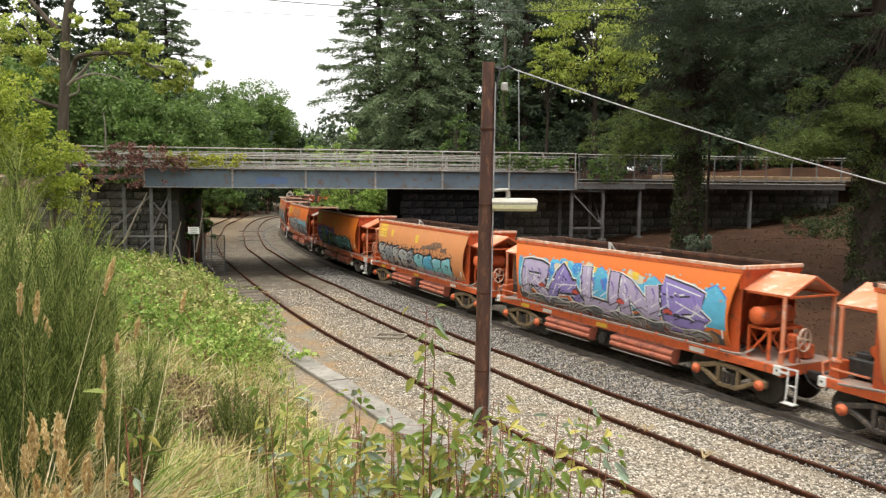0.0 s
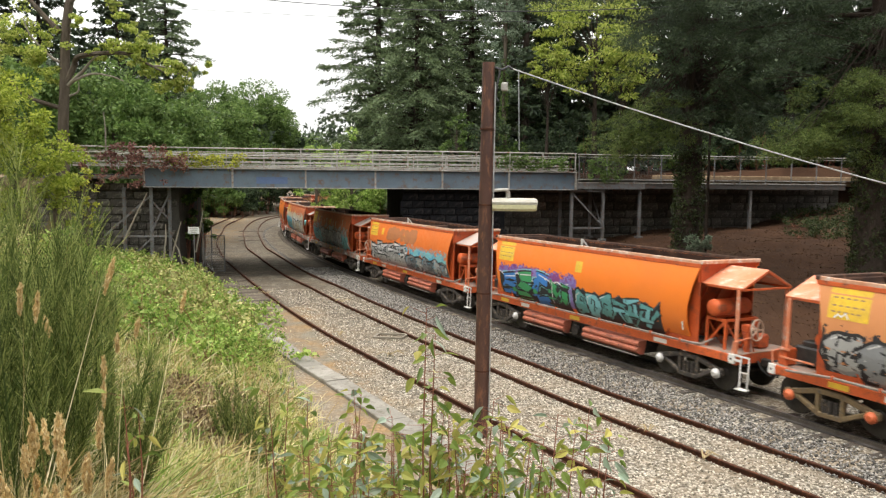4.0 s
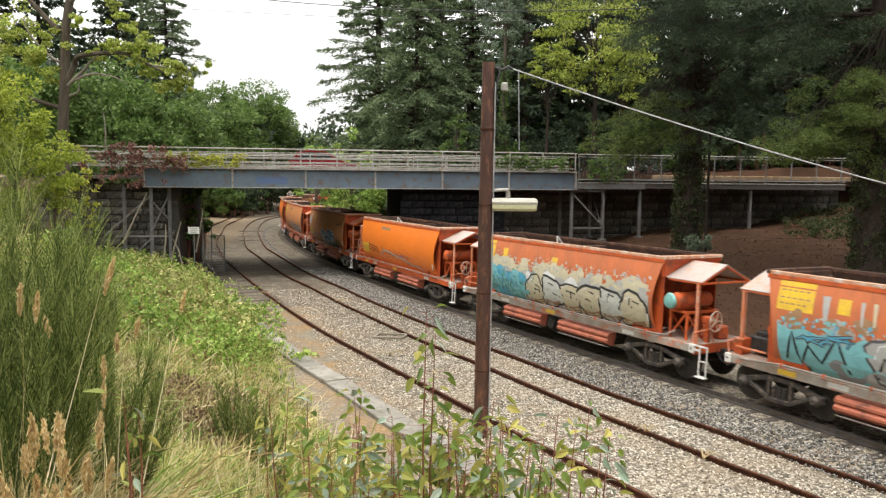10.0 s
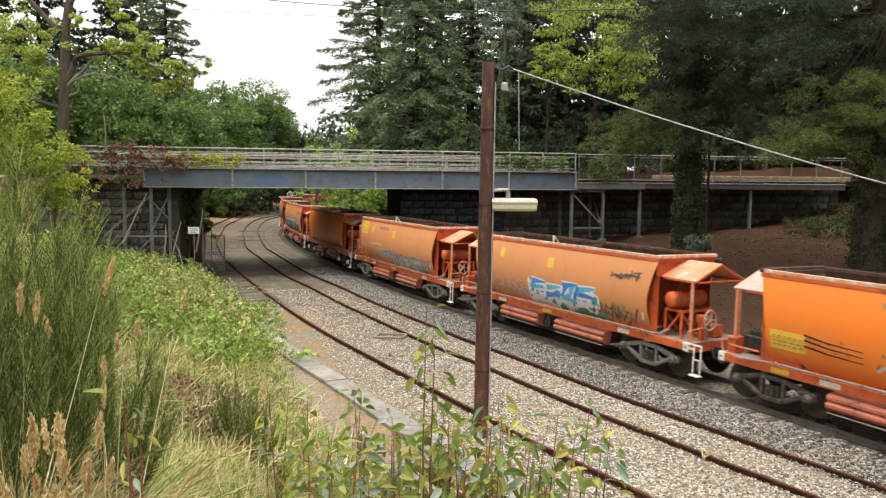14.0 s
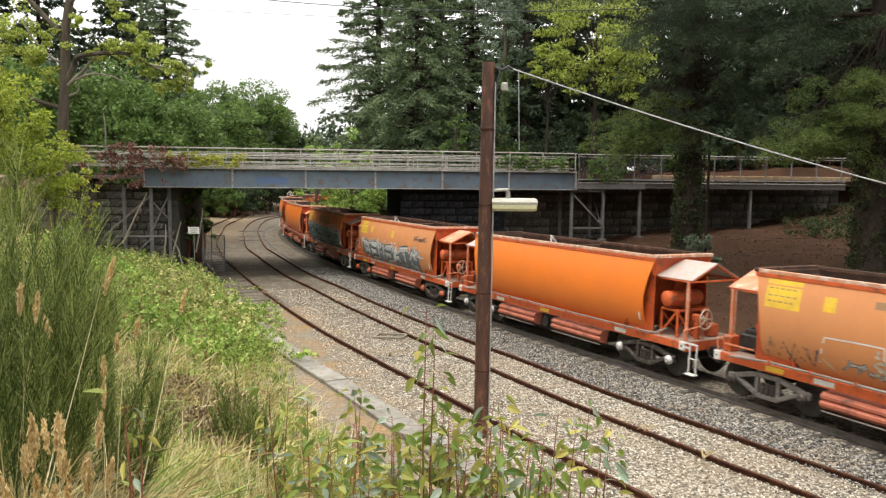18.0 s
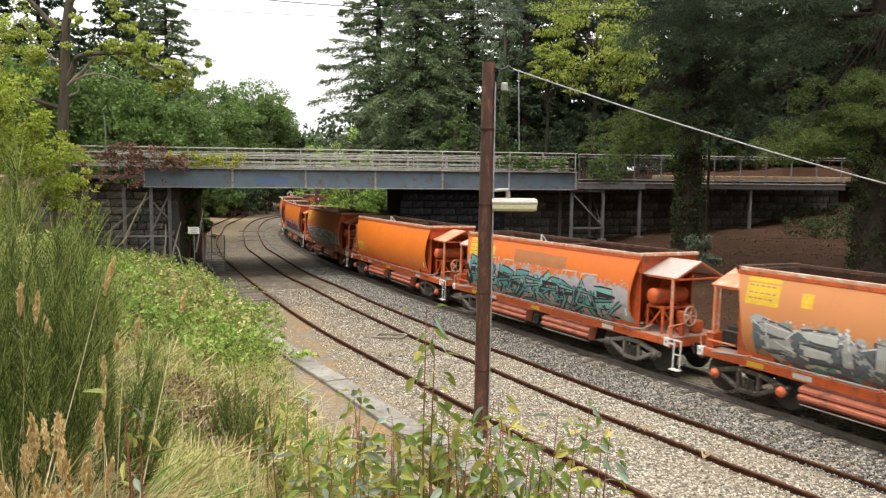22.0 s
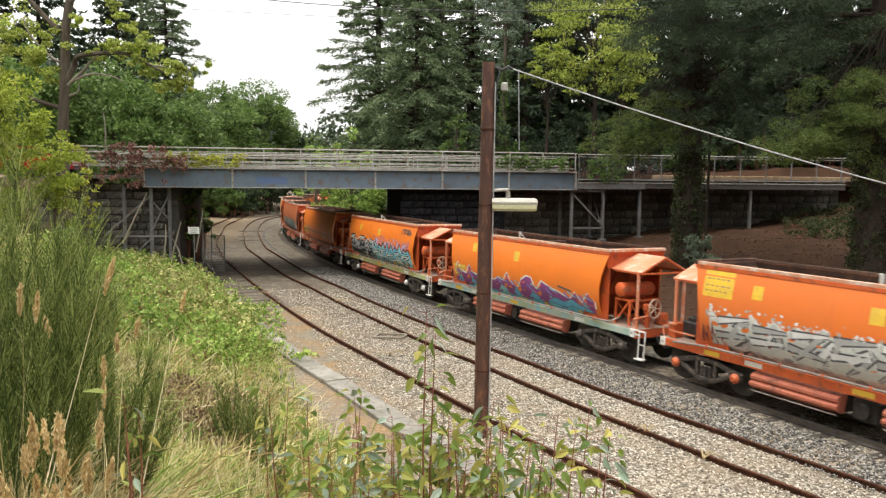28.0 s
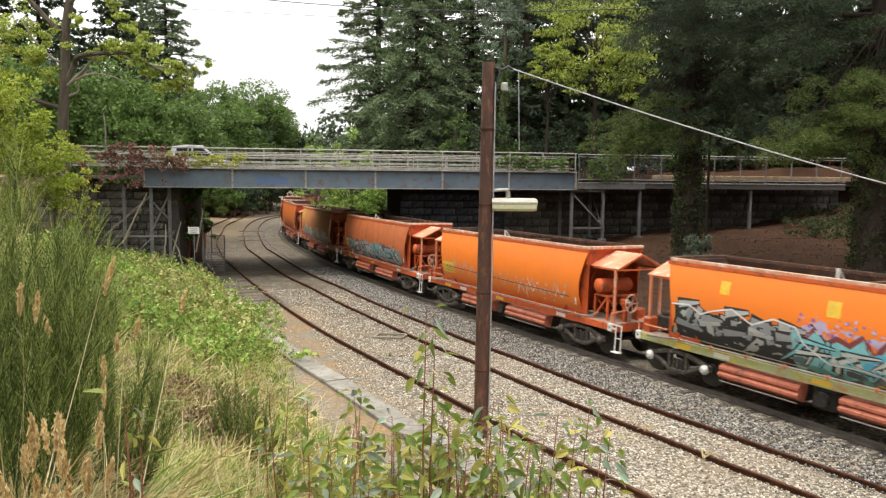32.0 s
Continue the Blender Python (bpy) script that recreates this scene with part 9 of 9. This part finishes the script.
r = np.random.RandomState(561)
c = bank_spots(520, 561, 3.0, 4.2, -0.6, (420, 1120))
n = len(c)
hh = r.uniform(0.75, 1.45, (n, 1)) ** 1.2
tip = c + np.concatenate([r.normal(size=(n, 2)) * 0.2 * hh, hh], 1)
tagged(new("wispy_grass", blades("wispy_grass", c, tip, 0.0032, MAT["l_straw"], 562, 0.2)), "thin bleached grass stalks among the gum shoots", "grass", kind="stuff")
k = np.repeat(np.arange(n), 9)
f = r.uniform(0.72, 1.0, (len(k), 1))
at = c[k] + (tip[k] - c[k]) * f
o = unit(tip[k] - c[k]) + r.normal(size=(len(k), 3)) * 0.45
tagged(new("grass_panicles", blades("grass_panicles", at, at + unit(o) * r.uniform(0.02, 0.07, (len(k), 1)), 0.003, MAT["l_straw"], 563, 0.2)), "loose straw-coloured panicles on thin grass stalks", "grass", kind="stuff")
# tall dry stalks and green shoots standing in the brambles
for nm, mat, cnt, sd, h, lab in (("dry_stalks", "l_straw", 1300, 511, 0.85, "tall dry stalks standing among the brambles"), ("tall_grass", "l_grass", 2600, 512, 0.65, "tall green grass among the brambles")):
    r = np.random.RandomState(sd)
    c = bank_spots(cnt * 2, sd, 8, 26, -0.5, (180, 640))[:cnt]
    n = len(c)
    hh = h * r.uniform(0.35, 1.1, (n, 1))
    tip = c + np.concatenate([r.normal(size=(n, 2)) * 0.22 * hh, hh], 1)
    tagged(new(nm, blades(nm, c, tip, 0.012 * (0.6 + c[:, 1:2] / 20), MAT[mat], sd, 0.25)), lab, "grass", kind="stuff")
# strip of dry grass over the old platform
r = np.random.RandomState(77)
px_ = r.uniform(-9, 2, 9000)
py_ = r.uniform(12, 34, 9000)
dl_ = -seg_distance(px_, py_, BANK_FOOT)
k_ = (dl_ < 0.2) & (dl_ > -1.6) & (r.rand(9000) < 0.55 * np.clip(1.3 + dl_, 0.1, 1))
b = np.stack([px_[k_], py_[k_], np.full(k_.sum(), -0.06)], 1)
hh = 0.16 * r.uniform(0.4, 1.5, (len(b), 1))
tagged(new("platform_weeds", blades("platform_weeds", b, b + np.concatenate([r.normal(size=(len(b), 2)) * 0.1, hh], 1), 0.014, MAT["l_straw"], 78, 0.4)), "dry weeds on the old platform", "grass", kind="stuff")


def broom(x, y, height, spread, stems, seed, label, thick=1.0):
    """A broom bush: branches fanning from one foot, each breaking into brushes of whippy green twigs with tiny leaves."""
    r = np.random.RandomState(seed)
    z = ground_z(x, y)
    b = thing("broom_bush", (x, y, z), label, "shrub")
    n = stems
    a, s = r.uniform(0, 6.28, n), r.rand(n) ** 0.6
    hh = height * r.uniform(0.6, 1.0, n) * (1 - 0.3 * s * s)
    tips = np.stack([np.cos(a) * s * spread, np.sin(a) * s * spread, hh], 1)
    root = np.stack([np.cos(a), np.sin(a), 0 * a], 1) * (0.1 * r.rand(n, 1))
    bow = np.array([0, 0, 0.16]) * (s * height)[:, None]  # the branches bow out and then turn up
    tagged(part("stem", blades("stem", root, tips - bow * 0.4, 0.009 * thick, MAT["broom_wood"], seed, 0.06), None, b), kind="stuff")
    per = 210 if thick < 1.1 else 110
    k = np.repeat(np.arange(n), per)
    m = n * per
    t = r.uniform(0.14, 0.98, (m, 1)) ** 0.7
    p = root[k] + (tips[k] - root[k]) * t - bow[k] * (t * (1 - t) * 2.2)
    d = unit(tips[k] - root[k]) + r.normal(size=(m, 3)) * np.array([0.42, 0.42, 0.12]) + np.array([0, 0, 0.3])
    q = p + unit(d) * (height * r.uniform(0.04, 0.12, (m, 1)))
    tagged(part("twig", blades("twig", p, q, 0.0042 * thick, MAT["l_broom"], seed + 1, 0.06), None, b), kind="stuff")
    j = r.randint(0, m, m * 2)
    f = r.rand(m * 2, 1)
    lf = p[j] + (q[j] - p[j]) * f + r.normal(size=(m * 2, 3)) * 0.008 * thick
    tagged(part("leaves", leaf_cloud("leaves", lf, unit(q[j] - p[j]) + np.array([0, 0, 0.2]), 0.018 * thick, 0.0075 * thick, MAT["l_broom"], seed + 2, 0.4), None, b), kind="stuff")


broom(-2.62, 4.6, 2.3, 0.85, 70, 601, "tall dark green broom bush with whippy stems")
broom(-3.05, 5.2, 2.6, 0.75, 66, 602, "tall dark green broom bush with whippy stems")
broom(-2.75, 5.9, 1.9, 0.6, 34, 603, "green broom bush with whippy stems")
broom(-4.9, 7.6, 2.3, 0.9, 50, 604, "tall green broom bush with whippy stems", 1.3)
broom(-3.5, 12.6, 1.6, 0.5, 18, 605, "small green broom bush among dry grass", 1.7)
broom(-2.85, 11.6, 1.5, 0.4, 16, 606, "small green broom bush among dry grass", 1.7)
broom(-2.0, 8.6, 0.9, 0.4, 12, 607, "small green broom bush among dry grass", 1.3)
broom(-6.4, 10.0, 2.2, 0.8, 40, 608, "green broom bush with whippy stems", 1.6)
broom(-2.02, 3.6, 2.5, 0.3, 5, 611, "slim green broom shoots at the edge of the bank")


def seed_grass(x, y, count, height, seed, label, spread=0.25):
    """Tall dry grass with tan, bushy seed heads."""
    r = np.random.RandomState(seed)
    z = ground_z(x, y)
    g = thing("seed_grass", (x, y, z), label, "grass")
    a = r.uniform(0, 6.28, count)
    root = np.stack([np.cos(a), np.sin(a), 0 * a], 1) * (0.1 * r.rand(count, 1))
    tip = root + np.stack([r.normal(size=count) * spread, r.normal(size=count) * spread * 0.6, height * r.uniform(0.7, 1.05, count)], 1)
    part("stalk", blades("stalk", root, tip, 0.006, MAT["l_straw"], seed, 0.05), None, g)
    for i in range(count):
        d = (tip[i] - root[i]) / np.linalg.norm(tip[i] - root[i])
        m = 240
        t = r.rand(m, 1)
        L = r.uniform(0.09, 0.16)
        c = tip[i] + d * (t - 0.7) * L + r.normal(size=(m, 3)) * 0.006 * np.sin(np.pi * np.clip(t, 0.06, 0.97)) ** 0.6
        part("seed_head", leaf_cloud("seed_head", c, np.repeat(d[None], m, 0), 0.026, 0.007, MAT["l_seed"], seed + i, 0.35), None, g)


seed_grass(-1.36, 2.6, 26, 1.12, 701, "tan bushy seed heads of tall dry grass", 0.13)
seed_grass(-1.95, 3.3, 8, 1.6, 702, "tan bushy seed heads of tall dry grass", 0.3)
seed_grass(-1.85, 3.9, 6, 1.6, 703, "tan bushy seed heads of tall dry grass", 0.3)
seed_grass(-1.2, 4.6, 5, 1.1, 704, "tan seed heads among the grass", 0.3)
seed_grass(-0.6, 5.2, 5, 0.9, 705, "tan seed heads among the grass", 0.3)


def sapling(x, y, seed, stems, label):
    """A clump of young gum shoots: thin reddish stems and broad hanging leaves."""
    rr = random.Random(seed)
    z = ground_z(x, y)
    s = thing("gum_sapling", (x, y, z), label, "sapling")
    wood = Shape()
    pale = [Shape(), Shape()]
    for dx, dy, tip, lx, leaves in stems:
        h = tip - z
        pts = [Vector((dx * 0.3, dy * 0.3, 0)), Vector((dx * 0.7 + lx * 0.3, dy * 0.7, h * 0.4)), Vector((dx + lx * 0.6, dy, h * 0.75)), Vector((dx + lx, dy, h))]
        wood.tube(pts, [0.007, 0.006, 0.004, 0.0015], 6)
        for i in range(leaves):
            t = 1 - (i / leaves) ** 1.1 * min(0.8, 1.0 / h)
            k = min(2, int(t * 3))
            p = pts[k].lerp(pts[k + 1], t * 3 - k)
            a = rr.uniform(0, 6.28)
            tw = Vector((math.cos(a), math.sin(a), rr.uniform(-0.1, 0.5))) * rr.uniform(0.03, 0.08)
            q = p + tw
            wood.tube([p, q], [0.0016, 0.001], 4, False)
            d = (Vector((math.cos(a), math.sin(a), rr.uniform(-1.6, 0.5)))).normalized()
            side = d.cross(Vector((rr.uniform(-1, 1), rr.uniform(-1, 1), 0.6))).normalized()
            up = side.cross(d)
            L, W = rr.uniform(0.045, 0.11), rr.uniform(0.01, 0.022)
            sh = pale[1 if rr.random() < 0.16 else 0]
            ring = []
            for f, w in ((0, 0.05), (0.2, 0.75), (0.45, 1.0), (0.75, 0.6), (1.0, 0.03)):
                c = q + d * (L * f) - up * (0.25 * L * f * f)
                ring.append([c - side * W * w + up * 0.006 * w, c, c + side * W * w + up * 0.006 * w])
            sh.sweep(ring)
    part("stem", wood, MAT["stem_red"], s)
    tagged(part("leaves", pale[0], MAT["l_gum"], s), kind="stuff")
    if pale[1].f:
        tagged(part("pale_leaves", pale[1], MAT["l_gumpale"], s), kind="stuff")


rr = random.Random(31)
sap = [(-0.1, 0.0, 4.98, 0.03, 22), (-0.08, 0.03, 4.86, 0.05, 20)]
for i in range(58):
    dx = rr.uniform(-0.66, 0.6)
    sap.append((dx, rr.uniform(-0.25, 0.35), 4.46 - 0.18 * abs(dx) + rr.uniform(-0.36, 0.08), rr.uniform(-0.08, 0.1), 38))
for dx in (0.42, 0.5, 0.36, 0.3, 0.56, 0.62, 0.66):
    sap.append((dx, 0.0, 4.46 + rr.uniform(-0.1, 0.1), 0.1, 22))
sapling(0.0, 3.3, 32, sap, "young gum sapling with broad green leaves on reddish stems")
sapling(-0.72, 4.2, 33, [(rr.uniform(-0.32, 0.34), rr.uniform(-0.2, 0.2), rr.uniform(4.0, 4.4), rr.uniform(-0.1, 0.1), 22) for _ in range(10)], "young gum shoots with yellowish leaves")
sapling(-1.5, 3.5, 34, [(rr.uniform(-0.15, 0.15), rr.uniform(-0.1, 0.1), rr.uniform(4.3, 4.6), rr.uniform(-0.1, 0.1), 9) for _ in range(3)], "single broad-leaved weed in dry grass")


# ---- cars on the bridge ----
def build_car(name, coat, label, tall=0.0):
    car = thing(name, br(-50, 4.4, Z_TOP - 0.34), label, "car")
    hull = [(-2.0, 0.28), (-2.05, 0.62), (-1.95, 0.92), (-1.2, 0.98), (0.9, 0.96), (1.75, 0.8), (2.02, 0.62), (2.05, 0.32), (1.75, 0.22), (-1.8, 0.22)]
    part("body", Shape().prism(hull, 1.66, Matrix()), MAT[coat], car)
    cab = [(-1.85, 0.96), (-1.6, 1.42 + tall), (-0.9, 1.52 + tall), (0.05, 1.5 + tall), (0.95, 0.97)]
    part("cabin", Shape().prism(cab, 1.44, Matrix()), MAT[coat], car)
    for sgn in (-1, 1):
        part("side_window", Shape().prism([(-1.5, 1.0), (-1.36, 1.36 + tall), (-0.55, 1.42 + tall), (-0.55, 1.0)], 0.02, Matrix.Translation((0, sgn * 0.728, 0))), MAT["glass_dark"], car)
        part("side_window", Shape().prism([(-0.45, 1.0), (-0.45, 1.42 + tall), (0.02, 1.4 + tall), (0.68, 1.0)], 0.02, Matrix.Translation((0, sgn * 0.728, 0))), MAT["glass_dark"], car)
        for x in (-1.3, 1.3):
            wh = part("wheel", Shape().tube([(x, sgn * 0.62, 0.31), (x, sgn * 0.64, 0.31), (x, sgn * 0.84, 0.31), (x, sgn * 0.86, 0.31)], [0.27, 0.31, 0.31, 0.27], 20), MAT["tyre"], car, smooth=True)
            part("rim", Shape().tube([(x, sgn * 0.855, 0.31), (x, sgn * 0.87, 0.31)], [0.2, 0.16], 14), MAT["galv"], wh)
        part("headlight", Shape().box((1.86, sgn * 0.6, 0.68), (0.28, 0.34, 0.14), 0.04), MAT["white"], car)
        part("tail_light", Shape().box((-1.99, sgn * 0.68, 0.78), (0.1, 0.2, 0.26), 0.03), MAT["car_red"], car)
    scr = Shape().prism([(0.1, 1.46 + tall), (0.92, 1.0), (0.95, 0.99), (0.13, 1.47 + tall)], 1.3, Matrix.Translation((0.012, 0, 0.006)))
    part("windscreen", scr, MAT["glass_dark"], car)
    part("bumper", Shape().box((2.02, 0, 0.42), (0.12, 1.6, 0.2), 0.04), MAT["engine"], car)
    return car


CARS = [
    (build_car("car", "car_maroon", "dark red hatchback driving over the bridge"), [(0.0, -52.0), (6.0, -51.0), (8.0, -19.0), (9.0, -4.4), (9.5, 2.5), (10.0, 10.3), (11.0, 29.6), (11.5, 39.0), (12.0, 45.9), (12.5, 51.6), (14.0, 64.0), (16.0, 72.0), (32.0, 73.0)]),
    (build_car("car", "car_red", "small red hatchback with a pale roof on the bridge"), [(0.0, -60.0), (25.0, -58.0), (26.5, -30.0), (28.0, -7.0), (28.4, 1.2), (29.3, 15.0), (29.6, 18.2), (30.0, 24.4), (30.6, 33.1), (31.0, 40.6), (31.3, 44.1), (31.6, 49.0), (32.0, 55.5)]),
    (build_car("car", "car_white", "white people carrier driving over the bridge", 0.22), [(0.0, -68.0), (27.0, -66.0), (30.0, -20.0), (31.0, -8.0), (31.8, 0.8), (32.0, 2.7)]),
]


motions()
